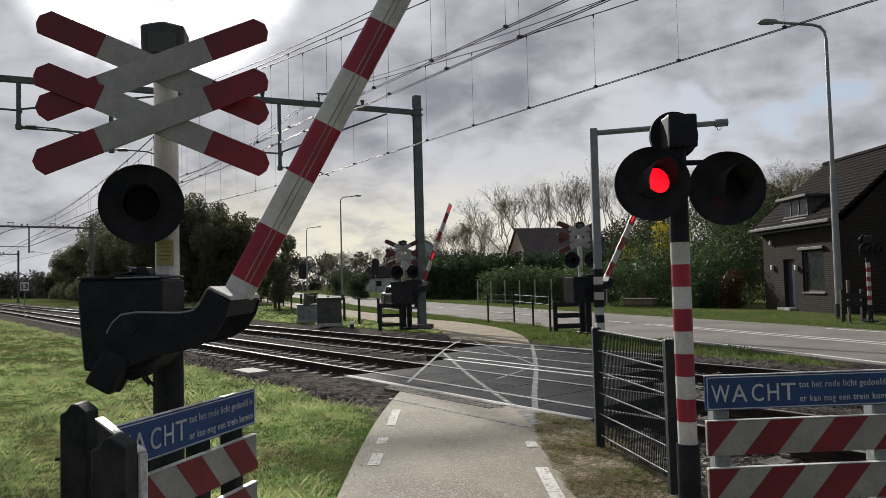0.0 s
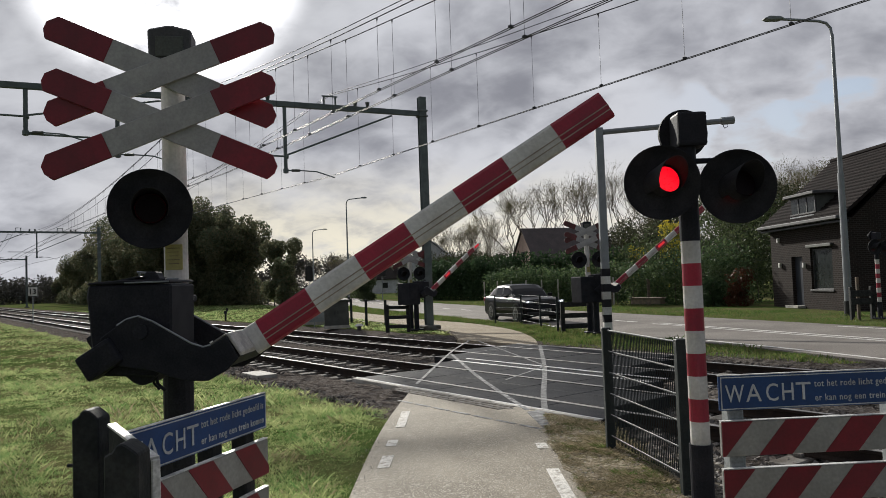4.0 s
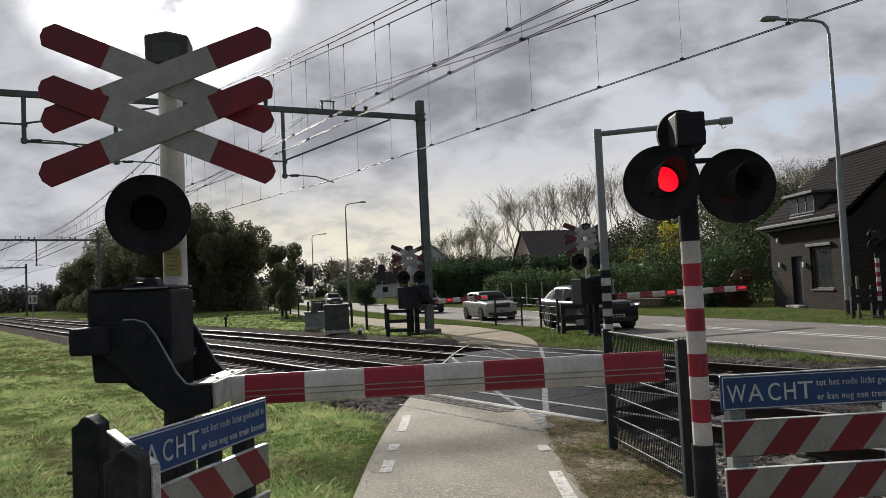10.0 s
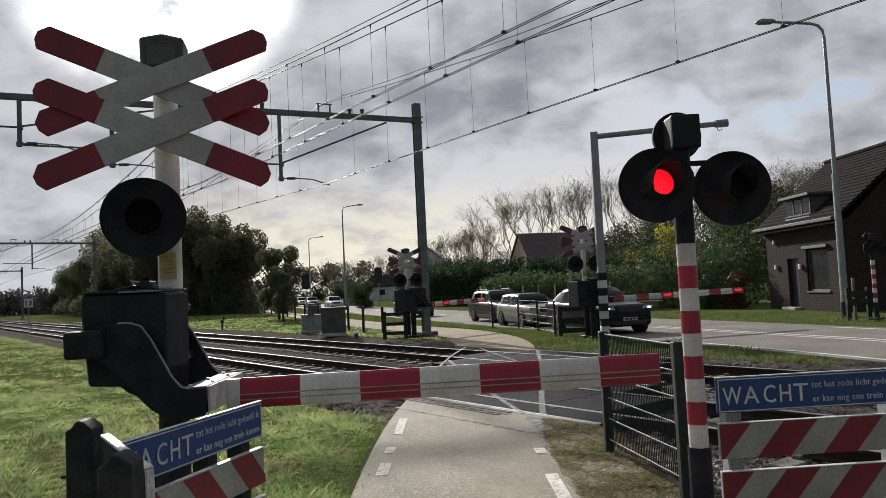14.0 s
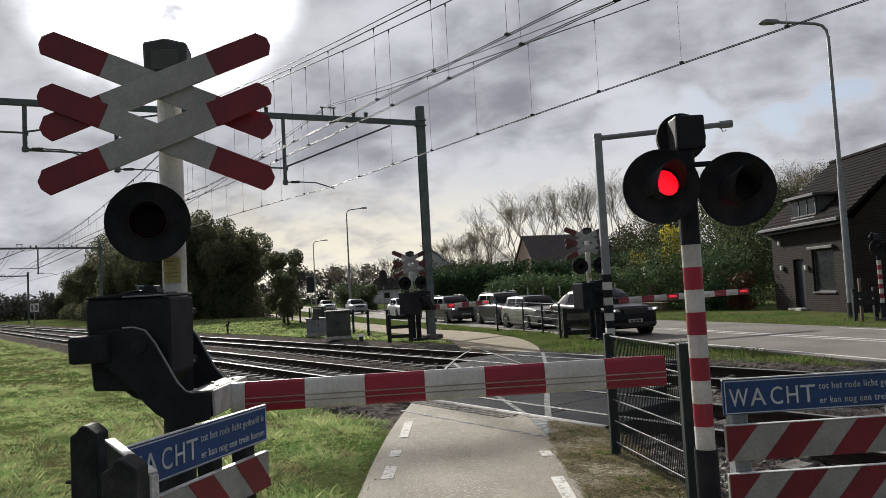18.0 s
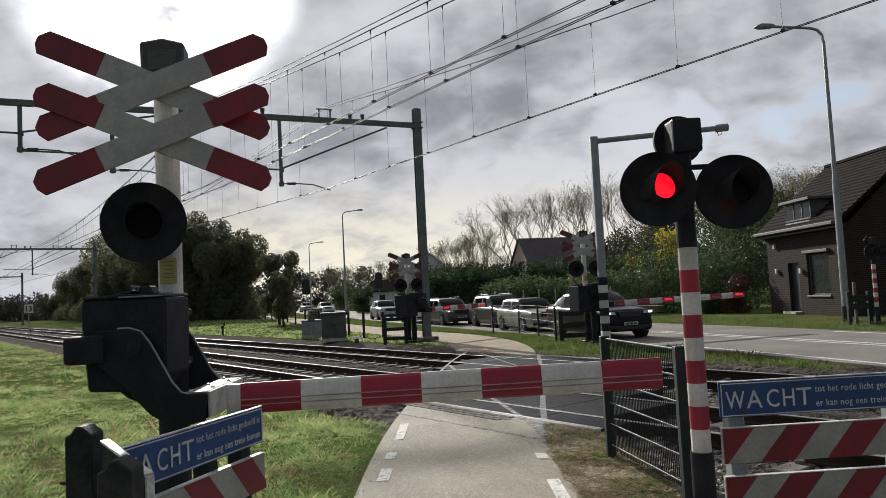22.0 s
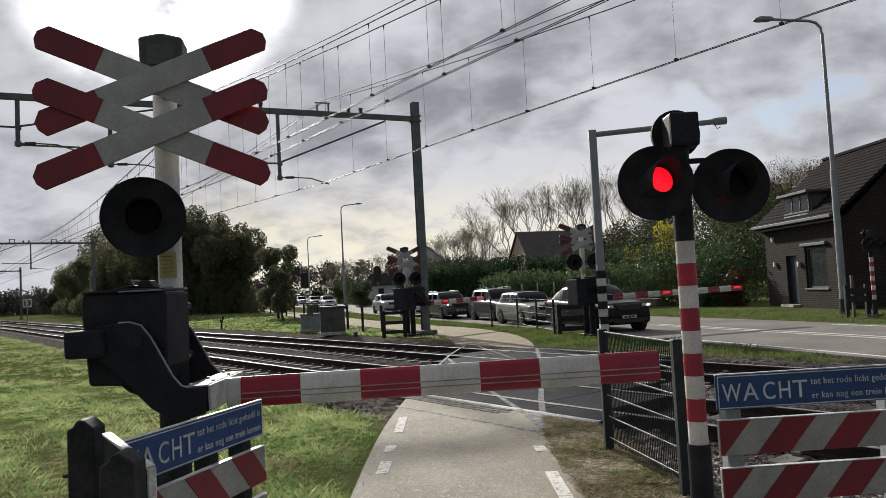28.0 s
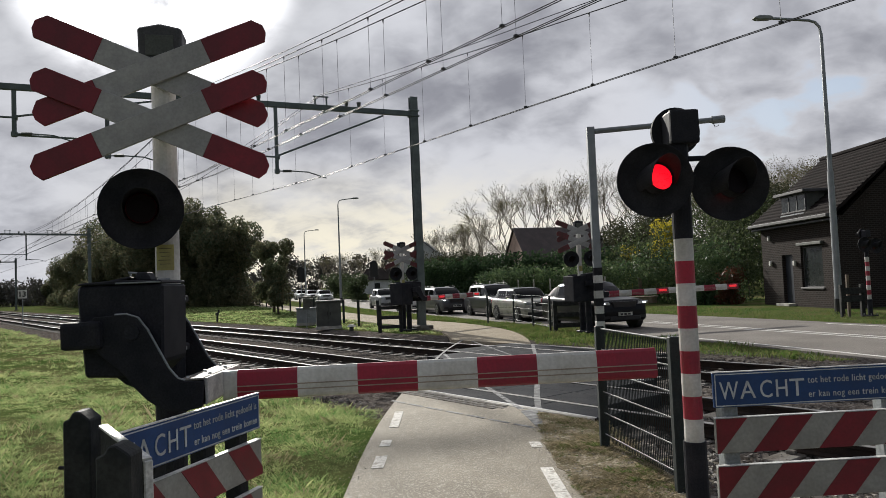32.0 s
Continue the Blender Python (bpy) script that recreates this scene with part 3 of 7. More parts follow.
def build_ground():
    us = [-4000, -900, -250, -80, -30, -12, -6, -3, -1, 1, 3, 5, 5.8, 6.6, 8, 10, 12, 14.4, 15, 15.6, 18, 22, 30, 45, 80, 160, 400, 1200, 4000]
    vs = [-4000, -1500, -600, -300, -180, -120, -80] + list(range(-60, 21, 3)) + [30, 60, 140, 400, 1500, 4000]
    verts = []
    for v in vs:
        for u in us:
            p = rail_at(u, v)
            verts.append((p.x, p.y, bed_height(u)))
    n = len(us)
    faces = [(j * n + i, j * n + i + 1, (j + 1) * n + i + 1, (j + 1) * n + i) for j in range(len(vs) - 1) for i in range(n - 1)]
    tagged(mesh_from("ground", verts, faces, M_GRASS_SOIL), "level meadow ground with green and dry grass", "ground", kind="structure")


build_ground()

PATH_NEAR = [(0.12, -6), (0.1, 0), (0.12, 5), (0.13, 8.5), (0.25, 11), (0.6, 15)]
PATH_FAR = [(1.0, 17), (1.35, 20.5), (1.45, 23), (1.15, 26.5), (-0.1, 31), (-2.4, 36), (-6.2, 46), (-14, 68), (-24.5, 97), (-45, 160)]


def cut(bm, point, normal):
    """Takes away what lies on the normal's side of a plane, and closes the cut."""
    got = bmesh.ops.bisect_plane(bm, geom=bm.verts[:] + bm.edges[:] + bm.faces[:], plane_co=point, plane_no=normal, clear_outer=True)
    edges = [e for e in got["geom_cut"] if isinstance(e, bmesh.types.BMEdge)]
    if edges:
        bmesh.ops.contextual_create(bm, geom=edges)
    return bm


bm = cut(ribbon(PATH_NEAR, 1.03, 1.0, 0.0, 0.4, 0.4), rail_at(6.9, 0), ACROSS)
tagged(part("path_1", bm, M_PATH), "worn grey asphalt cycle path up to the rails", "path", kind="structure")
bm = cut(ribbon(PATH_FAR, 1.15, 1.15, 0.0, 0.4, 1.0), rail_at(13.75, 0), -ACROSS)
tagged(part("path_2", bm, M_PATH_TAN), "worn tan asphalt cycle path beyond the rails", "path", kind="structure")

ROAD = [(15.5, -4), (13.8, 6), (12.3, 12), (10.8, 17.6), (9.4, 21.8), (7.75, 27), (5.8, 32.5), (2.7, 41.5), (-3.6, 61), (-10.3, 82), (-19.5, 112), (-34, 160), (-58, 240), (-110, 400)]
tagged(part("road", ribbon(ROAD, 3.45, 3.45, 0.0, 0.35, 2.0), M_ROAD), "grey asphalt road with white lines", "road", kind="structure")
road = bpy.data.objects["road"]


def strip(name, centre, offset, width, material, parent, top=0.004, step=1.0):
    return part(name, ribbon(centre, -offset + width / 2, offset + width / 2, top, 0.003, step), material, parent)


strip("centre_line", ROAD[:6], -0.16, 0.12, M_LINE, road)
strip("centre_line", ROAD[:6], 0.22, 0.12, M_LINE, road)
strip("edge_line", ROAD[:5], 2.9, 0.12, M_LINE, road)
strip("edge_line", ROAD[:5], -3.1, 0.10, M_LINE, road)
for k in range(16):
    a = Vector(ROAD[5]) + (Vector(ROAD[7]) - Vector(ROAD[5])) * (0.08 + k * 0.26)
    if k > 3:
        a = Vector(ROAD[7]) + (Vector(ROAD[8]) - Vector(ROAD[7])) * ((k - 3) * 0.2)
    d = (Vector(ROAD[8]) - Vector(ROAD[6])).normalized()
    strip("lane_dash", [a, a + d * 1.6], 0, 0.12, M_LINE, road)

path_1, path_2 = bpy.data.objects["path_1"], bpy.data.objects["path_2"]


def quad(name, pts, material, parent, z=0.005):
    bm = bmesh.new()
    f = bm.faces.new([bm.verts.new((*p, z)) for p in pts])
    r = bmesh.ops.extrude_face_region(bm, geom=[f])
    bmesh.ops.translate(bm, verts=[v for v in r["geom"] if isinstance(v, bmesh.types.BMVert)], vec=(0, 0, -0.003))
    bmesh.ops.recalc_face_normals(bm, faces=bm.faces[:])
    return part(name, bm, material, parent)


# edge dashes of the cycle path
for x, y, n in ((-0.66, 9.2, 1.1), (-0.70, 8.15, 0.32), (-0.70, 7.2, 0.5), (-0.72, 3.0, 1.0), (-0.72, 0.6, 1.0)):
    quad("edge_dash", [(x - 0.06, y), (x + 0.06, y), (x + 0.07, y + n), (x - 0.05, y + n)], M_DASH, path_1)
for x, y, n in ((0.96, 7.8, 0.25), (0.93, 5.9, 1.05), (0.93, 3.4, 1.0), (0.92, 0.8, 1.0)):
    quad("edge_dash", [(x - 0.06, y), (x + 0.06, y), (x + 0.06, y + n), (x - 0.06, y + n)], M_DASH, path_1)


# ---- crossing ----
crossing = thing("level_crossing", RAIL_POSE.copy(), "dark rubber level crossing deck with white painted cross lines", "level crossing", kind="structure")
rng = random.Random(4)
A1, B1, A2, B2 = TRACKS[0] - GAUGE, TRACKS[0] + GAUGE, TRACKS[1] - GAUGE, TRACKS[1] + GAUGE
for lo, hi, v0, v1 in ((7.04, A1 - 0.05, -12.6, -6.3), (A1 + 0.085, TRACKS[0], -12.6, -6.8), (TRACKS[0], B1 - 0.085, -12.6, -6.8), (B1 + 0.05, (B1 + A2) / 2 - 0.02, -13.4, -7.8),
                       ((B1 + A2) / 2 + 0.02, A2 - 0.05, -14.6, -8.8), (A2 + 0.085, TRACKS[1], -15.4, -9.6), (TRACKS[1], B2 - 0.085, -15.4, -9.6), (B2 + 0.05, 13.72, -15.4, -10.0)):
    n = int(round((v1 - v0) / 1.2))
    w = (v1 - v0) / n
    first = None
    for k in range(n):
        m = pose(v0 + w * (k + 0.5), (lo + hi) / 2, rng.uniform(-0.004, 0.0), rng.uniform(-0.15, 0.15), 0, 0)
        if first is None:
            first = part("panel", box(0, 0, -0.1, w - 0.012, hi - lo - 0.008, 0.2, 0.008), M_PANEL, crossing)
            first.matrix_basis = m
        else:
            again(first, "panel", m)
for v0, v1, u in ((-12.6, -6.3, 6.97), (-15.4, -10.0, 13.79)):
    n = 6
    w = (v1 - v0) / n
    kerb = None
    for k in range(n):
        m = pose(v0 + w * (k + 0.5), u, rng.uniform(-0.003, 0.003))
        if kerb is None:
            kerb = part("kerb", box(0, 0, -0.12, w - 0.01, 0.1, 0.25, 0.01), M_CONCRETE, crossing, "pale concrete kerb")
            kerb.matrix_basis = m
        else:
            again(kerb, "kerb", m)
part("steel_strip", box(-9.45, 7.03, 0.001, 6.3, 0.035, 0.012, 0.003), M_STRIP, crossing, "shiny steel edge strip")
for a, b in (((B1 + A2) / 2 - 0.28, (B1 + A2) / 2 - 0.2), ((B1 + A2) / 2 + 0.16, (B1 + A2) / 2 + 0.24)):
    part("steel_strip", box(-10.7, (a + b) / 2, 0.0, 5.6, b - a, 0.012, 0.003), M_STRIP, crossing, "shiny steel edge strip")


def painted(points, width, material=None):
    pts = [(RAIL_POSE.inverted() @ Vector((*p, 0))).to_2d() for p in points]
    part("painted_line", ribbon([tuple(p) for p in pts], width / 2, width / 2, 0.0045, 0.004, 0.6), material or M_LINE_FADED, crossing, "faded white painted line")


painted([(-0.62, 13.0), (0.0, 18.4), (0.3, 20.4), (0.65, 22.3)], 0.06)
painted([(1.22, 9.4), (1.42, 11.2), (1.95, 15), (2.5, 20.0)], 0.09)
painted([(0.9, 21.9), (1.5, 18.2), (2.0, 15)], 0.05)
painted([(0.05, 18.3), (0.55, 13.6), (1.05, 10.1)], 0.075)
painted([(1.95, 15), (1.0, 13.2)], 0.05)
painted([(2.45, 20), (0.4, 18.4)], 0.05)
for a, b in (((-0.82, 11.3), (1.12, 8.72)),):
    d = Vector((b[0] - a[0], b[1] - a[1]))
    for k in range(7):
        p, q = Vector(a) + d * (k / 7), Vector(a) + d * ((k + 0.8) / 7)
        n = Vector((d.y, -d.x)).normalized() * 0.028
        quad("stop_line", [p - n, q - n, q + n, p + n], M_LINE_FADED, path_1)
# a smear of white paint where the edge line meets the deck
quad("paint_smear", [(1.02, 9.95), (1.22, 10.05), (1.30, 8.35), (1.13, 8.42)], M_LINE_FADED, path_1)
# small paving bricks between path and deck
first = None
for r in range(3):
    for k in range(20):
        v = -12.0 + k * 0.215 + (r % 2) * 0.1
        m = RAIL_POSE @ pose(v, 6.86 - r * 0.11, rng.uniform(0.0, 0.006), rng.uniform(-1, 1), rng.uniform(-1, 1), rng.uniform(-1, 1))
        p = m.translation
        if not -0.95 < p.x < 1.2:
            continue
        if first is None:
            first = part("paving_brick", box(0, 0, -0.031, 0.2, 0.1, 0.07, 0.006), M_SLEEPER, path_1, "worn grey paving brick")
            first.matrix_basis = m
        else:
            again(first, "paving_brick", m)


# ---- tracks ----
def rail_profile():
    return [(-0.07, -0.165), (0.07, -0.165), (0.07, -0.15), (0.012, -0.13), (0.012, -0.045), (0.036, -0.035), (0.036, -0.006), (-0.036, -0.006), (-0.036, -0.035), (-0.012, -0.045), (-0.012, -0.13), (-0.07, -0.15)]


for number, u in enumerate(TRACKS):
    track = thing(f"railway_track_{number + 1}", RAIL_POSE.copy(), "railway track with steel rails on concrete sleepers", "railway track", kind="structure")
    rail = None
    for side in (-GAUGE, GAUGE):
        m = pose(0, u + side, 0)
        if rail is None:
            rail = part("rail", plate(rail_profile(), 900, "x", -820), M_RUST, track, "rusty steel rail with a polished head")
            rail.matrix_basis = m
            head = part("rail_head", box(-370, 0, -0.001, 900, 0.066, 0.012, 0.004), M_RAILTOP, rail, "shiny worn rail head")
        else:
            other = again(rail, "rail", m)
            again(head, "rail_head", Matrix(), other)
    lo, hi = ((-12.7, -6.7), (-15.5, -9.5))[number]
    first, far = None, bmesh.new()
    for k in range(-330, 40):
        v = k * 0.6 + 0.17
        if lo < v < hi:
            continue
        m = pose(v + rng.uniform(-0.02, 0.02), u + rng.uniform(-0.03, 0.03), -0.175)
        if v < -75:
            box(v, u, -0.21, 0.24, 2.5, 0.08, bm=far)
        elif first is None:
            b = box(0, -0.78, -0.04, 0.26, 0.96, 0.1, 0.015)
            box(0, 0.78, -0.04, 0.26, 0.96, 0.1, 0.015, bm=b)
            box(0, 0, -0.06, 0.2, 0.62, 0.08, 0.01, bm=b)
            for s in (-1, 1):
                for o in (-0.11, 0.11):
                    box(0, s * GAUGE + o, 0.03, 0.1, 0.06, 0.045, 0.008, bm=b)
            first = part("sleeper", b, M_SLEEPER, track)
            first.matrix_basis = m
        else:
            again(first, "sleeper", m)
    tagged(part("far_sleepers", far, M_SLEEPER, track), kind="stuff")


def build_ballast():
    nr = np.random.default_rng(7)
    us = np.concatenate([[5.15, 5.4, 5.7], np.arange(5.9, 14.9, 0.14), [15.1, 15.4]])
    vs = np.concatenate([[-900, -400, -200, -120, -90, -70], np.arange(-55, -20, 0.35), np.arange(-20, 6, 0.14), np.arange(6, 20, 0.6), [40, 80]])
    U, V = np.meshgrid(us, vs)
    z = np.full(U.shape, -0.205)
    z += np.clip((6.7 - U) / 1.0, 0, 1) * 0.155 + np.clip((U - 13.9) / 1.0, 0, 1) * 0.15
    rise = np.clip((-5.4 - V) / 1.2, 0, 1) * np.clip((V + 15.5) / 1.5, 0, 1) * np.clip((7.05 - U) / 0.08, 0, 1)
    z = z * (1 - rise) + np.where(U < 7.05, -0.055, z) * rise
    z += nr.normal(0, 0.016, U.shape)
    z[:, 0] = z[:, -1] = -0.12
    keep_low = (U > 6.9) & (U < 13.85) & (V > -15.5) & (V < -6.2 - (U - 7.04) * 0.53)
    z[keep_low] = -0.24
    z[(U > 10.2) & (U < 10.9) & ~keep_low] += 0.03
    X = ACROSS.x * U + ALONG.x * V
    Y = ACROSS.y * U + ALONG.y * V
    n = len(us)
    verts = np.stack([X.ravel(), Y.ravel(), z.ravel()], 1).tolist()
    faces = [(j * n + i, j * n + i + 1, (j + 1) * n + i + 1, (j + 1) * n + i) for j in range(len(vs) - 1) for i in range(n - 1)]
    tagged(mesh_from("ballast_bed", verts, faces, M_BALLAST), "brown grey gravel ballast under the tracks", "ballast", kind="structure")
    # loose stones on it
    vs_, fs_ = [], []
    for k in range(20000):
        u, v = nr.uniform(5.3, 14.3), -nr.gamma(2.2, 7.0) + 5
        if -15.6 < v < -6.1 - (u - 7.04) * 0.53 and 6.8 < u < 13.9:
            continue
        p = rail_at(u, v)
        if u < 7.0 and -1.05 < p.x < 1.3:
            continue
        s = nr.uniform(0.018, 0.042)
        zz = -0.2 + max(0, min(1, (6.7 - u) / 1.0)) * 0.155 + max(0, min(1, (u - 13.9) / 1.0)) * 0.15
        q = nr.normal(0, 1, (6, 3)) * 0.25 + np.array([(1, 0, 0), (-1, 0, 0), (0, 1, 0), (0, -1, 0), (0, 0, 0.8), (0, 0, -0.8)])
        b = len(vs_)
        vs_ += (q * s + np.array([p.x, p.y, zz + 0.01])).tolist()
        fs_ += [(b + i, b + j, b + t) for i, j, t in ((0, 2, 4), (2, 1, 4), (1, 3, 4), (3, 0, 4), (2, 0, 5), (1, 2, 5), (3, 1, 5), (0, 3, 5))]
    tagged(mesh_from("ballast_stones", vs_, fs_, M_STONE), "loose broken ballast stones beside the rails", "gravel", kind="stuff")


build_ballast()

# bare dry verge between the path and the railing, and along the right of the path
nr = np.random.default_rng(3)
edge = []
for k in range(56):
    y = -2 + k * 0.19
    edge.append((1.075 + 0.035 * math.sin(y * 2.3) + 0.025 * math.sin(y * 5.9 + 1) + nr.uniform(-0.02, 0.02) + max(0, y - 8.2) * 0.03, y))
tagged(part("verge_soil_1", plate(edge + [(1.20, 9.0), (1.25, 9.86), (1.70, 9.26), (1.88, 8.4), (1.90, 7.6), (2.02, 6.0), (2.3, 4.4), (2.75, 2), (3.4, -2)], 0.03, "z", -0.024), M_SOIL), "dry brown verge soil with straw", "soil", kind="structure")
tagged(part("verge_gravel", plate([(1.90, 8.15), (2.6, 6.9), (4.0, 4.9), (6.5, 1.5), (6.5, -2), (3.4, -2), (2.75, 2), (2.3, 4.4), (2.02, 6.0), (1.90, 7.6)], 0.03, "z", -0.05), M_GRAVEL), "dark gravel bank between verge and ballast", "gravel", kind="structure")
# loose stones on verge, bank and the path's edges
sv, sf = [], []
for k in range(5200):
    kind_ = k % 4
    y = nr.uniform(2.2, 8.6)
    if kind_ == 0:
        x, z, s_ = 1.1 + 0.9 * nr.random(), 0.005, nr.uniform(0.005, 0.016)
    elif kind_ == 1 and k % 3 == 0:
        x, z, s_ = nr.choice((-0.9, 1.04)) + nr.normal(0, 0.05), 0.002, nr.uniform(0.004, 0.009)
    else:
        x, z, s_ = 2.0 + (6.2 - y) * 0.17 + 1.6 * nr.random(), -0.02, nr.uniform(0.015, 0.04)
        if ACROSS.x * x + ACROSS.y * y > 6.4:
            continue
    q = nr.normal(0, 1, (6, 3)) * 0.25 + np.array([(1, 0, 0), (-1, 0, 0), (0, 1, 0), (0, -1, 0), (0, 0, 0.7), (0, 0, -0.7)])
    b = len(sv)
    sv += (q * s_ + np.array([x, y, z])).tolist()
    sf += [(b + i, b + j, b + t) for i, j, t in ((0, 2, 4), (2, 1, 4), (1, 3, 4), (3, 0, 4), (2, 0, 5), (1, 2, 5), (3, 1, 5), (0, 3, 5))]
tagged(mesh_from("loose_stones", sv, sf, M_LOOSE), "loose grey and tan stones on the verge", "gravel", kind="stuff")
slab_pts = [tuple(rail_at(5.75, -15.4).to_2d()), tuple(rail_at(5.75, -14.5).to_2d()), tuple(rail_at(6.2, -14.5).to_2d()), tuple(rail_at(6.2, -15.4).to_2d())]
tagged(part("concrete_slab", plate(slab_pts, 0.1, "z", -0.09, bevel=0.01), M_CONCRETE), "pale flat concrete cable slab beside the ballast", "concrete slab")

# ---- crossing lamps, signals and barriers ----
LENSES = {"a": [], "b": [], "c": []}


def lamp(parent, x, y, z, beat, yaw=0.0, pitch=0.0, r=0.275, aim=(0.0, 0.0)):
    """A round black plate with a hooded red lens, on a signal; the lens turns over between its lit and its dark side. aim: turn and tilt of the lamp unit on its plate."""
    m = pose(x, y, z) @ Matrix.Rotation(radians(yaw), 4, "Z") @ Matrix.Rotation(radians(pitch), 4, "X")
    pan = part("lamp_plate", dish(r, 0.035), M_DISC, parent, "round black lamp plate", smooth=True)
    pan.matrix_basis = m
    k = r / 0.275
    unit = Matrix.Rotation(radians(aim[0]), 4, "Z") @ Matrix.Rotation(radians(aim[1]), 4, "X")
    back = 0.09 if any(aim) else 0.0
    hood = bmesh.new()
    seg, r0, n = 22, 0.118 * k, 0.245 * k
    rows = []
    for i in range(seg + 1):
        a = radians(-35 + 250 * i / seg)
        c, s = math.cos(a), math.sin(a)
        reach = n * (0.30 + 0.70 * max(0, math.sin(a) * 0.5 + 0.5))
        rows.append([hood.verts.new((rr * c, yy, rr * s)) for rr, yy in ((r0, back), (r0 * 1.02, -reach), (r0 * 0.98, -reach), (r0 * 0.95, back))])
    for a, b in zip(rows, rows[1:]):
        for q in range(4):
            hood.faces.new((a[q], a[(q + 1) % 4], b[(q + 1) % 4], b[q]))
    hood.faces.new(rows[0]), hood.faces.new(rows[-1][::-1])
    bmesh.ops.recalc_face_normals(hood, faces=hood.faces[:])
    part("lamp_hood", hood, M_DISC, pan, "black lamp hood").matrix_basis = unit
    cup = bmesh.new()
    for rr in (0.101 * k, 0.107 * k):
        ring = [[cup.verts.new((rr * math.cos(i * math.tau / 28), yy, rr * math.sin(i * math.tau / 28))) for i in range(28)] for yy in (0.006, -0.052 - back * 0.3)]
        for i in range(28):
            cup.faces.new((ring[0][i], ring[1][i], ring[1][(i + 1) % 28], ring[0][(i + 1) % 28]))
    part("lamp_rim", cup, M_DISC, pan, "black lens rim").matrix_basis = unit
    part("lamp_housing", rod((0, 0.02, 0), (0, 0.14, 0), 0.13 * k, 0.09 * k, 18), M_BLACK, pan)
    bm = bmesh.new()
    seg, rl = 28, 0.098 * k
    front = [bm.verts.new((rl * math.cos(i * math.tau / seg), -0.006, rl * math.sin(i * math.tau / seg))) for i in range(seg)]
    rear = [bm.verts.new((v.co.x, 0.006, v.co.z)) for v in front]
    bm.faces.new(front)
    f = bm.faces.new(rear[::-1])
    f.material_index = 1
    for i in range(seg):
        bm.faces.new((front[i], rear[i], rear[(i + 1) % seg], front[(i + 1) % seg])).material_index = 1
    lens = part("lens", bm, [M_LED_ON, M_LED_OFF], parent, "round red lamp lens")
    rest = m @ unit @ Matrix.Translation((0, -0.045 - back * 0.3, 0))
    lens.matrix_basis = rest
    if beat in LENSES:
        LENSES[beat].append((lens, rest))
    else:
        lens.matrix_basis = rest @ Matrix.Rotation(math.pi, 4, "Z")
    return pan


def cross_board(parent, cx, cz, slope, y, length=1.58, width=0.17, reds=0.42, red=None):
    """One arm of the warning cross: a plank with clipped ends and red tips on white."""
    h, e = length / 2, 0.055
    w = width / 2
    outline = [(-h, -w * 0.35), (-h, w * 0.3), (-h + e, w), (h - e, w), (h, w * 0.3), (h, -w * 0.35), (h - e * 0.6, -w), (-h + e * 0.6, -w)]
    m = pose(cx, y, cz, 0, -slope, 0)
    core = h - reds
    b = part("cross_board", plate([(-core, -w), (-core, w), (core, w), (core, -w)], 0.022, "y", -0.011, bevel=0.003), M_CROSS_WHITE, parent, "white and red warning plank")
    b.matrix_basis = m
    for s in (-1, 1):
        tip = [(s * core, -w), (s * core, w), (s * (h - e), w), (s * h, w * 0.3), (s * h, -w * 0.35), (s * (h - e * 0.6), -w)]
        part("red_tip", plate(tip, 0.022, "y", -0.011, bevel=0.003), red or M_CROSS_RED, b, "red plank end")


def signal_post(name, m, label, lamps, beats, group="warning signals with crosses", red=None):
    """Post with two warning crosses above each other, a bell on top and one or two lamps."""
    s = thing(name, m, label, "railway signal", group)
    part("base_plate", box(0, 0, 0.03, 0.34, 0.34, 0.06, 0.012), M_BLACK, s)
    part("lower_post", rod((0, 0, 0.06), (0, 0, 1.78), 0.088, seg=18), M_BLACK, s, "black lower post")
    part("post", rod((0, 0, 1.70), (0, 0, 3.40), 0.079, seg=20), M_WHITE, s, "white painted steel post")
    part("collar", rod((0, 0, 1.66), (0, 0, 1.78), 0.1, seg=18), M_BLACK, s)
    # the near housing's grey holds flare from the sun; far housings are black
    bell = part("bell_housing", plate([(-0.135, 3.36), (0.135, 3.36), (0.142, 3.60), (0, 3.63), (-0.142, 3.60)], 0.22, "y", -0.11, bevel=0.012), M_BLACK if red else M_TRIM, s, "bell housing")
    part("bell_grille", box(0, -0.112, 3.48, 0.18, 0.012, 0.14, 0.004), M_CAB_DARK, bell)
    for z in (3.30, 2.94):
        for slope in (-22.8, 22.8):
            cross_board(s, -0.045, z, slope, -0.10 - (0.024 if slope > 0 else 0) - (0.05 if z < 3 else 0), red=red)
        part("bracket", box(0, -0.07, z, 0.22, 0.07, 0.09, 0.008), M_GALV, s)
    note = part("notice", box(0, -0.083, 2.06, 0.11, 0.006, 0.17, 0.002), M_YELLOW, s, "yellow notice with unreadable lines")
    for k in range(5):
        part("text_bar", box(-0.004 * (k % 2), -0.0875, 2.12 - k * 0.026, 0.08 - 0.012 * (k % 3), 0.003, 0.004), M_WOOD, note)
    for (x, yaw), beat in zip(lamps, beats):
        lamp(s, x, -0.17, 2.375, beat, yaw, 0, 0.262)
        part("lamp_arm", rod((0, -0.02, 2.40), (x, -0.09, 2.40), 0.022), M_BLACK, s)
    return s


signal_post("crossing_signal", pose(-1.842, 4.89, -0.02, 0, 0, 11), "white post with red and white warning crosses and flashing lamp", [(-0.125, 9)], "c")


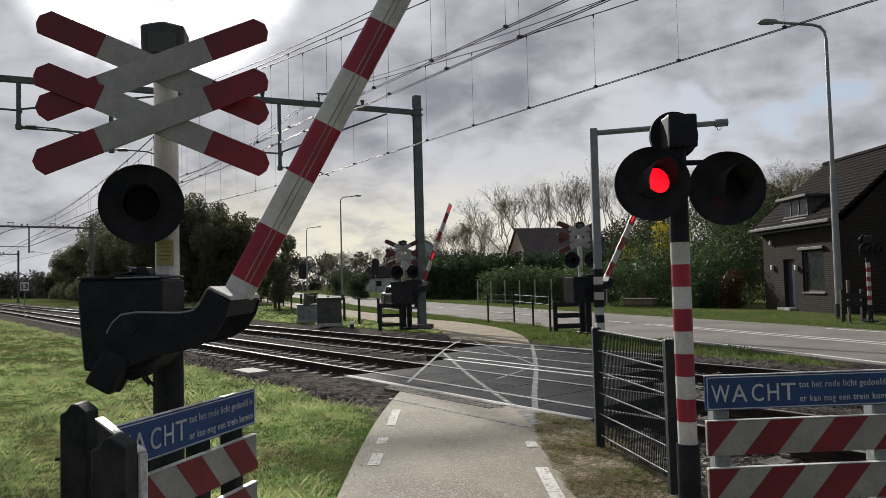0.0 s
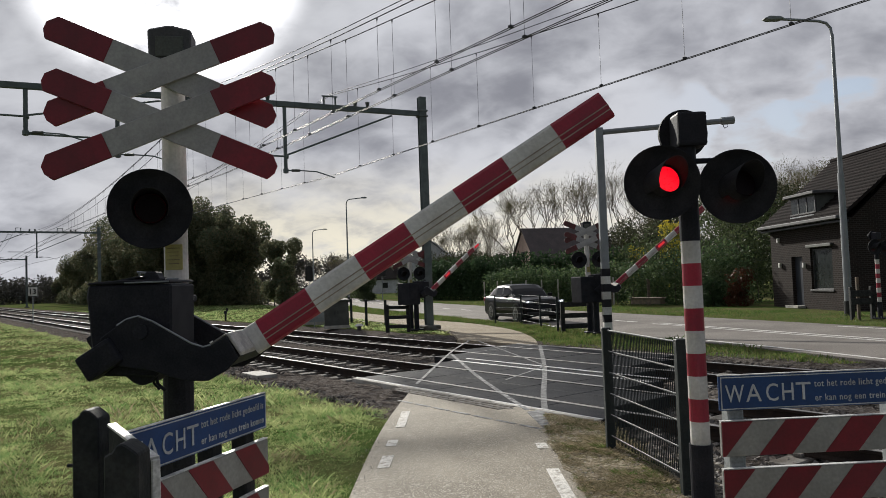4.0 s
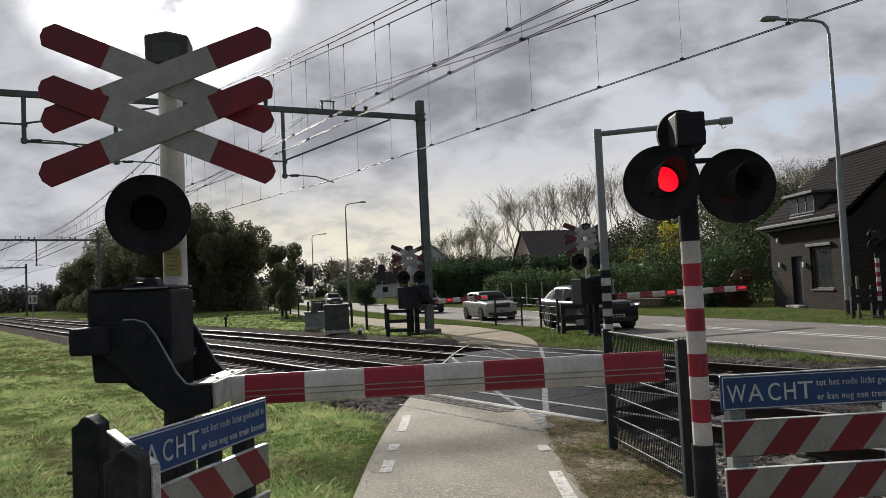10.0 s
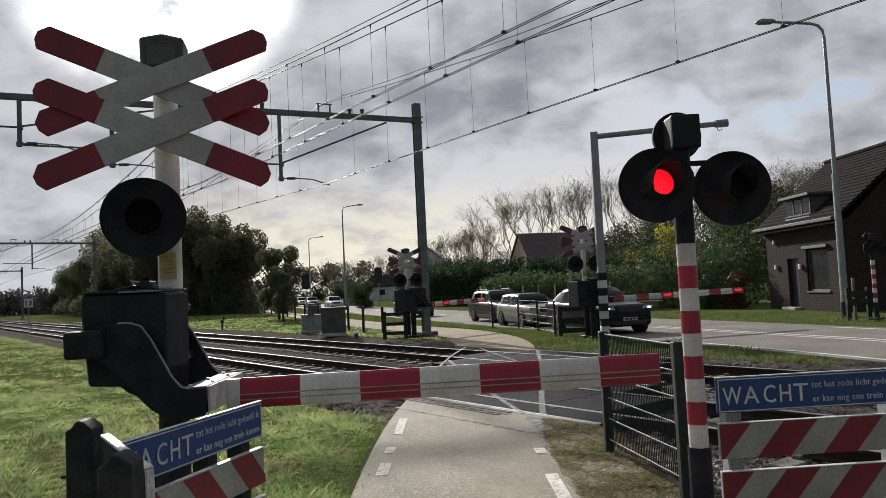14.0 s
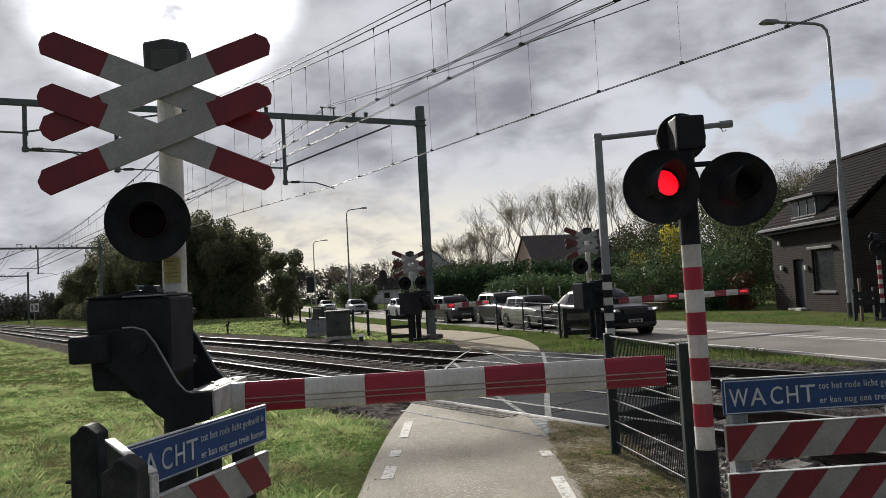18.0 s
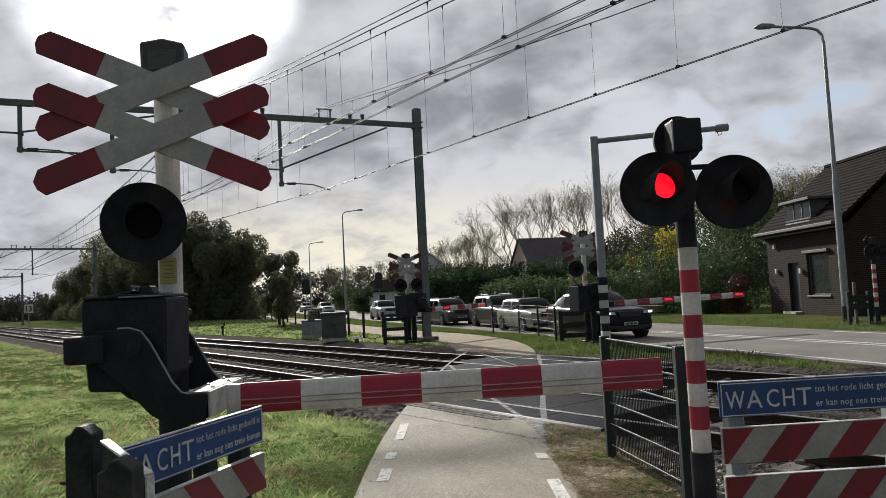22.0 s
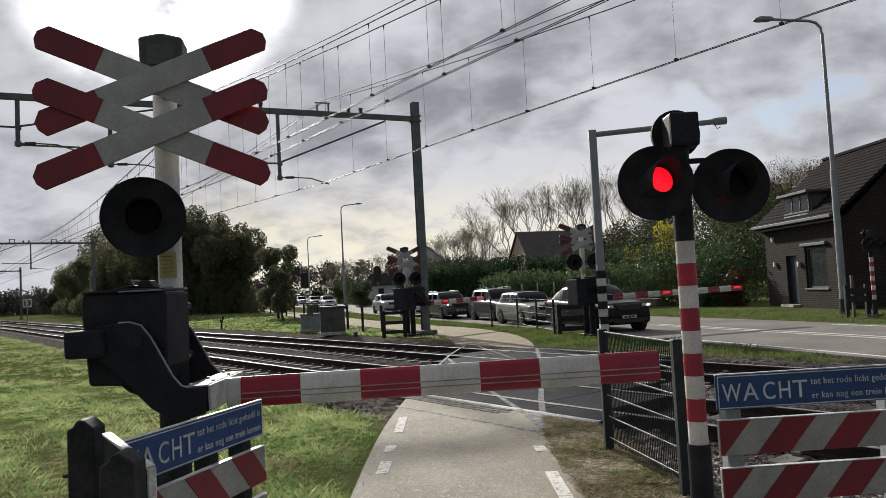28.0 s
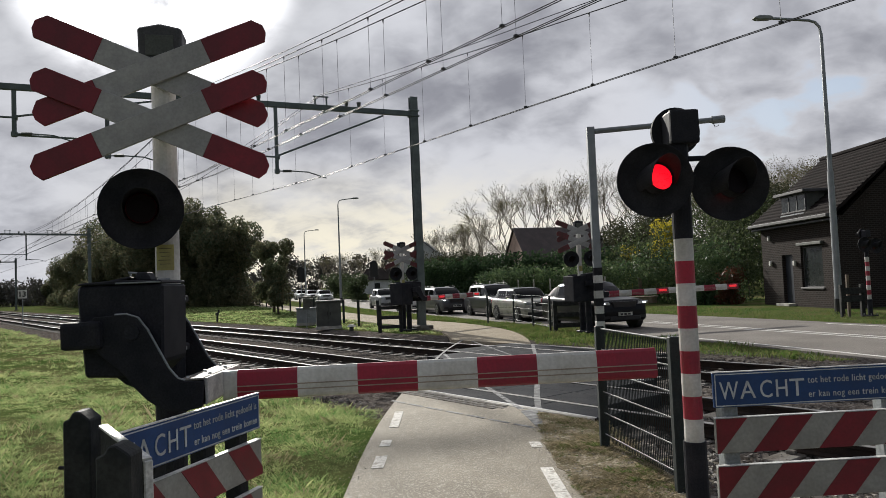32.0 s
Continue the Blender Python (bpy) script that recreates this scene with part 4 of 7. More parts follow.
def barrier(name, m, label, boom_length, bands, lamps=(), group="crossing barriers", cover=0.0, cover_x=-0.1):
    """Barrier machine and its boom. x runs along the lowered boom, from the post; the boom turns about the y axis."""
    s = thing(name, m, label, "level crossing barrier", group)
    # machine housing on the near side of the post, between the cheeks of the swinging frame
    body = part("housing", plate([(-0.30, 1.32), (-0.06, 1.31), (0.06, 1.30), (0.17, 1.40), (0.175, 1.86), (-0.33, 1.865), (-0.34, 1.80)], 0.40, "y", -0.56, bevel=0.014), M_BLACK, s, "black barrier machine housing")
    part("lid", plate([(-0.338, 1.866), (0.172, 1.866), (0.165, 1.884), (-0.10, 1.892), (-0.32, 1.880)], 0.41, "y", -0.565, bevel=0.006), M_BLACK, body, "black hinged lid")
    part("lid_catch", plate([(-0.03, 1.886), (0.085, 1.886), (0.058, 1.936), (-0.002, 1.938)], 0.1, "y", -0.5, bevel=0.006), M_BLACK, body)
    part("lid_key", pipe([(-0.06, -0.45, 1.89), (-0.06, -0.45, 1.925), (-0.075, -0.45, 1.938), (-0.02, -0.45, 1.932)], 0.007, 6), M_GALV, body)
    part("lid_rib", plate([(-0.16, 1.888), (-0.06, 1.890), (0.0, 1.906), (-0.03, 1.910)], 0.4, "y", -0.56, bevel=0.004), M_BLACK, body)
    part("lid_hinge", rod((0.09, -0.40, 1.887), (0.16, -0.40, 1.887), 0.008, seg=8), M_GALV, body)
    # pale strip stands in for sunlight along the lid's front edge
    part("lid_edge", box(0.03, -0.566, 1.872, 0.27, 0.005, 0.010, 0.002), M_GALV, body, "pale strip for the sunlit lid edge")
    part("cable", pipe([(0.03, -0.45, 1.31), (0.04, -0.45, 1.25), (0.07, -0.45, 1.22), (0.09, -0.45, 1.205)], 0.010, 8), M_BLACK, body)
    part("cable", pipe([(0.0, -0.42, 1.31), (0.005, -0.42, 1.25), (0.04, -0.42, 1.21)], 0.008, 8), M_BLACK, body)
    part("motor_sump", plate([(-0.16, 1.325), (0.06, 1.315), (0.01, 1.26), (-0.04, 1.245), (-0.09, 1.265)], 0.24, "y", -0.5, bevel=0.01), M_BLACK, body)
    part("shaft", rod((0.007, -0.62, 1.58), (0.007, 0.14, 1.58), 0.045, seg=16), M_BLACK, s)
    for z in (1.76, 1.44):
        part("clamp", box(0.0, -0.08, z, 0.24, 0.26, 0.05, 0.01), M_BLACK, s)
        part("bolt", rod((0.11, -0.12, z), (0.155, -0.12, z), 0.012, seg=6), M_GALV, s)
    part("sleeve", rod((0, 0, 0.06), (0, 0, 1.5), 0.098, seg=16), M_BLACK, s)
    part("foot", box(0, 0, 0.03, 0.42, 0.42, 0.06, 0.012), M_BLACK, s)
    if cover:
        part("cover", box(cover_x, -0.22, 1.42, cover, 0.66, 0.82, 0.03, seg=2), M_BLACK, s, "black machine cover")
    # the swinging frame: two side cheeks, counterweights, nose
    cheek = [(-0.26, 0.05), (-0.24, -0.08), (-0.06, -0.24), (0.0, -0.32), (0.08, -0.405), (0.18, -0.468), (0.30, -0.475), (0.395, -0.455), (0.41, -0.305), (0.30, -0.30), (0.255, -0.285), (0.205, -0.225), (0.085, 0.01), (0.03, 0.085), (-0.04, 0.108), (-0.22, 0.10)]
    arm = part("swing_frame", plate(cheek, 0.022, "y", -0.612, bevel=0.004), M_BLACK, s, "black swinging frame with counterweight")
    arm.matrix_basis = pose(0.007, 0, 1.58)
    part("far_cheek", plate(cheek, 0.022, "y", 0.105, bevel=0.004), M_BLACK, arm)
    # lit outline along the cheeks' top edges, laid on as bright piping
    for y in (-0.601, 0.116):
        part("cheek_edge", pipe([(-0.10, y, 0.108), (-0.03, y, 0.107), (0.035, y, 0.085), (0.088, y, 0.012), (0.208, y, -0.223), (0.257, y, -0.283), (0.30, y, -0.298)], 0.008, 6), M_GALV, arm, "bright piping for the lit edge")
    part("counterweight", box(-0.29, -0.585, -0.005, 0.24, 0.12, 0.165, 0.025, seg=2), M_BLACK, arm)
    part("counterweight", box(-0.45, 0.12, 0.20, 0.34, 0.08, 0.20, 0.03, seg=2), M_BLACK, arm)
    part("weight_arm", box(-0.26, 0.12, 0.11, 0.22, 0.05, 0.16, 0.01), M_BLACK, arm)
    part("nose", plate([(0.27, -0.305), (0.40, -0.300), (0.405, -0.445), (0.30, -0.465)], 0.66, "y", -0.575, bevel=0.01), M_BLACK, arm)
    part("nose_cover", plate([(0.265, -0.288), (0.405, -0.286), (0.409, -0.300), (0.265, -0.302)], 0.72, "y", -0.602, bevel=0.004), M_PLATE_WORN, arm, "worn grey top plate")
    part("nose_front", plate([(0.405, -0.29), (0.423, -0.29), (0.428, -0.43), (0.408, -0.45)], 0.70, "y", -0.59, bevel=0.004), M_PLATE_LIT, arm, "worn grey front plate in a lit tone")
    for k in range(5):
        part("bolt", rod((0.30 + 0.08 * (k % 2), -0.56 + 0.16 * k, -0.288), (0.30 + 0.08 * (k % 2), -0.56 + 0.16 * k, -0.276), 0.011, seg=6), M_BRIGHT, arm)
    # boom: a flat oval tube, a short white root and then red and white bands in turn
    z0, w, x0 = -0.385, boom_length / bands, 0.51
    part("boom_root", bar(x0 - 0.045, -0.24, z0, 0.09, 0.072, 0.19, 0.026), M_WHITE, arm, "white boom root")
    first = {}
    oval = [(-0.016, -0.095), (-0.033, -0.083), (-0.037, -0.066), (-0.036, 0.0), (-0.024, 0.078), (-0.012, 0.095)]
    oval += [(-y, z) for y, z in oval[::-1]]
    for k in range(bands):
        red = k % 2 == 0
        at = pose(x0 + w * (k + 0.5), -0.24, z0)
        if red not in first:
            first[red] = part("boom_band", plate(oval, w, "x", -w / 2), M_RED if red else M_WHITE, arm, "red boom band" if red else "white boom band")
            first[red].matrix_basis = at
            for dz in (-0.040, -0.006):
                part("boom_groove", box(0, -0.0358, dz, w, 0.003, 0.007), M_GROOVE, first[red], "dull lengthwise groove")
                part("boom_lip", box(0, -0.0372, dz - 0.001, w, 0.003, 0.0045), M_GROOVE, first[red], "pale lengthwise lip")
        else:
            band = again(first[red], "boom_band", at)
            band["label"] = "red boom band" if red else "white boom band"
            for c in first[red].children:
                again(c, c.name.split(".")[0], Matrix(), band)
        if k in lamps:
            part("boom_lamp", box(x0 + w * (k + 0.5), -0.285, z0 + 0.02, 0.28, 0.04, 0.07, 0.01), M_BARRIER_RED, arm, "lit red boom lamp")
    return s, arm


SWINGS = []
b1, a1 = barrier("barrier", pose(-1.842, 4.89, 0.0), "black barrier machine with red and white striped boom across the path", 2.665, 7)
SWINGS.append(a1)


# right hand signal: striped post, head box and two lamps
def striped_signal(name, m, label, beats="ab", group=""):
    s = thing(name, m, label, "railway signal", group)
    part("base_plate", box(0, 0, 0.02, 0.36, 0.36, 0.04, 0.008), M_BLACK, s)
    for k in range(4):
        part("anchor_bolt", rod((0.14 * (1 if k % 2 else -1), 0.14 * (1 if k > 1 else -1), 0.03), (0.14 * (1 if k % 2 else -1), 0.14 * (1 if k > 1 else -1), 0.1), 0.016, seg=6), M_GALV, s)
    part("lower_post", rod((0, 0, 0.04), (0, 0, 0.585), 0.082, seg=20), M_BLACK, s)
    n, lo, hi = 9, 0.585, 2.065
    for k in range(n):
        z = lo + (hi - lo) * k / n
        part("post_band", rod((0, 0, z), (0, 0, z + (hi - lo) / n), 0.069, seg=24), M_WHITE if k % 2 == 0 else M_RED, s, "white post band" if k % 2 == 0 else "red post band")
    part("upper_post", rod((0, 0, 2.065), (0, 0, 2.80), 0.072, seg=20), M_BLACK, s)
    head = part("bell_box", box(0.025, 0.0, 2.885, 0.215, 0.22, 0.25, 0.02, seg=2), M_BLACK, s, "black bell box")
    part("rear_plate", rod((0.03, 0.115, 2.89), (0.03, 0.15, 2.89), 0.185, seg=32), M_DISC, head, "round black plate behind the bell box")
    part("rear_lamp", rod((0.03, 0.15, 2.89), (0.03, 0.28, 2.89), 0.11, 0.10, 20), M_BLACK, head)
    part("lamp_arm", box(0.17, -0.02, 2.655, 0.34, 0.05, 0.035, 0.006), M_BLACK, s)
    part("lamp_arm", box(-0.12, -0.02, 2.60, 0.2, 0.05, 0.035, 0.006), M_BLACK, s)
    part("knob", rod((0.07, -0.06, 2.52), (0.095, -0.06, 2.52), 0.02, seg=8), M_BLACK, s)
    lamp(s, -0.226, -0.12, 2.49, beats[0], -8, 0, 0.270, (25, -13))
    lamp(s, 0.325, -0.10, 2.445, beats[1], -10, 0, 0.270, (25, -13))
    return s


striped_signal("striped_signal", pose(1.80, 5.33, -0.02), "red and white banded post with two hooded red flashing lamps")


# ---- chicane boards ----
def wacht_board(name, m, label, posts, lean_sign=1, post_material=None):
    """A waist-high board fence: a blue notice over two red and white boards, on dark posts. x along it, facing -y."""
    s = thing(name, m, label, "board fence", "chicane boards beside the path")
    n = 1.12
    sign = part("notice_board", box(n / 2, 0, 1.14, n, 0.018, 0.19, 0.004), M_BLUE, s, "blue notice board with white letters")
    for x, z, w, h in ((n / 2, 1.226, n - 0.02, 0.005), (n / 2, 1.054, n - 0.02, 0.005), (0.012, 1.14, 0.005, 0.17), (n - 0.012, 1.14, 0.005, 0.17)):
        part("notice_border", box(x, -0.0105, z, w, 0.003, h), M_TEXT, sign)
    part("top_edge", box(n / 2, 0, 1.238, n, 0.02, 0.005), M_BRIGHT, sign)
    words = [(c, x, 1.090, 0.138, w) for c, x, w in zip("WACHT", (0.034, 0.150, 0.264, 0.355, 0.434), (0.106, 0.088, 0.068, 0.064, 0.083))]
    words += [("tot het rode licht gedoofd is", 0.538, 1.157, 0.052, 0.545), ("er kan nog een trein komen", 0.540, 1.080, 0.052, 0.545)]
    for body, x, z, size, width in words:
        t = part("lettering", text_bm(body, size, 1.0 if len(body) == 1 else 1.12, 0.0), M_TEXT, sign, "white letters")
        xs = [v.co.x for v in t.data.vertices]
        k = width / (max(xs) - min(xs))
        t.matrix_basis = Matrix.Translation((x - min(xs) * k, -0.0115, z)) @ Matrix.Diagonal((k, 1, 1, 1))
    for z, h in ((0.892, 0.19), (0.632, 0.19)):
        board = part("striped_board", box(n / 2, 0, z, n, 0.03, h, 0.005), M_BOARD, s, "board with slanting red and white stripes")
        lean, w = 0.16 * lean_sign, 0.187
        x = -0.17 if lean_sign > 0 else n - 0.155 - 6 * w
        while x < n + 0.2:
            pts = [(x, z - h / 2 + 0.002), (x + w, z - h / 2 + 0.002), (x + w + lean, z + h / 2 - 0.002), (x + lean, z + h / 2 - 0.002)]
            bm = plate(pts, 0.004, "y", -0.019)
            cut(bm, Vector((n - 0.002, 0, 0)), Vector((1, 0, 0)))
            cut(bm, Vector((0.002, 0, 0)), Vector((-1, 0, 0)))
            if len(bm.faces):
                part("red_stripe", bm, M_CROSS_RED, board, "red slanting stripe")
            x += w * 2
        part("top_edge", box(n / 2, 0, z + h / 2 + 0.002, n, 0.03, 0.004), M_BRIGHT, board)
    for x in posts:
        part("post", plate([(x - 0.045, -0.02), (x + 0.045, -0.02), (x + 0.045, 1.18), (x, 1.21), (x - 0.045, 1.18)], 0.09, "y", 0.016, bevel=0.008), post_material or M_POST, s, "square post")
    return s


wacht_board("notice_fence", pose(1.463, 4.01, 0.0, 0, 0, 3), "blue waiting notice over red and white striped boards, on posts", (0.10, 1.02), 1, M_CAB_GREY)
d = Vector((-1.045 + 1.375, 4.03 - 2.99, 0))
ang = math.degrees(math.atan2(d.y, d.x))
end = Vector((-1.045, 4.03, 0)) - d.normalized() * 1.12
wacht_board("notice_fence", pose(end.x, end.y, -0.005, 0, 0, ang), "blue waiting notice over striped boards, slanting to the path", (0.33, 0.70, 0.99), -1)

s = thing("corner_fence", pose(0, 0, 0), "two dark plastic posts with a white-edged board between them", "board fence")
for x, y, w, top in ((-1.567, 3.13, 0.115, 1.32), (-1.192, 2.632, 0.124, 1.274)):
    part("post", plate([(x - w / 2, -0.02), (x + w / 2, -0.02), (x + w / 2, top - 0.038), (x + w * 0.27, top - 0.016), (x + w * 0.08, top), (x - w * 0.12, top - 0.002), (x - w * 0.27, top - 0.03), (x - w / 2, top - 0.042)], 0.11, "y", y - 0.055, bevel=0.006), M_POST, s, "dark weathered plastic post")
va, vb = Vector((-1.41, 2.98, 0)), Vector((-1.119, 2.70, 0))
n = (vb - va).length
b = part("board", plate([(0, 0.85), (n, 0.85), (n, 1.190), (0, 1.270)], 0.022, "y", -0.011), M_POST, s)
b.matrix_basis = Matrix.Translation(va) @ Matrix.Rotation(math.atan2(vb.y - va.y, vb.x - va.x), 4, "Z")
part("board_edge", plate([(0, 1.268), (n, 1.188), (n, 1.198), (0, 1.278)], 0.034, "y", -0.017), M_BRIGHT, b, "white board edge")
part("board_edge", box(n + 0.004, 0, 1.02, 0.012, 0.034, 0.34, 0.004), M_BRIGHT, b, "white board edge")
part("bolt", rod((-1.665, 3.12, 1.08), (-1.62, 3.12, 1.08), 0.008, seg=6), M_BLACK, s)


# ---- railing beside the path ----
def railing(name, points, height, rails, label, bars=0.0, post_r=0.035, material=None, group="railings", cap=False):
    material = material or M_FENCE
    s = thing(name, pose(points[0][0], points[0][1], 0), label, "railing", group)
    o = Vector((points[0][0], points[0][1], 0))
    pts = [Vector((p[0], p[1], 0)) - o for p in points]
    for p in pts:
        part("post", box(p.x, p.y, height / 2 - 0.02, post_r * 2, post_r * 2, height + 0.06, 0.008), material, s)
    for a, b in zip(pts, pts[1:]):
        for k in range(rails):
            z = Vector((0, 0, height * (1 - k * 0.87 / max(1, rails - 1)) - 0.02))
            part("rail", rod(a + z, b + z, 0.008, seg=8), material, s)
            if cap:
                part("rail_cap", rod(a + z + Vector((0, 0, 0.006)), b + z + Vector((0, 0, 0.006)), 0.0045, seg=6), M_BRIGHT, s, "bright rail top")
        if bars:
            n = int((b - a).length / bars)
            first = None
            for k in range(1, n):
                p = a.lerp(b, k / n)
                if first is None:
                    first = part("bar", rod((0, 0, 0.1), (0, 0, height - 0.02), 0.0045, seg=5), material, s)
                    first.matrix_basis = Matrix.Translation(p)
                else:
                    again(first, "bar", Matrix.Translation(p))
    return s


railing("path_railing", [(1.65, 7.65), (1.90, 6.0)], 1.26, 6, "dark steel railing with thin upright bars beside the path", 0.035, 0.045, cap=True)

# ---- overhead line ----
def portal(name, v, u0, u1, label, struts, detail=True, turn=0.0):
    """Two steel masts with a beam over the tracks, and hangers for the contact wires."""
    s = thing(name, RAIL_POSE @ pose(v, u1, 0, 0, 0, turn) @ pose(0, -u1, 0), label, "catenary portal", "overhead line portals")
    h = 8.55
    for u in (u0, u1):
        bm = box(0, u, 4.6, 0.05, 0.26, 9.25, 0.004)
        box(0.11, u, 4.6, 0.02, 0.30, 9.25, 0.004, bm=bm)
        box(-0.11, u, 4.6, 0.02, 0.30, 9.25, 0.004, bm=bm)
        part("mast", bm, M_GREYGREEN, s, "grey green steel mast")
        part("footing", box(0, u, 0.0, 0.7, 0.7, 0.3, 0.03), M_SLEEPER, s)
        for dz in (0, 0.22):
            part("clamp", box(0, u, h - 0.1 + dz, 0.32, 0.40, 0.06, 0.01), M_GREYGREEN, s)
    part("beam", box(0, (u0 + u1) / 2, h, 0.16, u1 - u0, 0.2, 0.012), M_GREYGREEN, s, "grey green cross beam")
    for u, low in struts:
        post = part("strut", rod((0, u, h - 0.1), (0, u, low), 0.07, seg=10), M_GREYGREEN, s)
        part("strut_foot", rod((0, u, low + 0.16), (0, u, low + 0.02), 0.1, seg=10), M_GREYGREEN, post)
        part("cross_tube", rod((0, u, low + 0.62), (0, u + 0.1, low + 0.62), 0.09, seg=10), M_GREYGREEN, post)
        if detail:
            part("brace", rod((0, u, low + 0.65), (0, u + 4.2, h - 0.15), 0.035, seg=8), M_GREYGREEN, s)
            part("brace", rod((0, u, low + 0.62), (0, u - 2.6, low + 0.66), 0.035, seg=8), M_GREYGREEN, s)
            part("registration_arm", pipe([(0, u, low + 0.1), (0.1, u + 0.5, low + 0.1), (0.2, u + 1.1, low + 0.06), (0.3, u + 1.75, low - 0.16)], 0.022, 8), M_GREYGREEN, s)
            part("insulator", rod((0.04, u + 0.2, low + 0.1), (0.1, u + 0.5, low + 0.1), 0.05, seg=10), M_CAB_DARK, s)
    for u in TRACKS:
        for d in (-0.22, 0.22):
            part("wire_stand", rod((0, u + 0.4 + d, h + 0.1), (0, u + 0.4 + d, h + 0.42), 0.035, seg=8), M_GREYGREEN, s)
        part("wire_saddle", rod((0, u + 0.1, h + 0.42), (0, u + 0.7, h + 0.42), 0.03, seg=8), M_GREYGREEN, s)
        for k in (0, 1):
            part("insulator", rod((0, u + 1.4 + k * 0.5, h + 0.1), (0, u + 1.4 + k * 0.5, h + 0.3), 0.06, 0.09, 8), M_CAB_DARK, s)
    return s


MAST_V = -23.4
portal("catenary_portal", MAST_V, -1.6, 16.4, "tall grey green steel portal carrying the overhead wires", ((10.9, 6.0), (5.3, 6.35), (2.63, 6.95)), True, -11.5)
for k in range(1, 6):
    portal("catenary_portal", MAST_V - 62 * k, -1.6, 16.4, "distant steel portal over the railway", ((10.45, 5.85), (5.05, 5.9)), k < 2)
portal("catenary_portal", MAST_V + 62, -1.6, 16.4, "steel portal carrying the overhead wires", ((10.45, 5.85),), False)


def wires():
    """Two catenaries over the near track and one over the far track, each with double contact wires."""
    spans = [(MAST_V + 62 * k, MAST_V + 62 * (k + 1)) for k in range(-5, 1)]

    def sagging(u, low, k, r, s, name):
        line = []
        for a, b in spans:
            line += [(a + (b - a) * t / 14, u, low + k * ((b - a) * (t / 14 - 0.5)) ** 2) for t in range(14)]
        part(name, pipe(line, r, 5), M_WIRE, s)

    for u, base, low, k, phase, gap in ((12.3, 5.82, 7.07, 0.00177, -10.6, 2.15), (8.4, 5.70, 6.74, 0.0019, -10.94, 2.07), (7.87, 5.70, 6.715, 0.00168, -10.7, 2.07)):
        s = thing("overhead_wire", RAIL_POSE.copy(), "dark contact and carrier wires hung over the track", "overhead wire", "overhead wires")
        for du in (-0.03, 0.03):
            sagging(u + du, base + 0.30, -0.3 / 961, 0.009, s, "contact_wire")
        sagging(u, low, k, 0.0125, s, "carrier_wire")
        for n in range(-20, 22):
            v = phase + gap * n
            a = MAST_V + 62 * math.floor((v - MAST_V) / 62)
            off = v - a - 31
            top, foot = low + k * off * off, base + 0.30 - 0.3 * off * off / 961
            if abs(off) > 29.5:
                continue
            d = part("dropper", rod((v, u, foot), (v, u, top), 0.0045, seg=4), M_WIRE, s)
            if v > -40:
                part("wire_clip", box(v, u, foot + 0.02, 0.07, 0.08, 0.05, 0.01), M_WIRE, d)
                part("wire_clip", rod((v, u, top), (v, u, top - 0.09), 0.022, 0.008, 6), M_WIRE, d)
    s = thing("feeder_line", RAIL_POSE.copy(), "dark feeder cables slung between the portals", "overhead wire", "overhead wires")
    for u, low, k in ((12.3, 7.42, 0.00146), (8.05, 6.92, 0.00172)):
        sagging(u, low, k, 0.010, s, "feeder_wire")


wires()


# ---- street furniture beyond the rails ----
def street_lamp(name, m, h, reach, label):
    s = thing(name, m, label, "street lamp", "street lamps")
    part("base_sleeve", rod((0, 0, -0.02), (0, 0, 0.55), 0.17, seg=16), M_TRIMBLACK, s)
    part("lower_pole", rod((0, 0, 0.5), (0, 0, h * 0.48), 0.14, 0.115, 16), M_GALV, s)
    part("upper_pole", rod((0, 0, h * 0.48), (0, 0, h - 0.5), 0.09, 0.06, 14), M_GALV, s)
    part("bracket", pipe([(0, 0, h - 0.6), (-0.05, 0, h - 0.25), (-0.22, 0, h - 0.06), (-0.5, 0, h + 0.02), (-reach + 0.5, 0, h + 0.12)], 0.055, 10), M_GALV, s)
    part("lantern", plate([(-reach - 0.18, h + 0.12), (-reach + 0.05, h + 0.22), (-reach + 0.5, h + 0.2), (-reach + 0.62, h + 0.12), (-reach + 0.5, h + 0.06), (-reach, h + 0.05)], 0.3, "y", -0.15, bevel=0.03), M_CAB_GREY, s, "grey lantern head")
    return s


street_lamp("street_lamp", pose(15.25, 27.6, 0, 0, 0, 4), 11.35, 2.55, "tall galvanised street lamp with a dark foot beside the road")
street_lamp("street_lamp", pose(-10.8, 80, 0, 0, 0, 180), 11.4, 2.2, "tall galvanised street lamp by the far road")
street_lamp("street_lamp", pose(-20.5, 112, 0, 0, 0, 180), 10.6, 2.2, "distant galvanised street lamp by the road")
street_lamp("street_lamp", pose(-30, 78, 0, 0, 0, 180), 7.4, 1.8, "street lamp in front of dark trees")

s = thing("warning_gantry", pose(4.90, 22.3, 0), "grey steel gantry post with black white bands and long arm", "gantry")
part("post", box(0, 0, 4.23, 0.235, 0.235, 4.4, 0.02), M_GALV, s, "grey square post")
for k in range(9):
    part("post_band", box(0, 0, 0.235 * k + 0.05, 0.25, 0.25, 0.25, 0.012), M_WHITE if k % 2 else M_DISC, s, "white band" if k % 2 else "black band")
part("arm", rod((-0.1, 0, 6.28), (3.92, -0.2, 6.47), 0.085, seg=12), M_GALV, s, "grey tube arm")
part("arm_end", rod((3.73, -0.19, 6.46), (4.12, -0.21, 6.48), 0.12, seg=12), M_GALV, s)
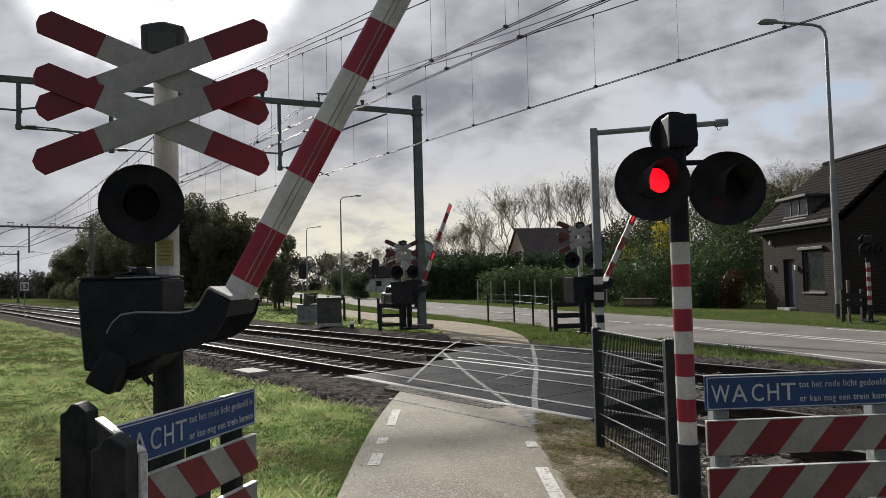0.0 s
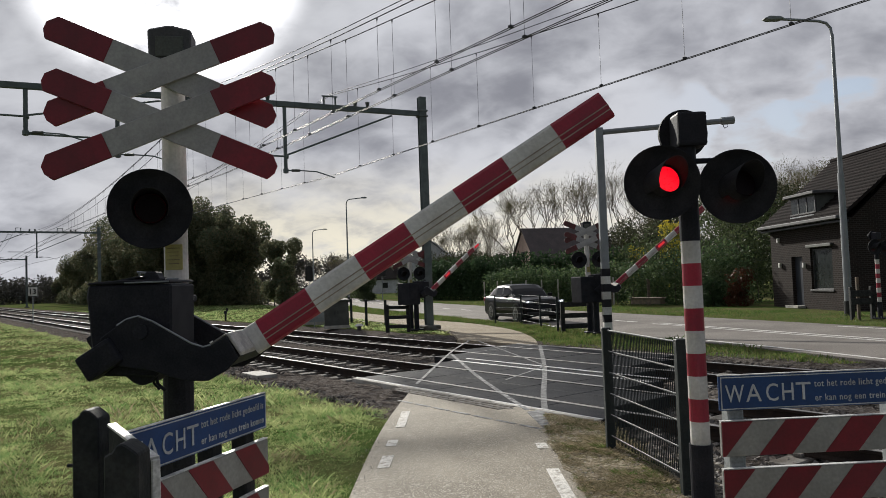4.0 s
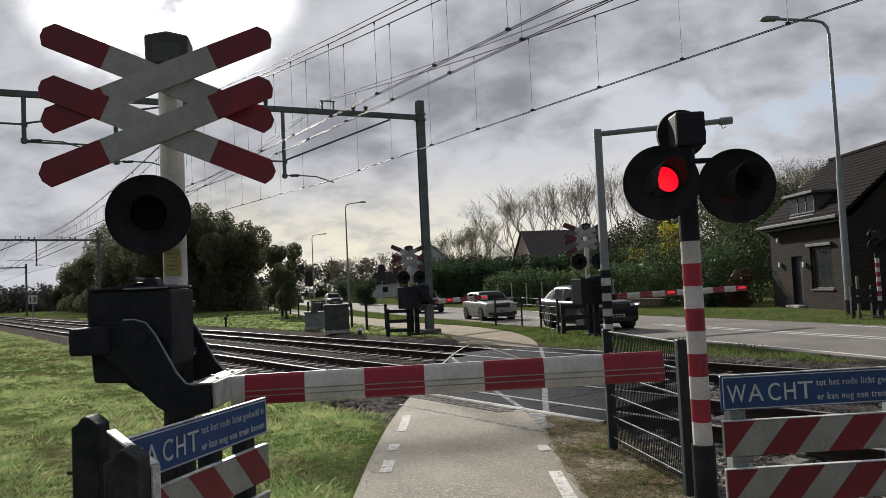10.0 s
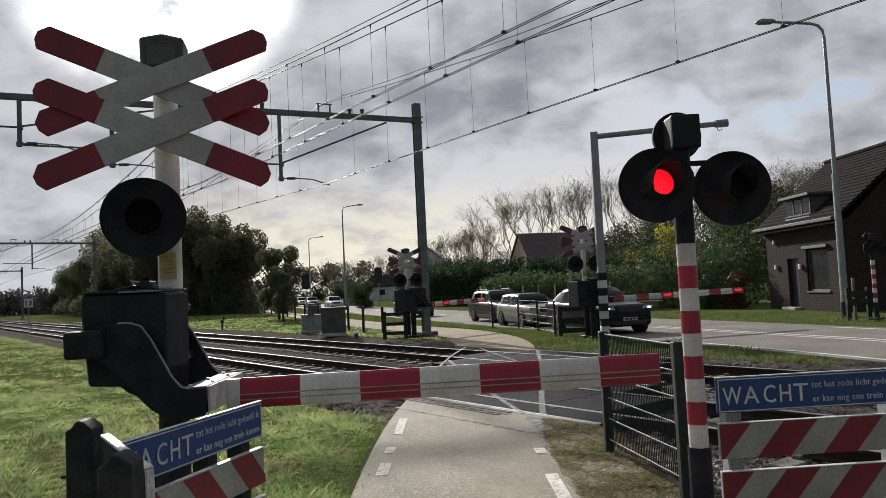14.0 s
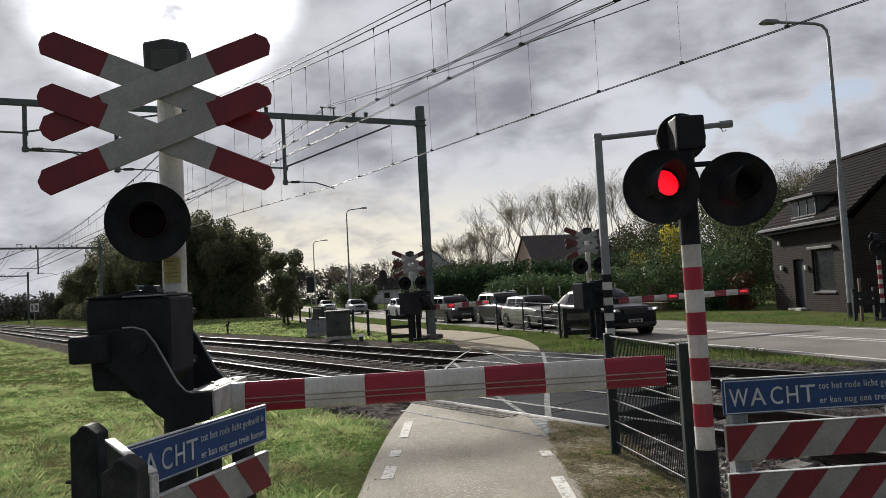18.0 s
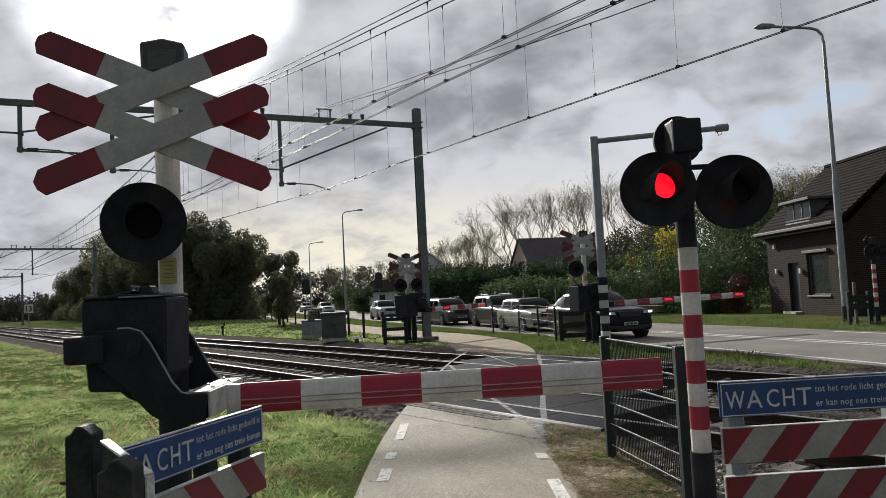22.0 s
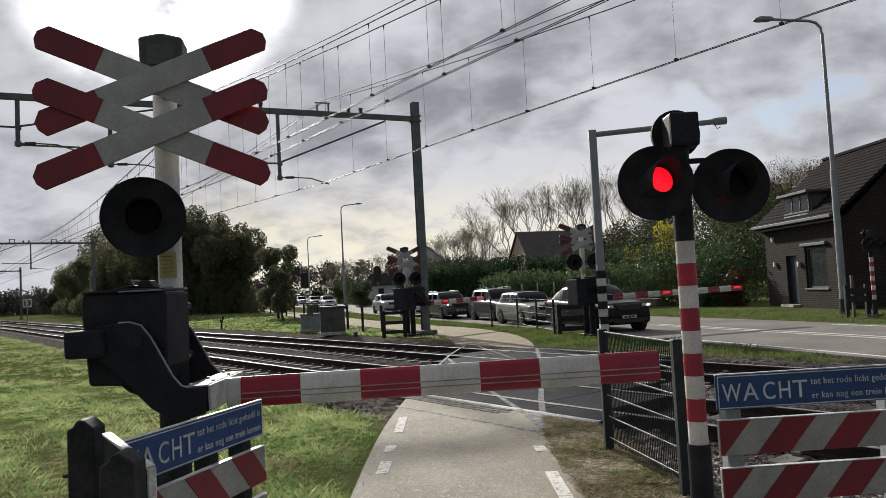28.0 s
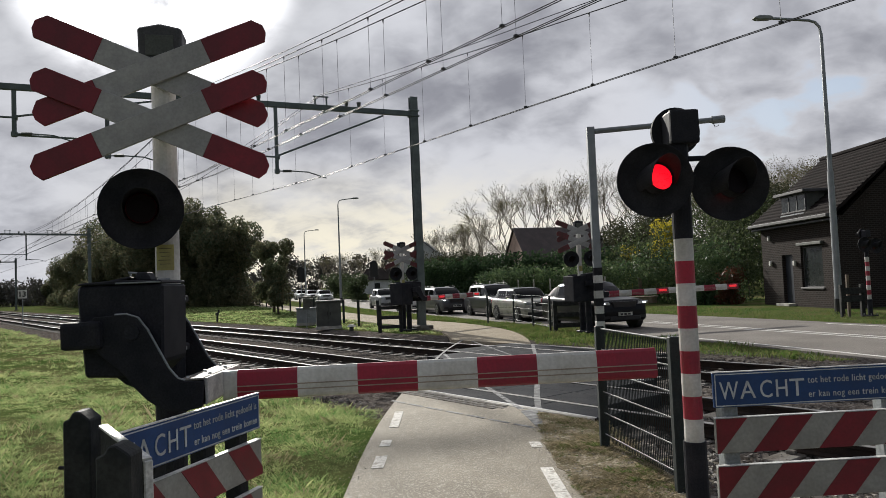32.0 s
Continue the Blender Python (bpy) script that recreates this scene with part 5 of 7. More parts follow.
part("arm_hook", pipe([(3.78, -0.2, 6.36), (3.83, -0.2, 6.24), (3.93, -0.2, 6.28), (3.93, -0.2, 6.4)], 0.012, 6), M_BLACK, s)

# signals and barriers on the far side
signal_post("crossing_signal", pose(-1.42, 28.35, -0.18, 0, 0, 25), "white post with double warning crosses and two dark lamp plates", [(-0.34, 0), (0.34, 0)], "..", red=M_RED_SHADE)
b2, a2 = barrier("barrier", pose(-1.2, 28.0, 0, 0, 0, 48), "black barrier machine with striped boom beside the far path", 3.55, 8, (2, 7), "crossing barriers", 0.55, -0.6)
SWINGS.append(a2)
signal_post("crossing_signal", pose(4.62, 23.6, 0, 0, 0, 8), "white post with double warning crosses and dark lamp plates", [(-0.34, 0), (0.34, 0)], "..", red=M_RED_SHADE)
b3, a3 = barrier("barrier", pose(4.75, 23.2, 0, 0, 0, 18), "black barrier machine with striped boom and red lamps across the road", 5.15, 11, (4, 10), "crossing barriers", 0.75, -0.42)
SWINGS.append(a3)
s = thing("signal_fence", pose(14.2, 25.5, 0), "dark timber fence beside the far banded signal", "fence")
for x in (0.0, 0.72):
    part("post", box(x, 0, 0.55, 0.13, 0.13, 1.15, 0.012), M_POST, s)
part("stake", box(0.2, -0.05, 0.72, 0.09, 0.09, 1.5, 0.01), M_WOOD, s)
for z in (0.9, 0.62):
    part("board", box(0.36, -0.09, z, 0.86, 0.03, 0.22, 0.006), M_POST, s)
striped_signal("striped_signal", pose(15.0, 25.2, 0, 0, 0, 20), "distant red and white banded post with two lamps by the house", "..")

railing("far_railing", [(2.05, 31.2), (3.05, 30.0), (3.45, 27.0), (3.72, 24.6)], 1.18, 5, "curved dark steel railing between path and road", 0, 0.035, cap=True)
s = thing("machine_fence", pose(3.85, 24.3, 0), "dark timber rail fence round the barrier machine", "fence")
for x in (0.0, 0.95):
    part("post", box(x, 0, 0.5, 0.14, 0.14, 1.05, 0.012), M_POST, s)
for z in (0.92, 0.55, 0.2):
    part("rail", box(0.48, -0.09, z, 1.0, 0.03, 0.16, 0.006), M_POST, s)
s = thing("machine_fence", pose(-2.3, 27.6, 0), "dark timber rail fence beside the far barrier", "fence")
for x in (0.0, 0.8):
    part("post", box(x, 0, 0.5, 0.14, 0.14, 1.05, 0.012), M_POST, s)
for z in (0.92, 0.55, 0.2):
    part("rail", box(0.4, -0.09, z, 0.85, 0.03, 0.13, 0.006), M_POST, s)

railing("path_fence", [(-2.6, 30.4), (-3.7, 33), (-4.8, 36.2), (-6.2, 40.2), (-7.7, 44.5), (-9.6, 50), (-11.4, 55.5), (-13.2, 61), (-15.2, 67), (-17.6, 74), (-20, 81), (-23, 90)], 1.15, 2, "dark post and rail fence along the far path", 0, 0.055)

# ---- trackside cabinets and marks ----
def cabinet(name, m, w, d, h, material, label):
    s = thing(name, m, label, "trackside cabinet", "trackside cabinets")
    part("plinth", box(0, 0, 0.05, w + 0.06, d + 0.06, 0.14, 0.01), M_CONCRETE, s)
    part("body", box(0, 0, h / 2 + 0.05, w, d, h, 0.012), material, s)
    part("roof", box(0, -0.02, h + 0.07, w + 0.08, d + 0.1, 0.07, 0.02), material, s)
    for x in (-w / 4, w / 4):
        door = part("door", box(x, -d / 2 - 0.006, h / 2 + 0.06, w / 2 - 0.03, 0.02, h - 0.12, 0.004), material, s)
        part("handle", box(x * 0.25, -d / 2 - 0.025, h / 2 + 0.1, 0.03, 0.025, 0.14, 0.004), M_TRIMBLACK, door)
    return s


cabinet("cabinet", pose(-4.85, 31.6, 0, 0, 0, 10), 1.05, 0.7, 1.12, M_CAB_DARK, "dark green grey trackside cabinet in the grass")
cabinet("cabinet", pose(-6.45, 35.4, 0, 0, 0, 10), 1.05, 0.6, 0.75, M_CAB_GREY, "low pale grey trackside cabinet in the grass")
cabinet("cabinet", pose(-10.7, 60, 0, 0, 0, 10), 1.1, 0.7, 1.0, M_CAB_DARK, "dark cabinet by the fence")
s = thing("marker_post", pose(-6.1, 33.2, 0), "thin post with a small dark plate", "marker post")
part("stake", rod((0, 0, -0.05), (0, 0, 0.95), 0.02, seg=8), M_GALV, s)
part("plate", box(0, -0.03, 0.9, 0.32, 0.02, 0.16, 0.004), M_CAB_DARK, s)
s = thing("track_marker", pose(*rail_at(15.0, -26.5, -0.03)), "small white topped trackside marker", "track marker")
part("stem", rod((0, 0, -0.02), (0, 0, 0.16), 0.1, 0.08, 12), M_CAB_DARK, s)
part("cap", rod((0, 0, 0.15), (0, 0, 0.24), 0.2, 0.1, 14), M_WHITE, s)
s = thing("trackside_stub", pose(*rail_at(15.2, -43, -0.03)), "short dark trackside stub", "track marker")
part("stem", rod((0, 0, 0), (0, 0, 0.45), 0.06, seg=8), M_BLACK, s)
part("head", box(0, 0, 0.5, 0.18, 0.14, 0.18, 0.02), M_BLACK, s)
part("head", box(0.1, 0, 0.66, 0.1, 0.08, 0.2, 0.02), M_BLACK, s)
s = thing("distance_sign", pose(-28.8, 50.3, 0, 0, 0, 28), "small white distance sign with black number on a post", "distance sign")
part("stake", rod((0, 0, -0.03), (0, 0, 1.9), 0.035, seg=8), M_GALV, s)
board = part("plate", box(0, -0.05, 2.2, 0.56, 0.02, 0.6, 0.004), M_WHITE, s)
part("frame", box(0, -0.045, 2.2, 0.62, 0.015, 0.66, 0.004), M_TRIMBLACK, board)
t = part("lettering", text_bm("13", 0.5, 1.0, 0.012), M_TRIMBLACK, board, "black number")
t.matrix_basis = pose(-0.27, -0.063, 2.03)
# road signs with round backs, far along the path
for x, y, h in ((-15.7, 83, 4.2), (-6.9, 78, 4.4)):
    s = thing("road_sign", pose(x, y, 0), "dark upright sign seen from behind on a post", "road sign", "road signs")
    part("stake", rod((0, 0, 0), (0, 0, h - 0.6), 0.05, seg=8), M_GALV, s)
    part("plate", plate([(-0.42, h - 1.7), (0.42, h - 1.7), (0.42, h - 0.3), (0.3, h - 0.05), (0, h + 0.08), (-0.3, h - 0.05), (-0.42, h - 0.3)], 0.1, "y", -0.08, bevel=0.01), M_TRIMBLACK, s)

# ---- cars ----
def car(name, label, coat, length=4.4, width=1.8, height=1.5, nose=0.22, screen=0.30, roof0=0.43, roof1=0.78, tail=0.95, hood=0.62, clear=0.2, wheel=0.33, lit=False, roof_coat=None, rails=False):
    """A car with its front axle over the origin, facing -y. Shares along its length, from the front bumper."""
    front, base = 0.85, length * 0.59
    s = thing(name, Matrix(), label, "car", "queue of cars")
    Y = lambda f: -front + f * length
    hw = width / 2
    tall = height - clear
    st = [(0.0, 0.34, 0.80, 0.10), (0.008, 0.44, 0.86, 0.05), (0.025, 0.52, 0.91, 0.02), (0.06, hood - 0.07, 0.955, 0.0), (0.13, hood - 0.035, 0.985, 0.0), (nose, hood - 0.015, 1.0, 0.0),
          (screen, hood, 1.0, 0), (0.5, hood + 0.01, 1.0, 0), (0.75, hood + 0.03, 1.0, 0), (0.88, hood + 0.04, 0.985, 0), (tail, hood + 0.03, 0.955, 0), (0.985, hood - 0.04, 0.91, 0.02), (1.0, 0.40, 0.84, 0.08)]
    fs = sorted({*[q[0] for q in st], *[k / 24 for k in range(25)]})
    shape = [(0.86, 0.0), (0.96, 0.05), (0.995, 0.22), (1.0, 0.45), (0.985, 0.62), (0.995, 0.74), (0.965, 0.88), (0.90, 0.965), (0.78, 1.0), (0.40, 1.025), (0.0, 1.032)]
    bm = bmesh.new()
    rows = []
    for f in fs:
        top, w, low = (float(np.interp(f, [q[0] for q in st], [q[k] for q in st])) for k in (1, 2, 3))
        z0, z1 = clear + low, clear + tall * top
        ring = [(-a * hw * w, z0 + (z1 - z0) * b) for a, b in shape] + [(a * hw * w, z0 + (z1 - z0) * b) for a, b in shape[-2::-1]]
        rows.append([bm.verts.new((x, Y(f), z)) for x, z in ring])
    for a, b in zip(rows, rows[1:]):
        n = len(a)
        for k in range(n):
            bm.faces.new((a[k], a[(k + 1) % n], b[(k + 1) % n], b[k]))
    bm.faces.new(rows[0]), bm.faces.new(rows[-1][::-1])
    bmesh.ops.recalc_face_normals(bm, faces=bm.faces[:])
    body = part("body", bm, coat, s, smooth=True)
    # cabin: a lofted shell whose glazed faces are panes of their own
    zb, zt = clear + tall * hood - 0.03, height
    arch = [(screen - 0.01, 0.0), (screen + (roof0 - screen) * 0.55, 0.66), (roof0, 0.93), (roof0 + 0.07, 0.99), ((roof0 + roof1) / 2, 1.0), (roof1 - 0.04, 0.975), (roof1, 0.93), (roof1 + (tail - roof1) * 0.5, 0.62), (tail + 0.005, 0.0)]
    b_pillar, c_pillar = roof0 + (roof1 - roof0) * 0.36, roof0 + (roof1 - roof0) * 0.90
    cuts = sorted({*[q[0] for q in arch], screen + (roof0 - screen) * 0.3, roof0 - 0.02, b_pillar - 0.012, b_pillar + 0.012, c_pillar - 0.012, c_pillar + 0.02, *[screen + (tail - screen) * k / 16 for k in range(17)]})
    shells = {"cabin": bmesh.new(), "windscreen": bmesh.new(), "rear_window": bmesh.new()}
    side = [(0.925, 0.0), (0.90, 0.16), (0.80, 0.78), (0.745, 0.90), (0.62, 0.975), (0.30, 1.0), (0.0, 1.006)]
    rows = []
    for f in cuts:
        h = float(np.interp(f, [q[0] for q in arch], [q[1] for q in arch]))
        end = 0.94 if f > roof1 else 1.0
        z1 = zb + (zt - zb) * h
        ring = [(-a * hw * end, zb + (z1 - zb) * b) for a, b in side] + [(a * hw * end, zb + (z1 - zb) * b) for a, b in side[-2::-1]]
        rows.append((f, [(x, Y(f), z) for x, z in ring]))
    n = len(side) * 2 - 1
    for (fa, a), (fb, b) in zip(rows, rows[1:]):
        for k in range(n - 1):
            flank = k in (1, n - 3)
            crown = 3 < k + 1 < n - 3 or k in (3, n - 5)
            name_ = "cabin"
            if crown and fb <= roof0 + 0.001 and fa >= screen:
                name_ = "windscreen"
            elif crown and fa >= roof1 - 0.001 and fb <= tail:
                name_ = "rear_window"
            elif flank and fa >= screen + (roof0 - screen) * 0.5 and fb <= c_pillar and not (fa >= b_pillar - 0.013 and fb <= b_pillar + 0.013):
                name_ = ("left" if k == 1 else "right") + (" front" if fb <= b_pillar else " rear")
            bm = shells.setdefault(name_, bmesh.new())
            bm.faces.new([bm.verts.new(q) for q in (a[k], a[k + 1], b[k + 1], b[k])])
    for name_, bm in shells.items():
        bmesh.ops.remove_doubles(bm, verts=bm.verts[:], dist=0.0008)
        bmesh.ops.dissolve_degenerate(bm, dist=0.0005, edges=bm.edges[:])
        bmesh.ops.recalc_face_normals(bm, faces=bm.faces[:])
        if name_ == "cabin":
            part("cabin", bm, roof_coat or coat, s, smooth=True)
        else:
            part("side_window" if " " in name_ else name_, bm, M_CARGLASS, s, "dark window glass", smooth=True)
    wt = hw * 0.745
    for x in (-1, 1):
        part("seat", box(x * hw * 0.42, Y(roof0) + 0.45, zb + 0.12, 0.46, 0.14, 0.62, 0.05, seg=2), M_TRIMBLACK, s)
    # wheels
    first = None
    for y in (0.0, base):
        for x in (-1, 1):
            m = pose(x * (hw - 0.085), y, wheel - 0.0)
            if first is None:
                first = part("wheel", rod((-0.105, 0, 0), (0.105, 0, 0), wheel, seg=28), M_TYRE, s)
                first.matrix_basis = m
                bm = rod((-0.112, 0, 0), (0.112, 0, 0), wheel * 0.66, seg=20)
                rim = part("rim", bm, M_RIM, first)
                hub = bmesh.new()
                for q in range(5):
                    a = q * math.tau / 5
                    box(0, math.sin(a) * wheel * 0.34, math.cos(a) * wheel * 0.34, 0.236, wheel * 0.14, wheel * 0.6, 0.01, Matrix.Translation((0, 0, 0)) @ Matrix.Rotation(0, 4, "X"), hub)
                part("spokes", hub, M_TRIMBLACK, first)
            else:
                w = again(first, "wheel", m)
                for c in first.children:
                    again(c, c.name.split(".")[0], Matrix(), w)
            part("wheel_arch", rod((x * (hw - 0.2), y, wheel + 0.01), (x * (hw + 0.004), y, wheel + 0.01), wheel + 0.055, seg=24), M_TRIMBLACK, s)
    # face
    zl = clear + (height - clear) * (hood - 0.15)
    for x in (-1, 1):
        head = part("headlamp", plate([(x * hw * 0.52, zl - 0.05), (x * hw * 0.93, zl - 0.03), (x * hw * 0.95, zl + 0.06), (x * hw * 0.58, zl + 0.05)], 0.2, "y", Y(0.005), bevel=0.01), M_HEAD_OFF, s, "headlamp")
        if lit:
            part("lamp_ring", box(x * hw * 0.80, Y(0.005) - 0.004, zl + 0.005, 0.13, 0.03, 0.06, 0.012), M_HEAD, head, "lit white lamp")
        part("mirror", box(x * (hw + 0.09), Y(screen) + 0.35, zb + 0.08, 0.2, 0.12, 0.15, 0.04, seg=2), coat, s)
        part("tail_lamp", box(x * hw * 0.82, Y(0.99), zl + 0.08, 0.2, 0.1, 0.18, 0.02), M_RED, s)
        part("fog_recess", box(x * hw * 0.7, Y(0.012), clear + 0.17, 0.28, 0.12, 0.13, 0.02), M_TRIMBLACK, s)
        if rails:
            part("roof_rail", pipe([(x * wt * 0.92, Y(roof0) + 0.1, zt - 0.03), (x * wt * 0.92, Y(roof0) + 0.3, zt + 0.035), (x * wt * 0.92, Y(roof1) - 0.3, zt + 0.035), (x * wt * 0.92, Y(roof1) - 0.1, zt - 0.02)], 0.013, 6), M_CAB_GREY, s)
    part("grille", plate([(-hw * 0.42, zl - 0.13), (hw * 0.42, zl - 0.13), (hw * 0.47, zl + 0.06), (-hw * 0.47, zl + 0.06)], 0.1, "y", Y(-0.004), bevel=0.01), M_TRIMBLACK, s)
    part("air_intake", box(0, Y(0.004), clear + 0.13, hw * 1.2, 0.12, 0.16, 0.03), M_TRIMBLACK, s)
    plate_ = part("number_plate", box(0, Y(-0.006), clear + 0.27, 0.52, 0.03, 0.11, 0.004), M_PLATE, s, "pale number plate")
    for k in range(3):
        part("plate_bar", box(-0.14 + 0.14 * k, Y(-0.006) - 0.017, clear + 0.27, 0.10, 0.004, 0.06), M_TRIMBLACK, plate_)
    part("sill", box(0, Y(0.5), clear + 0.03, width * 0.96, length * 0.5, 0.1, 0.02), M_TRIMBLACK, s)
    part("wiper", rod((-0.25, Y(screen) + 0.05, zb + 0.03), (0.35, Y(screen) + 0.10, zb + 0.06), 0.012, seg=5), M_TRIMBLACK, s)
    return s


CARS = {
    "suv": car("car", "dark blue black sport utility car with headlamps lit, waiting first", P_DARK, 4.72, 1.9, 1.62, 0.20, 0.27, 0.42, 0.72, 0.96, 0.60, 0.24, 0.38, lit=True),
    "mini": car("car", "small cream white hatchback with a dark roof and round lamps", P_CREAM, 3.8, 1.70, 1.43, 0.20, 0.30, 0.42, 0.86, 0.97, 0.62, 0.18, 0.31, roof_coat=P_GREY),
    "third": car("car", "dark grey family car with silver roof rails", P_GREY, 4.5, 1.82, 1.60, 0.20, 0.28, 0.40, 0.86, 0.97, 0.60, 0.2, 0.34, rails=True),
    "fourth": car("car", "mid grey estate car with roof rails", P_MID, 4.7, 1.84, 1.52, 0.22, 0.31, 0.43, 0.88, 0.97, 0.60, 0.2, 0.33, lit=True, rails=True),
    "fifth": car("car", "white family car standing in the queue", P_WHITE, 4.3, 1.78, 1.5, lit=True),
    "sixth": car("car", "silver hatchback standing in the queue", P_SILVER, 4.1, 1.76, 1.5),
    "seventh": car("car", "white car far back in the queue", P_WHITE, 4.3, 1.78, 1.48, lit=True),
    "eighth": car("car", "grey car far back in the queue", P_SILVER, 4.4, 1.78, 1.48),
    "ninth": car("car", "white car at the far end of the queue", P_WHITE, 4.3, 1.78, 1.5, lit=True),
    "tenth": car("car", "silver car at the far end of the queue", P_SILVER, 4.3, 1.78, 1.5),
    "eleventh": car("car", "pale car far along the road", P_WHITE, 4.3, 1.78, 1.5),
}

ASIDE = {"third": 0.95, "mini": 0.3, "fourth": 0.15}  # metres towards the middle of the road
LANE = [(7.6, 18.0), (5.85, 24.7), (4.25, 29.5), (3.15, 32.8), (2.15, 36.0), (0.85, 40.2), (-0.95, 45.6), (-5.95, 62.0), (-11.3, 80.0), (-15.9, 95.0), (-31.2, 145.0), (-55, 220.0)]


def on_lane(y):
    """The front axle's pose where the lane has that y, facing along the lane."""
    for (x0, y0), (x1, y1) in zip(LANE, LANE[1:]):
        if y <= y1 or y1 == LANE[-1][1]:
            t = (y - y0) / (y1 - y0)
            x = x0 + (x1 - x0) * t
            k = LANE.index((x0, y0))
            xa, ya = LANE[max(k - 1, 0)]
            xb, yb = LANE[min(k + 2, len(LANE) - 1)]
            s0 = (x1 - xa) / (y1 - ya)
            s1 = (xb - x0) / (yb - y0)
            slope = s0 + (s1 - s0) * t
            return pose(x, y, 0.0, 0, 0, math.degrees(-math.atan(slope)))


DRIVES = {
    "suv": [(0, 50.5), (1, 45.3), (2, 40.0), (3, 34.8), (3.5, 32.5), (4.5, 29.7), (5.5, 27.9), (7, 26.7), (8, 26.2), (9, 25.85), (10, 25.6), (11, 25.2), (12, 24.9), (13, 24.7), (32, 24.7)],
    "mini": [(0, 140), (4, 98), (6, 73), (7, 59), (8, 45.6), (8.5, 42.2), (9, 39.6), (10, 36.0), (11, 33.6), (12, 31.9), (13, 31.1), (14, 30.9), (32, 30.9)],
    "third": [(0, 165), (4, 118), (6, 88), (8, 63), (9, 56), (10, 49.5), (11, 43.8), (12, 39.2), (13, 36.2), (14, 35.6), (32, 35.5)],
    "fourth": [(0, 190), (6, 125), (10, 88), (12, 66), (13, 57), (14, 48.5), (14.5, 46), (16, 41.5), (17, 41.1), (32, 41.0)],
    "fifth": [(0, 195), (10, 130), (13, 95), (15, 75), (17, 61.5), (18, 52), (19, 47.0), (20, 46.6), (32, 46.5)],
    "sixth": [(0, 200), (10, 150), (14, 105), (17, 80), (19, 66), (20, 62), (22, 57), (25, 55.5), (32, 55.2)],
    "seventh": [(0, 202), (12, 140), (17, 96), (20, 93), (23, 90), (27, 88.5), (32, 88)],
    "eighth": [(0, 205), (12, 158), (17, 140), (22, 112), (27, 101), (32, 99)],
    "ninth": [(0, 207), (14, 170), (20, 145), (26, 121), (32, 112)],
    "tenth": [(0, 209), (16, 180), (24, 150), (32, 128)],
    "eleventh": [(0, 211), (20, 190), (32, 150)],
}

# ---- houses ----
def wall(name, x0, y0, x1, y1, z0, z1, thick, openings, material, parent):
    """A wall from (x0, y0) to (x1, y1), outer face on the right hand of that way, with real openings (from, to, low, high)."""
    n = math.hypot(x1 - x0, y1 - y0)
    xs = sorted({0.0, n, *[o[0] for o in openings], *[o[1] for o in openings]})
    zs = sorted({z0, z1, *[o[2] for o in openings], *[o[3] for o in openings]})
    bm = bmesh.new()
    for a, b in zip(xs, xs[1:]):
        for c, d in zip(zs, zs[1:]):
            if any(o[0] <= a and b <= o[1] and o[2] <= c and d <= o[3] for o in openings):
                continue
            bmesh.ops.create_cube(bm, size=1, matrix=Matrix.Translation(((a + b) / 2, thick / 2, (c + d) / 2)) @ Matrix.Diagonal((b - a, thick, d - c, 1)))
    bmesh.ops.remove_doubles(bm, verts=bm.verts[:], dist=0.0005)
    ob = part(name, bm, material, parent)
    ob.matrix_basis = Matrix.Translation((x0, y0, 0)) @ Matrix.Rotation(math.atan2(y1 - y0, x1 - x0), 4, "Z")
    return ob


def window(parent, x, z, w, h, y, panes=1, name="window"):
    f = part(name, box(x, y + 0.05, z + h / 2, w, 0.03, h, 0.004), M_GLASS, parent, "dark window with a pale frame")
    for dx, dz, sw, sh in ((0, h / 2 - 0.03, w, 0.07), (0, -h / 2 + 0.03, w, 0.07), (w / 2 - 0.03, 0, 0.07, h), (-w / 2 + 0.03, 0, 0.07, h)):
        part("window_frame", box(x + dx, y + 0.03, z + h / 2 + dz, sw, 0.06, sh, 0.006), M_TRIM, f)
    for k in range(1, panes):
        part("glazing_bar", box(x - w / 2 + w * k / panes, y + 0.03, z + h / 2, 0.06, 0.06, h, 0.006), M_TRIM, f)
    part("window_sill", box(x, y - 0.05, z - 0.04, w + 0.16, 0.22, 0.08, 0.01), M_TRIM, f)


def tile_row(n):
    """A course of wavy roof tiles, centred, along x."""
    bm = bmesh.new()
    k = int(n / 0.11)
    xs = [-n / 2 + n * i / k for i in range(k + 1)]
    top = [bm.verts.new((x, -0.04, 0.035 + 0.02 * math.sin(i * math.pi / 1.0 * 0.5 * 2 + (i % 2) * 1.5))) for i, x in enumerate(xs)]
    low = [bm.verts.new((x, -0.05, -0.03)) for x in xs]
    back = [bm.verts.new((x, 0.16, 0.03)) for x in xs]
    for i in range(k):
        bm.faces.new((low[i], low[i + 1], top[i + 1], top[i])), bm.faces.new((top[i], top[i + 1], back[i + 1], back[i]))
    return bm


H_ANGLE = -88.5
house = thing("house", pose(16.75, 37.2, 0, 0, 0, H_ANGLE), "dark brick house with a steep tiled roof and a dormer", "house")
FL, DEEP, EAVE, RIDGE = 6.75, 7.3, 3.95, 7.25
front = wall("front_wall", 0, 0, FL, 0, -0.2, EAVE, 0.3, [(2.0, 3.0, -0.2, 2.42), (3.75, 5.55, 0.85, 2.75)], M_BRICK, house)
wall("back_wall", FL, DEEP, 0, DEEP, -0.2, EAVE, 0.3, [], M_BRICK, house)
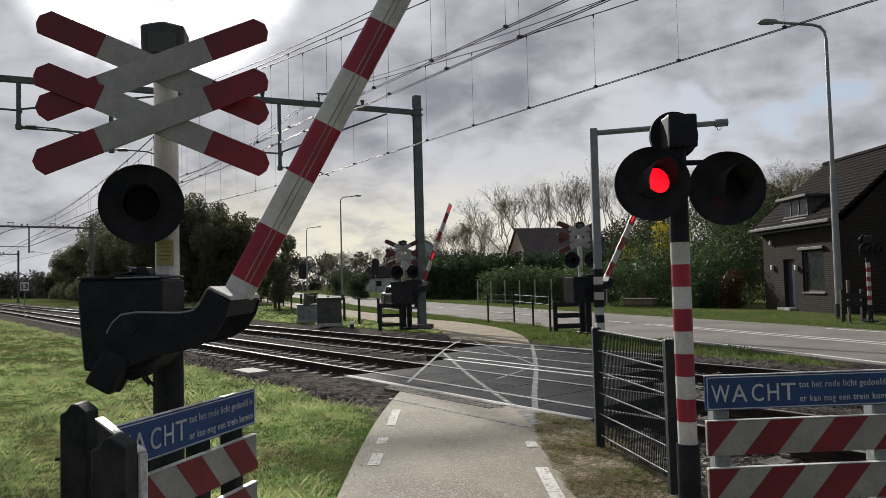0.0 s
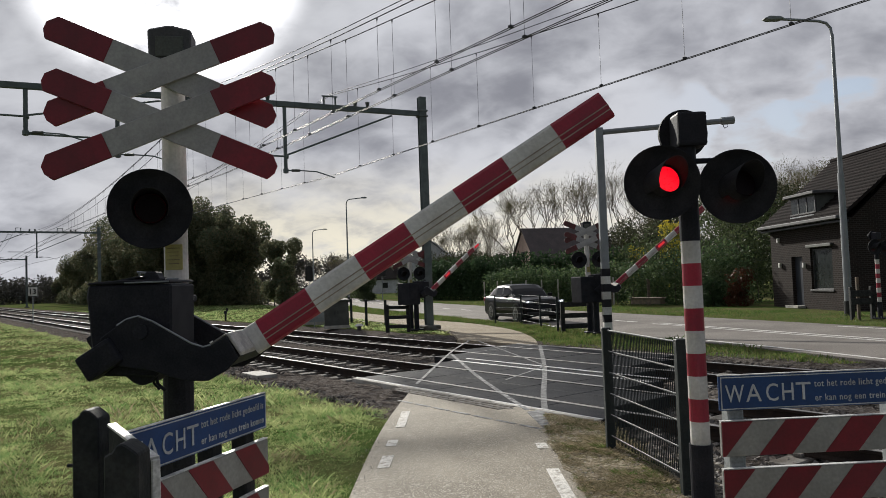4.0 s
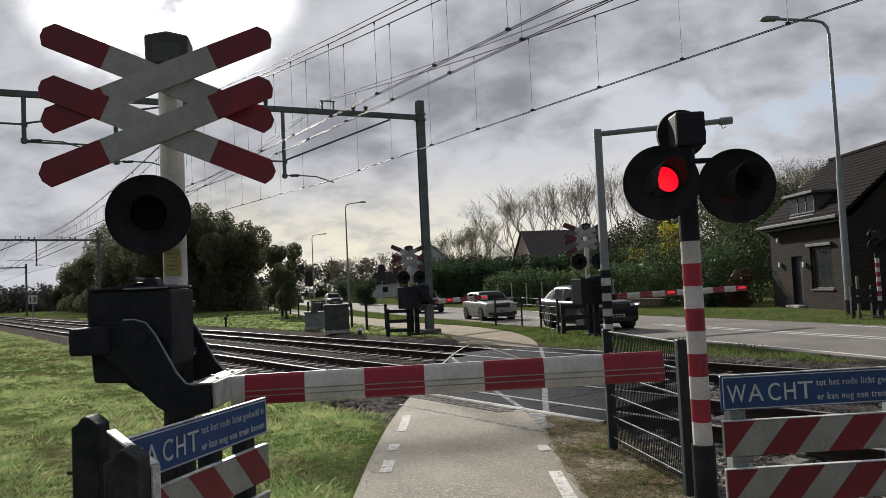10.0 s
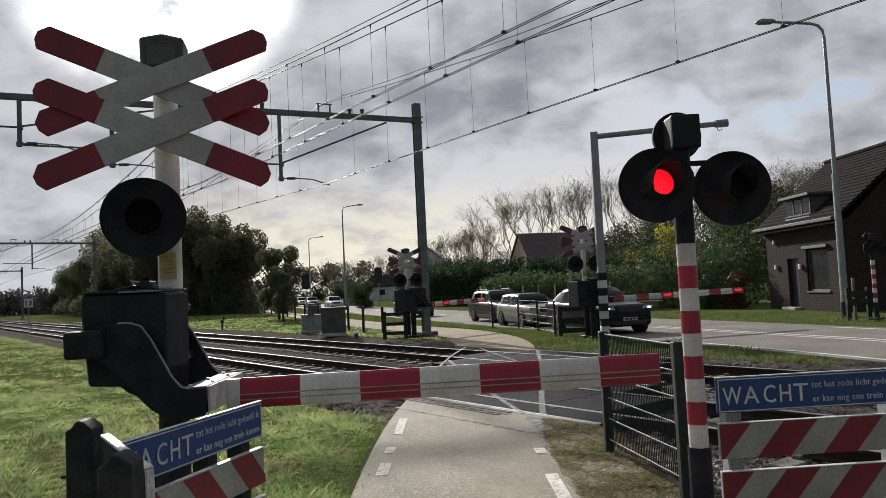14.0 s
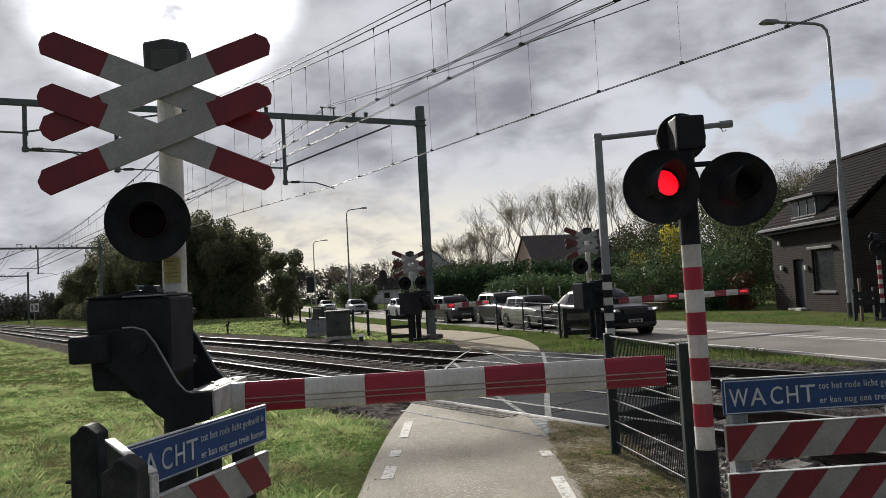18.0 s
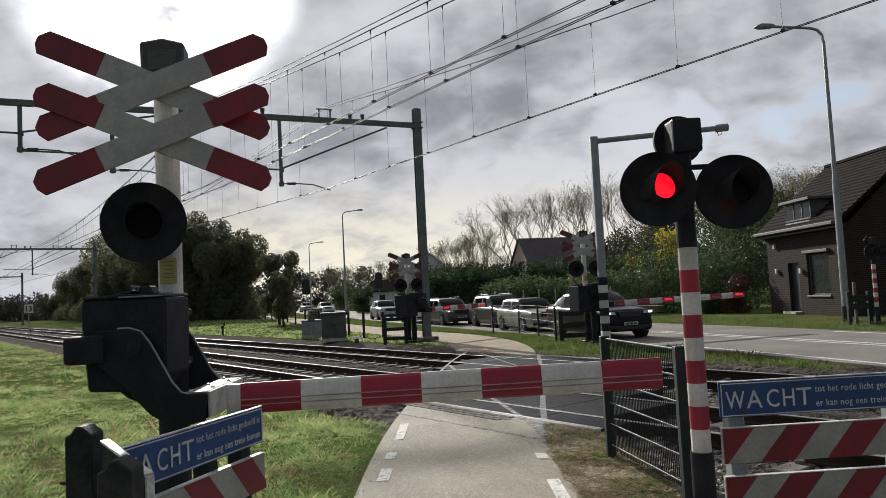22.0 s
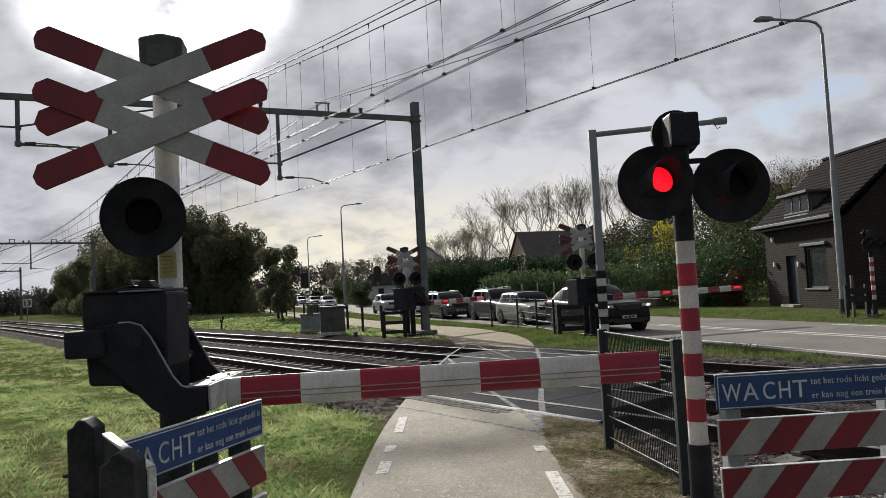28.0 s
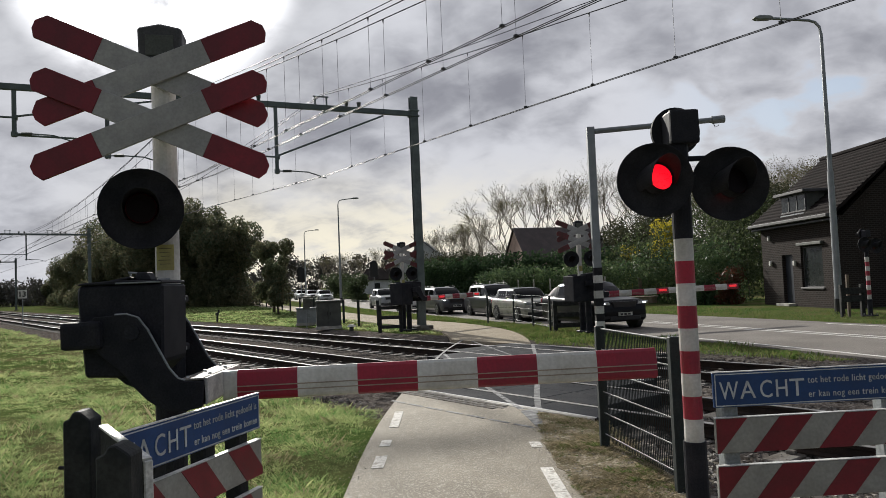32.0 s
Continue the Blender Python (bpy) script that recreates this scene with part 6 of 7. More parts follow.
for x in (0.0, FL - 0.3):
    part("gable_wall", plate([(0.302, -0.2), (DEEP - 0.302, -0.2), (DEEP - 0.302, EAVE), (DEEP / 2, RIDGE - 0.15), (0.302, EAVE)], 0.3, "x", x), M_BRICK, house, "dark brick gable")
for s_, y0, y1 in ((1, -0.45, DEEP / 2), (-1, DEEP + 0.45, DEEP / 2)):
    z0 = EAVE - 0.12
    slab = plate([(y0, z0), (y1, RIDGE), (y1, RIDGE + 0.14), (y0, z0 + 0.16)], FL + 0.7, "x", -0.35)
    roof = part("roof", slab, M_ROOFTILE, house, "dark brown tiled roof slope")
    first = None
    for k in range(19):
        t0 = k / 19
        m = pose(FL / 2, y0 + (y1 - y0) * t0, z0 + 0.172 + (RIDGE + 0.14 - z0 - 0.16) * t0)
        if first is None:
            first = part("tile_course", tile_row(FL + 0.7), M_ROOFTILE, roof)
            first.matrix_basis = m
        else:
            again(first, "tile_course", m)
part("ridge_tiles", rod((-0.37, DEEP / 2, RIDGE + 0.16), (FL + 0.37, DEEP / 2, RIDGE + 0.16), 0.12, seg=10), M_ROOFTILE, house)
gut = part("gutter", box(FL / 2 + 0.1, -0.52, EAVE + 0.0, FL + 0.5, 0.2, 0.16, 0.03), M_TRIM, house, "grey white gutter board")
part("fascia", box(FL / 2, -0.2, EAVE - 0.16, FL + 0.5, 0.36, 0.1, 0.01), M_DOOR, house)
part("chimney", box(FL + 1.0 - 1.4, DEEP / 2 + 1.2, RIDGE + 0.0, 0.7, 0.6, 1.6, 0.02), M_BRICK, house)
door = part("door", box(2.5, 0.2, 1.13, 0.98, 0.06, 2.56, 0.006), M_DOOR, house, "dark blue front door in a deep recess")
part("door_handle", rod((2.88, 0.12, 1.05), (2.88, 0.12, 1.2), 0.018, seg=6), M_GALV, door)
part("door_step", box(2.5, -0.12, 0.04, 1.2, 0.5, 0.12, 0.01), M_CONCRETE, house)
window(house, 4.65, 0.87, 1.78, 1.86, 0.1)
part("awning_box", box(4.65, -0.06, 2.86, 2.1, 0.16, 0.14, 0.02), M_CAB_DARK, house)
for x, z in ((1.0, 2.05), (3.3, 2.0), (0.95, 3.3)):
    l = part("wall_lamp", box(x, -0.08, z, 0.16, 0.12, 0.24, 0.02), M_WHITE, house, "small pale wall lamp")
dz = 4.28
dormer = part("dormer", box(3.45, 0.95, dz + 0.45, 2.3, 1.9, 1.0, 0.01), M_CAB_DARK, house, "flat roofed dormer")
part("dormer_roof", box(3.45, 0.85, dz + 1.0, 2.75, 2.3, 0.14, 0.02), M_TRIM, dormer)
part("lead_apron", plate([(2.2, 4.02), (4.7, 4.02), (4.5, 4.30), (2.4, 4.30)], 0.03, "y", -0.14), M_LEAD, dormer, "pale lead apron")
for k in range(3):
    part("dormer_window", box(2.72 + 0.73 * k, -0.03, dz + 0.5, 0.64, 0.05, 0.72, 0.006), M_GLASS, dormer)
    part("window_frame", box(3.08 + 0.73 * k, -0.04, dz + 0.5, 0.07, 0.08, 0.8, 0.006), M_TRIM, dormer)
for dz2 in (0.12, 0.88):
    part("window_frame", box(3.45, -0.04, dz + dz2, 2.26, 0.08, 0.07, 0.006), M_TRIM, dormer)


def plain_house(name, m, w, deep, eave, ridge, wall_mat, roof_mat, label):
    """A house seen from afar, gables at its ends; x along the ridge."""
    h = thing(name, m, label, "house")
    part("wall", box(w / 2, deep / 2, eave / 2, w, deep, eave), wall_mat, h)
    for x in (0.0, w - 0.2):
        part("gable", plate([(0, eave), (deep, eave), (deep / 2, ridge - 0.1)], 0.2, "x", x), wall_mat, h)
    for a, b in ((-0.3, deep / 2), (deep + 0.3, deep / 2)):
        part("roof", plate([(a, eave - 0.2), (b, ridge), (b, ridge + 0.15), (a, eave - 0.05)], w + 0.4, "x", -0.2), roof_mat, h)
    for x in (0.25, 0.6):
        part("window", box(w * x, -0.02, eave * 0.55, 1.3, 0.06, 1.1, 0.01), M_GLASS, h)
    part("window", box(-0.02, deep / 2, eave + 0.8, 0.06, 1.2, 1.0, 0.01), M_GLASS, h)
    return h


plain_house("house", pose(10.7, 86, 0, 0, 0, 16), 11, 7.5, 3.9, 8.0, M_PINK, M_ROOF_RED, "pale pink brick house with a brown roof behind the hedge")
plain_house("house", pose(-5.2, 118, 0, 0, 0, -95), 9, 8, 4.4, 8.0, M_HOUSE_WHITE, M_CAB_GREY, "white rendered house with a grey roof among trees")
plain_house("house", pose(-16, 150, 0, 0, 0, -15), 14, 8, 3.0, 5.2, M_HOUSE_WHITE, M_ROOFTILE, "low white house far along the road")


# ---- plants ----
def leaf_cloud(name, centres, radii, count, size, material, parent=None, seed=1, shell=0.55, flat=1.0):
    """Many small turned leaves in clumps round the centres."""
    r = np.random.default_rng(seed)
    c = np.array(centres, float)
    rad = np.array(radii, float)
    pick = r.choice(len(c), count, p=rad ** 2 / (rad ** 2).sum())
    d = r.normal(0, 1, (count, 3))
    d /= np.linalg.norm(d, axis=1)[:, None]
    dist = rad[pick] * (shell + (1.08 - shell) * r.random(count) ** 0.6)
    p = c[pick] + d * dist[:, None] * np.array([1, 1, flat])
    a = r.normal(0, 1, (count, 3))
    a /= np.linalg.norm(a, axis=1)[:, None]
    b = np.cross(a, r.normal(0, 1, (count, 3)))
    b /= np.linalg.norm(b, axis=1)[:, None]
    s = size * r.uniform(0.6, 1.3, count)[:, None]
    q = np.stack([p - a * s, p - b * s * 0.55, p + a * s, p + b * s * 0.55], 1).reshape(-1, 3)
    faces = np.arange(count * 4).reshape(-1, 4)
    me = bpy.data.meshes.new(name)
    me.from_pydata(q.tolist(), [], faces.tolist())
    me.materials.append(material)
    ob = new(name, me)
    if parent:
        ob.parent = parent
    return ob


def limbs(base, height, spread, levels, rng, r0, up=0.5, start=0.3, kids=4):
    """A trunk that forks into limbs and twigs, as one bmesh; also gives the tips."""
    bm, tips = bmesh.new(), []

    def grow(p, d, n, r, level):
        pts = [p]
        steps = 4
        for k in range(steps):
            d = (d + Vector((rng.uniform(-1, 1), rng.uniform(-1, 1), rng.uniform(-0.3, 0.6))) * 0.16).normalized()
            pts.append(pts[-1] + d * n / steps)
        pipe(pts, max(r, 0.011), 7 if level < 2 else (5 if level < 3 else 3), bm, max(r * 0.45, 0.006))
        if level >= levels:
            tips.append(pts[-1])
            return
        for k in range(kids + (2 if level == 0 else 0)):
            t = start + (1 - start) * (k + rng.random()) / (kids + (2 if level == 0 else 0)) if level == 0 else rng.uniform(0.25, 1.0)
            q = pts[min(steps, int(t * steps))].lerp(pts[min(steps, int(t * steps) + 1)], t * steps % 1)
            a = rng.uniform(0, math.tau)
            side = Vector((math.cos(a), math.sin(a), up + rng.uniform(0, 0.6)))
            grow(q, (d * 0.4 + side.normalized() * spread).normalized(), n * rng.uniform(0.42, 0.62), r * 0.5 * (1 - 0.4 * t), level + 1)

    grow(Vector(base), Vector((0, 0, 1)), height, r0, 0)
    return bm, tips


def leafy_tree(x, y, h, w, seed, material, label, count=5000, size=0.22, low=0.25, name="tree", flat=1.1):
    r = random.Random(seed)
    s = thing(name, pose(x, y, -0.05), label, "tree", "trees")
    bm, tips = limbs((0, 0, 0), h * 0.62, 0.8, 2, r, h * 0.022, 0.5, low)
    part("trunk", bm, M_BARK, s, "bark brown trunk and limbs", smooth=True)
    cs, rs = [], []
    for k in range(34):
        a, t = r.uniform(0, math.tau), r.random()
        z = h * (low + (0.93 - low) * t)
        reach = w * math.sin(math.pi * min(1, 0.18 + 0.80 * (1 - abs(t - 0.4) * 1.15))) ** 0.8
        q = reach * math.sqrt(r.random()) * 0.85
        cs.append((q * math.cos(a), q * math.sin(a), z))
        rs.append(w * r.uniform(0.22, 0.42))
    leaf_cloud("crown", cs, rs, count, size, material, s, seed, flat=flat, shell=0.4)
    return s


def bare_tree(x, y, h, seed, label, leaves=0, spread=0.50, depth=6):
    """A trunk that soon parts into steep leaders, which fork again and again into a rounded crown of fine twigs."""
    r = random.Random(seed)
    s = thing("bare_tree", pose(x, y, -0.05), label, "tree", "bare trees")
    bm, tips = bmesh.new(), []

    def fork(p, d, n, rad, level):
        mid = p + d * n * 0.5 + Vector((r.uniform(-1, 1), r.uniform(-1, 1), r.uniform(-0.5, 0.5))) * n * 0.06
        end = mid + (d + Vector((r.uniform(-1, 1), r.uniform(-1, 1), 0.3)) * 0.14).normalized() * n * 0.5
        pipe([p, mid, end], max(rad, 0.012), 6 if level < 2 else 3, bm, max(rad * 0.62, 0.008))
        if level >= 3:
            for k in range(2):
                q = p.lerp(end, r.uniform(0.3, 0.9))
                w = (d + Vector((r.uniform(-1, 1), r.uniform(-1, 1), r.uniform(-0.2, 0.9))) * 0.75).normalized()
                pipe([q, q + w * h * r.uniform(0.035, 0.075)], 0.010, 3, bm, 0.005)
        if level >= depth:
            tips.append(end)
            return
        for k in range(2 if r.random() < 0.72 else 3):
            side = Vector((r.uniform(-1, 1), r.uniform(-1, 1), r.uniform(-0.1, 0.75)))
            fork(end, (d + side * (spread + 0.05 * level)).normalized(), n * r.uniform(0.70, 0.92), rad * 0.62, level + 1)

    trunk = h * r.uniform(0.13, 0.20)
    pipe([(0, 0, 0), (r.uniform(-0.1, 0.1), 0, trunk)], h * 0.020, 8, bm, h * 0.016)
    n = r.randint(3, 4)
    for k in range(n):
        a = (k + r.random() * 0.6) * math.tau / n
        fork(Vector((0, 0, trunk * r.uniform(0.75, 1.0))), Vector((math.cos(a) * 0.42, math.sin(a) * 0.42, 1)).normalized(), h * 0.19, h * 0.0095, 1)
    part("trunk", bm, M_TWIG, s, "bare brown limbs and twigs")
    if leaves:
        some = r.sample(tips, min(len(tips), 120))
        leaf_cloud("crown", [tuple(t) for t in some], [h * 0.05] * len(some), leaves, 0.075, M_LEAF_THIN, s, seed, 0.1)
    return s


rng = random.Random(11)
big = [(-26.0, 88, 10.6, 4.9), (-29.8, 91, 13.4, 5.4), (-35.5, 96, 12.6, 6.0), (-41.5, 103, 12.2, 6.2), (-47, 112, 12.4, 6.2), (-55.5, 123, 12.6, 6.4), (-65, 137, 10.6, 5.6), (-77, 155, 9.6, 5.2), (-91, 178, 8.4, 5.0), (-105, 200, 6.4, 4.6), (-119, 220, 5.0, 4.2)]
for k, (x, y, h, w) in enumerate(big):
    leafy_tree(x, y, h, w, 20 + k, M_LEAF_DARK, "dense dark autumn tree in a row beside the railway", 44000 if k < 6 else 30000, 0.17, 0.03)
leafy_tree(-13.2, 58, 5.6, 1.7, 50, M_LEAF_DARK, "rounded dark green street tree by the path", 26000, 0.085, 0.2)
leafy_tree(-11.75, 53, 4.1, 1.0, 51, M_LEAF_DARK, "small green street tree by the path", 8000, 0.075, 0.22)
for k, (x, y, h) in enumerate(((5.6, 99, 10.6), (9.6, 98, 14.8), (13.6, 101, 15.6), (19.0, 99, 15.4), (23.5, 102, 16.0), (28.5, 104, 17.0), (33.5, 103, 17.0))):
    bare_tree(x, y, h * 1.14, 70 + k, "tall bare tree with a few last leaves behind the houses", 1300)
for k in range(14):
    x, y = -27 + k * 2.9 + rng.uniform(-1, 1), 165 + rng.uniform(-12, 12) - k * 2.6
    bare_tree(x, y, rng.uniform(9.0, 11.8), 90 + k, "bare tree in the distant wood", 500, 0.46, 5)
for k, (x, y, h) in enumerate(((-0.5, 112, 10.6), (2.4, 108, 11.4), (5.0, 112, 11.2))):
    bare_tree(x, y, h, 110 + k, "bare tree beside the white house", 400)
for k, (x, y, h, w, mt) in enumerate(((33, 70, 9.5, 4.6, M_LEAF_WOOD), (27.5, 68, 9.5, 4.8, M_LEAF_WOOD), (22.5, 72, 9.6, 4.6, M_LEAF_WOOD),
                                      (18, 62, 6.2, 3.6, M_LEAF_WOOD), (23.5, 57, 7.6, 3.8, M_LEAF_GREEN), (28, 58, 8.6, 4.2, M_LEAF_WOOD))):
    leafy_tree(x, y, h, w, 130 + k, mt, "leafy tree in the gardens behind the road", 17000, 0.10, 0.12)
for k, (x, y, h) in enumerate(((32, 80, 14), (36, 88, 15), (39.5, 84, 14.5), (43.5, 88, 15.5), (48, 92, 16), (53, 90, 15))):
    bare_tree(x, y, h, 240 + k, "thinning autumn tree behind the brick house", 3600, 0.45)
leafy_tree(13.4, 50.2, 4.0, 0.7, 149, M_LEAF_YELLOW, "slender young tree with yellow leaves", 1200, 0.09, 0.3)
leafy_tree(16.1, 51.0, 5.3, 1.7, 150, M_LEAF_YELLOW, "small tree with bright yellow leaves", 6500, 0.10, 0.25)
for k, (x, y, h, w) in enumerate(((-9.6, 84, 2.9, 1.7), (-12.5, 104, 3.4, 2.2), (-5.4, 96, 3.0, 2.2), (-17.0, 118, 3.8, 2.4))):
    leafy_tree(x, y, h, w, 160 + k, M_LEAF_BUSH, "dense green shrub by the road bend", 5000, 0.1, 0.03, "shrub")
for k, (x, y, h, w) in enumerate(((-1.5, 104, 5.6, 3.2), (3.0, 97, 5.4, 3.0), (6.8, 94, 5.6, 2.8), (22.0, 92, 8.0, 3.6), (26.5, 88, 8.6, 3.8))):
    leafy_tree(x, y, h, w, 180 + k, M_LEAF_WOOD, "dark brown thicket behind the conifer hedge", 9000, 0.13, 0.03, "thicket")
# far wood closing the view
far_c, far_r = [], []
for k in range(230):
    a = radians(-50 + 100 * k / 230)
    d = 235 + rng.uniform(-18, 18)
    far_c.append((math.sin(a) * d, math.cos(a) * d, rng.uniform(0.0, 5.0 + (4.5 if k > 84 else 0))))
    far_r.append(rng.uniform(2.4, 4.6))
ob = leaf_cloud("far_wood", far_c, far_r, 120000, 0.46, M_LEAF_FAR, None, 5, 0.1)
tagged(ob, "far brown autumn wood along the horizon", "wood", kind="stuff")


def hedge(name, points, height, depth, material, label, density=420, size=0.11, seed=1, uneven=0.12):
    """A hedge along a line: a dark core of stems and a coat of many leaves."""
    s = thing(name, pose(points[0][0], points[0][1], 0), label, "hedge", "hedges")
    o = Vector((*points[0], 0))
    r = np.random.default_rng(seed)
    core = bmesh.new()
    cs, rs = [], []
    total = 0
    for a, b in zip(points, points[1:]):
        a, b = Vector((*a, 0)) - o, Vector((*b, 0)) - o
        n = max(2, int((b - a).length / 0.55))
        total += (b - a).length
        for k in range(n):
            p = a.lerp(b, (k + 0.5) / n)
            rod(p, p + Vector((r.uniform(-0.1, 0.1), r.uniform(-0.1, 0.1), height * 0.8)), 0.035, 0.01, 5, core)
            for j in range(max(2, int(height / 0.55))):
                z = (j + 0.5) * height / max(2, int(height / 0.55))
                cs.append((p.x + r.normal(0, depth * 0.16), p.y + r.normal(0, depth * 0.16), z + r.normal(0, uneven)))
                rs.append(depth * r.uniform(0.42, 0.62))
    part("stems", core, M_BARK, s)
    leaf_cloud("leaves", cs, rs, int(total * height * density), size, material, s, seed, 0.3)
    return s


hedge("conifer_hedge", [(-2.5, 79), (3.5, 70), (9, 63.5), (15, 58)], 3.7, 1.7, M_LEAF_CONIFER, "tall clipped dark conifer hedge", 260, 0.15, 31, 0.06)
hedge("laurel_hedge", [(3.6, 58.5), (7.6, 52.0), (11.2, 46.6)], 2.35, 1.3, M_LEAF_HEDGE, "glossy green laurel hedge behind wire posts", 520, 0.088, 32, 0.2)
hedge("laurel_hedge", [(11.6, 46), (14.2, 42.5), (16.3, 39.8)], 2.5, 1.6, M_LEAF_HEDGE, "uneven garden hedge of mixed shrubs by the road", 620, 0.085, 33, 0.5)
hedge("shrub_row", [(12.8, 50), (16.0, 46.6), (19.0, 43.5)], 3.9, 2.2, M_LEAF_GREEN, "overgrown row of green garden shrubs", 420, 0.095, 34, 0.6)
leafy_tree(15.6, 38.9, 2.0, 0.9, 171, M_LEAF_RUST, "rust red garden shrub beside the house", 1600, 0.08, 0.05, "shrub")
leafy_tree(14.6, 39.8, 1.5, 0.9, 172, M_LEAF_CONIFER, "low dark evergreen shrub beside the house", 1500, 0.08, 0.03, "shrub")
for x, y in ((12.2, 43.8), (13.9, 41.4), (10.6, 46.2)):
    s = thing("gate_post", pose(x, y, 0), "weathered wooden garden post", "post", "garden posts")
    part("stake", box(0, 0, 0.75, 0.16, 0.16, 1.55, 0.012), M_WOOD, s)
    part("cap", box(0, 0, 1.55, 0.2, 0.2, 0.05, 0.012), M_WOOD, s)
for k in range(9):
    t = k / 8
    s = thing("hedge_post", pose(3.0 + 7.6 * t, 57.4 - 11.4 * t, 0), "thin pale wire fence post before the hedge", "post", "hedge posts")
    part("stake", rod((0, 0, -0.05), (0, 0, 1.75), 0.05, seg=7), M_CONCRETE, s)
s = thing("planter", pose(11.6, 41.9, 0, 0, 0, -50), "low wooden planter box on the verge", "planter")
part("side_board", box(0, 0, 0.3, 2.0, 0.5, 0.34, 0.02), M_WOOD, s)
part("rim_board", box(0, 0, 0.49, 2.1, 0.6, 0.05, 0.01), M_WOOD, s)


# ---- grass ----
def blades(name, label, count, place, height, width, material, seed, lean=0.35, tuft=0):
    """Grass as many bent blades in one mesh; place(r, n) gives x, y, z arrays."""
    r = np.random.default_rng(seed)
    x, y, z, hs = place(r, count)
    n = len(x)
    if tuft:
        # gather the blades in tufts that fan outwards
        m = max(1, n // tuft)
        home = r.integers(0, m, n)
        ox, oy = r.normal(0, 1, n), r.normal(0, 1, n)
        size = r.lognormal(-0.1, 0.34, m)[home]
        x, y = x[home] + ox * height * 0.5 * size, y[home] + oy * height * 0.5 * size
        hs = hs[home] * size
    a = r.uniform(0, math.tau, n)
    h = height * hs * r.uniform(0.5, 1.35, n)
    w = width * r.uniform(0.6, 1.3, n)
    dx, dy = np.cos(a), np.sin(a)
    lx, ly = r.normal(0, lean, n) * h, r.normal(0, lean, n) * h
    if tuft:
        lx, ly = lx + ox * 0.35 * h, ly + oy * 0.35 * h
    base = np.stack([x, y, z], 1)
    v0 = base + np.stack([-dx * w, -dy * w, np.zeros(n)], 1)
    v1 = base + np.stack([dx * w, dy * w, np.zeros(n)], 1)
    v2 = base + np.stack([dx * w * 0.6 + lx * 0.4, dy * w * 0.6 + ly * 0.4, h * 0.6], 1)
    v3 = base + np.stack([lx, ly, h], 1)
    v = np.stack([v0, v1, v2, v3], 1).reshape(-1, 3)
    i = np.arange(n) * 4
    faces = np.concatenate([np.stack([i, i + 1, i + 2], 1), np.stack([i, i + 2, i + 3], 1)])
    me = bpy.data.meshes.new(name)
    me.from_pydata(v.tolist(), [], faces.tolist())
    me.materials.append(material)
    tagged(new(name, me), label, "grass", kind="stuff")


def clumpy(r, x, y):
    g = np.sin(x * 2.1 + 1.3 * np.sin(y * 1.7)) + np.sin(y * 2.6 + 1.1 * np.sin(x * 1.3)) + 0.7 * np.sin(x * 5.3 + y * 4.1)
    return 0.62 + 0.28 * g


def near_left(r, n):
    y = 2.2 + 16.0 * r.random(n) ** 1.5
    x = -0.90 + 0.035 * np.sin(y * 2.7) + 0.03 * np.sin(y * 6.3 + 2) - (r.random(n) ** 1.2) * (1.0 + y * 0.75)
    u = ACROSS.x * x + ACROSS.y * y
    keep = (u < 5.6 - 0.5 * r.random(n))
    x, y = x[keep], y[keep]
    edge = np.clip((-0.86 - x) / 0.3, 0.4, 1)
    return x, y, np.full(len(x), -0.035), np.clip(clumpy(r, x, y), 0.25, 1.5) * edge


def far_left(r, n):
    v = -8 - 70 * r.random(n) ** 1.2
    u = 5.3 - 22 * r.random(n) ** 1.6
    x, y = ACROSS.x * u + ALONG.x * v, ACROSS.y * u + ALONG.y * v
    keep = (x < -1.1) & (y > 9)
    x, y = x[keep], y[keep]
    return x, y, np.full(len(x), -0.035), np.clip(clumpy(r, x * 0.5, y * 0.5), 0.3, 1.5)


def beyond(r, n):
    v = -18 - 75 * r.random(n) ** 1.3
    u = 15.2 + 16 * r.random(n) ** 1.3
    x, y = ACROSS.x * u + ALONG.x * v, ACROSS.y * u + ALONG.y * v
    c = np.interp(y, [p[1] for p in PATH_FAR], [p[0] for p in PATH_FAR])
    keep = (x < c - 1.3)
    x, y = x[keep], y[keep]
    return x, y, np.full(len(x), -0.035), np.clip(clumpy(r, x * 0.6, y * 0.6), 0.3, 1.6)


def verge(r, n):
    """Between far path and road, and the strips beside the road."""
    y = 14 + 50 * r.random(n) ** 1.4
    road_x = np.interp(y, [p[1] for p in ROAD], [p[0] for p in ROAD])
    c = np.interp(y, [p[1] for p in PATH_FAR], [p[0] for p in PATH_FAR])
    side = r.random(n)
    x = np.where(side < 0.6, c + 1.3 + (road_x - 3.75 - c - 1.3) * r.random(n), road_x + 3.75 + 5.0 * r.random(n) ** 1.5)
    u = ACROSS.x * x + ACROSS.y * y
    keep = (u > 14.2) & (np.abs(x - road_x) > 3.62) & (np.abs(x - c) > 1.22)
    x, y = x[keep], y[keep]
    return x, y, np.full(len(x), -0.035), np.clip(clumpy(r, x, y), 0.3, 1.4)


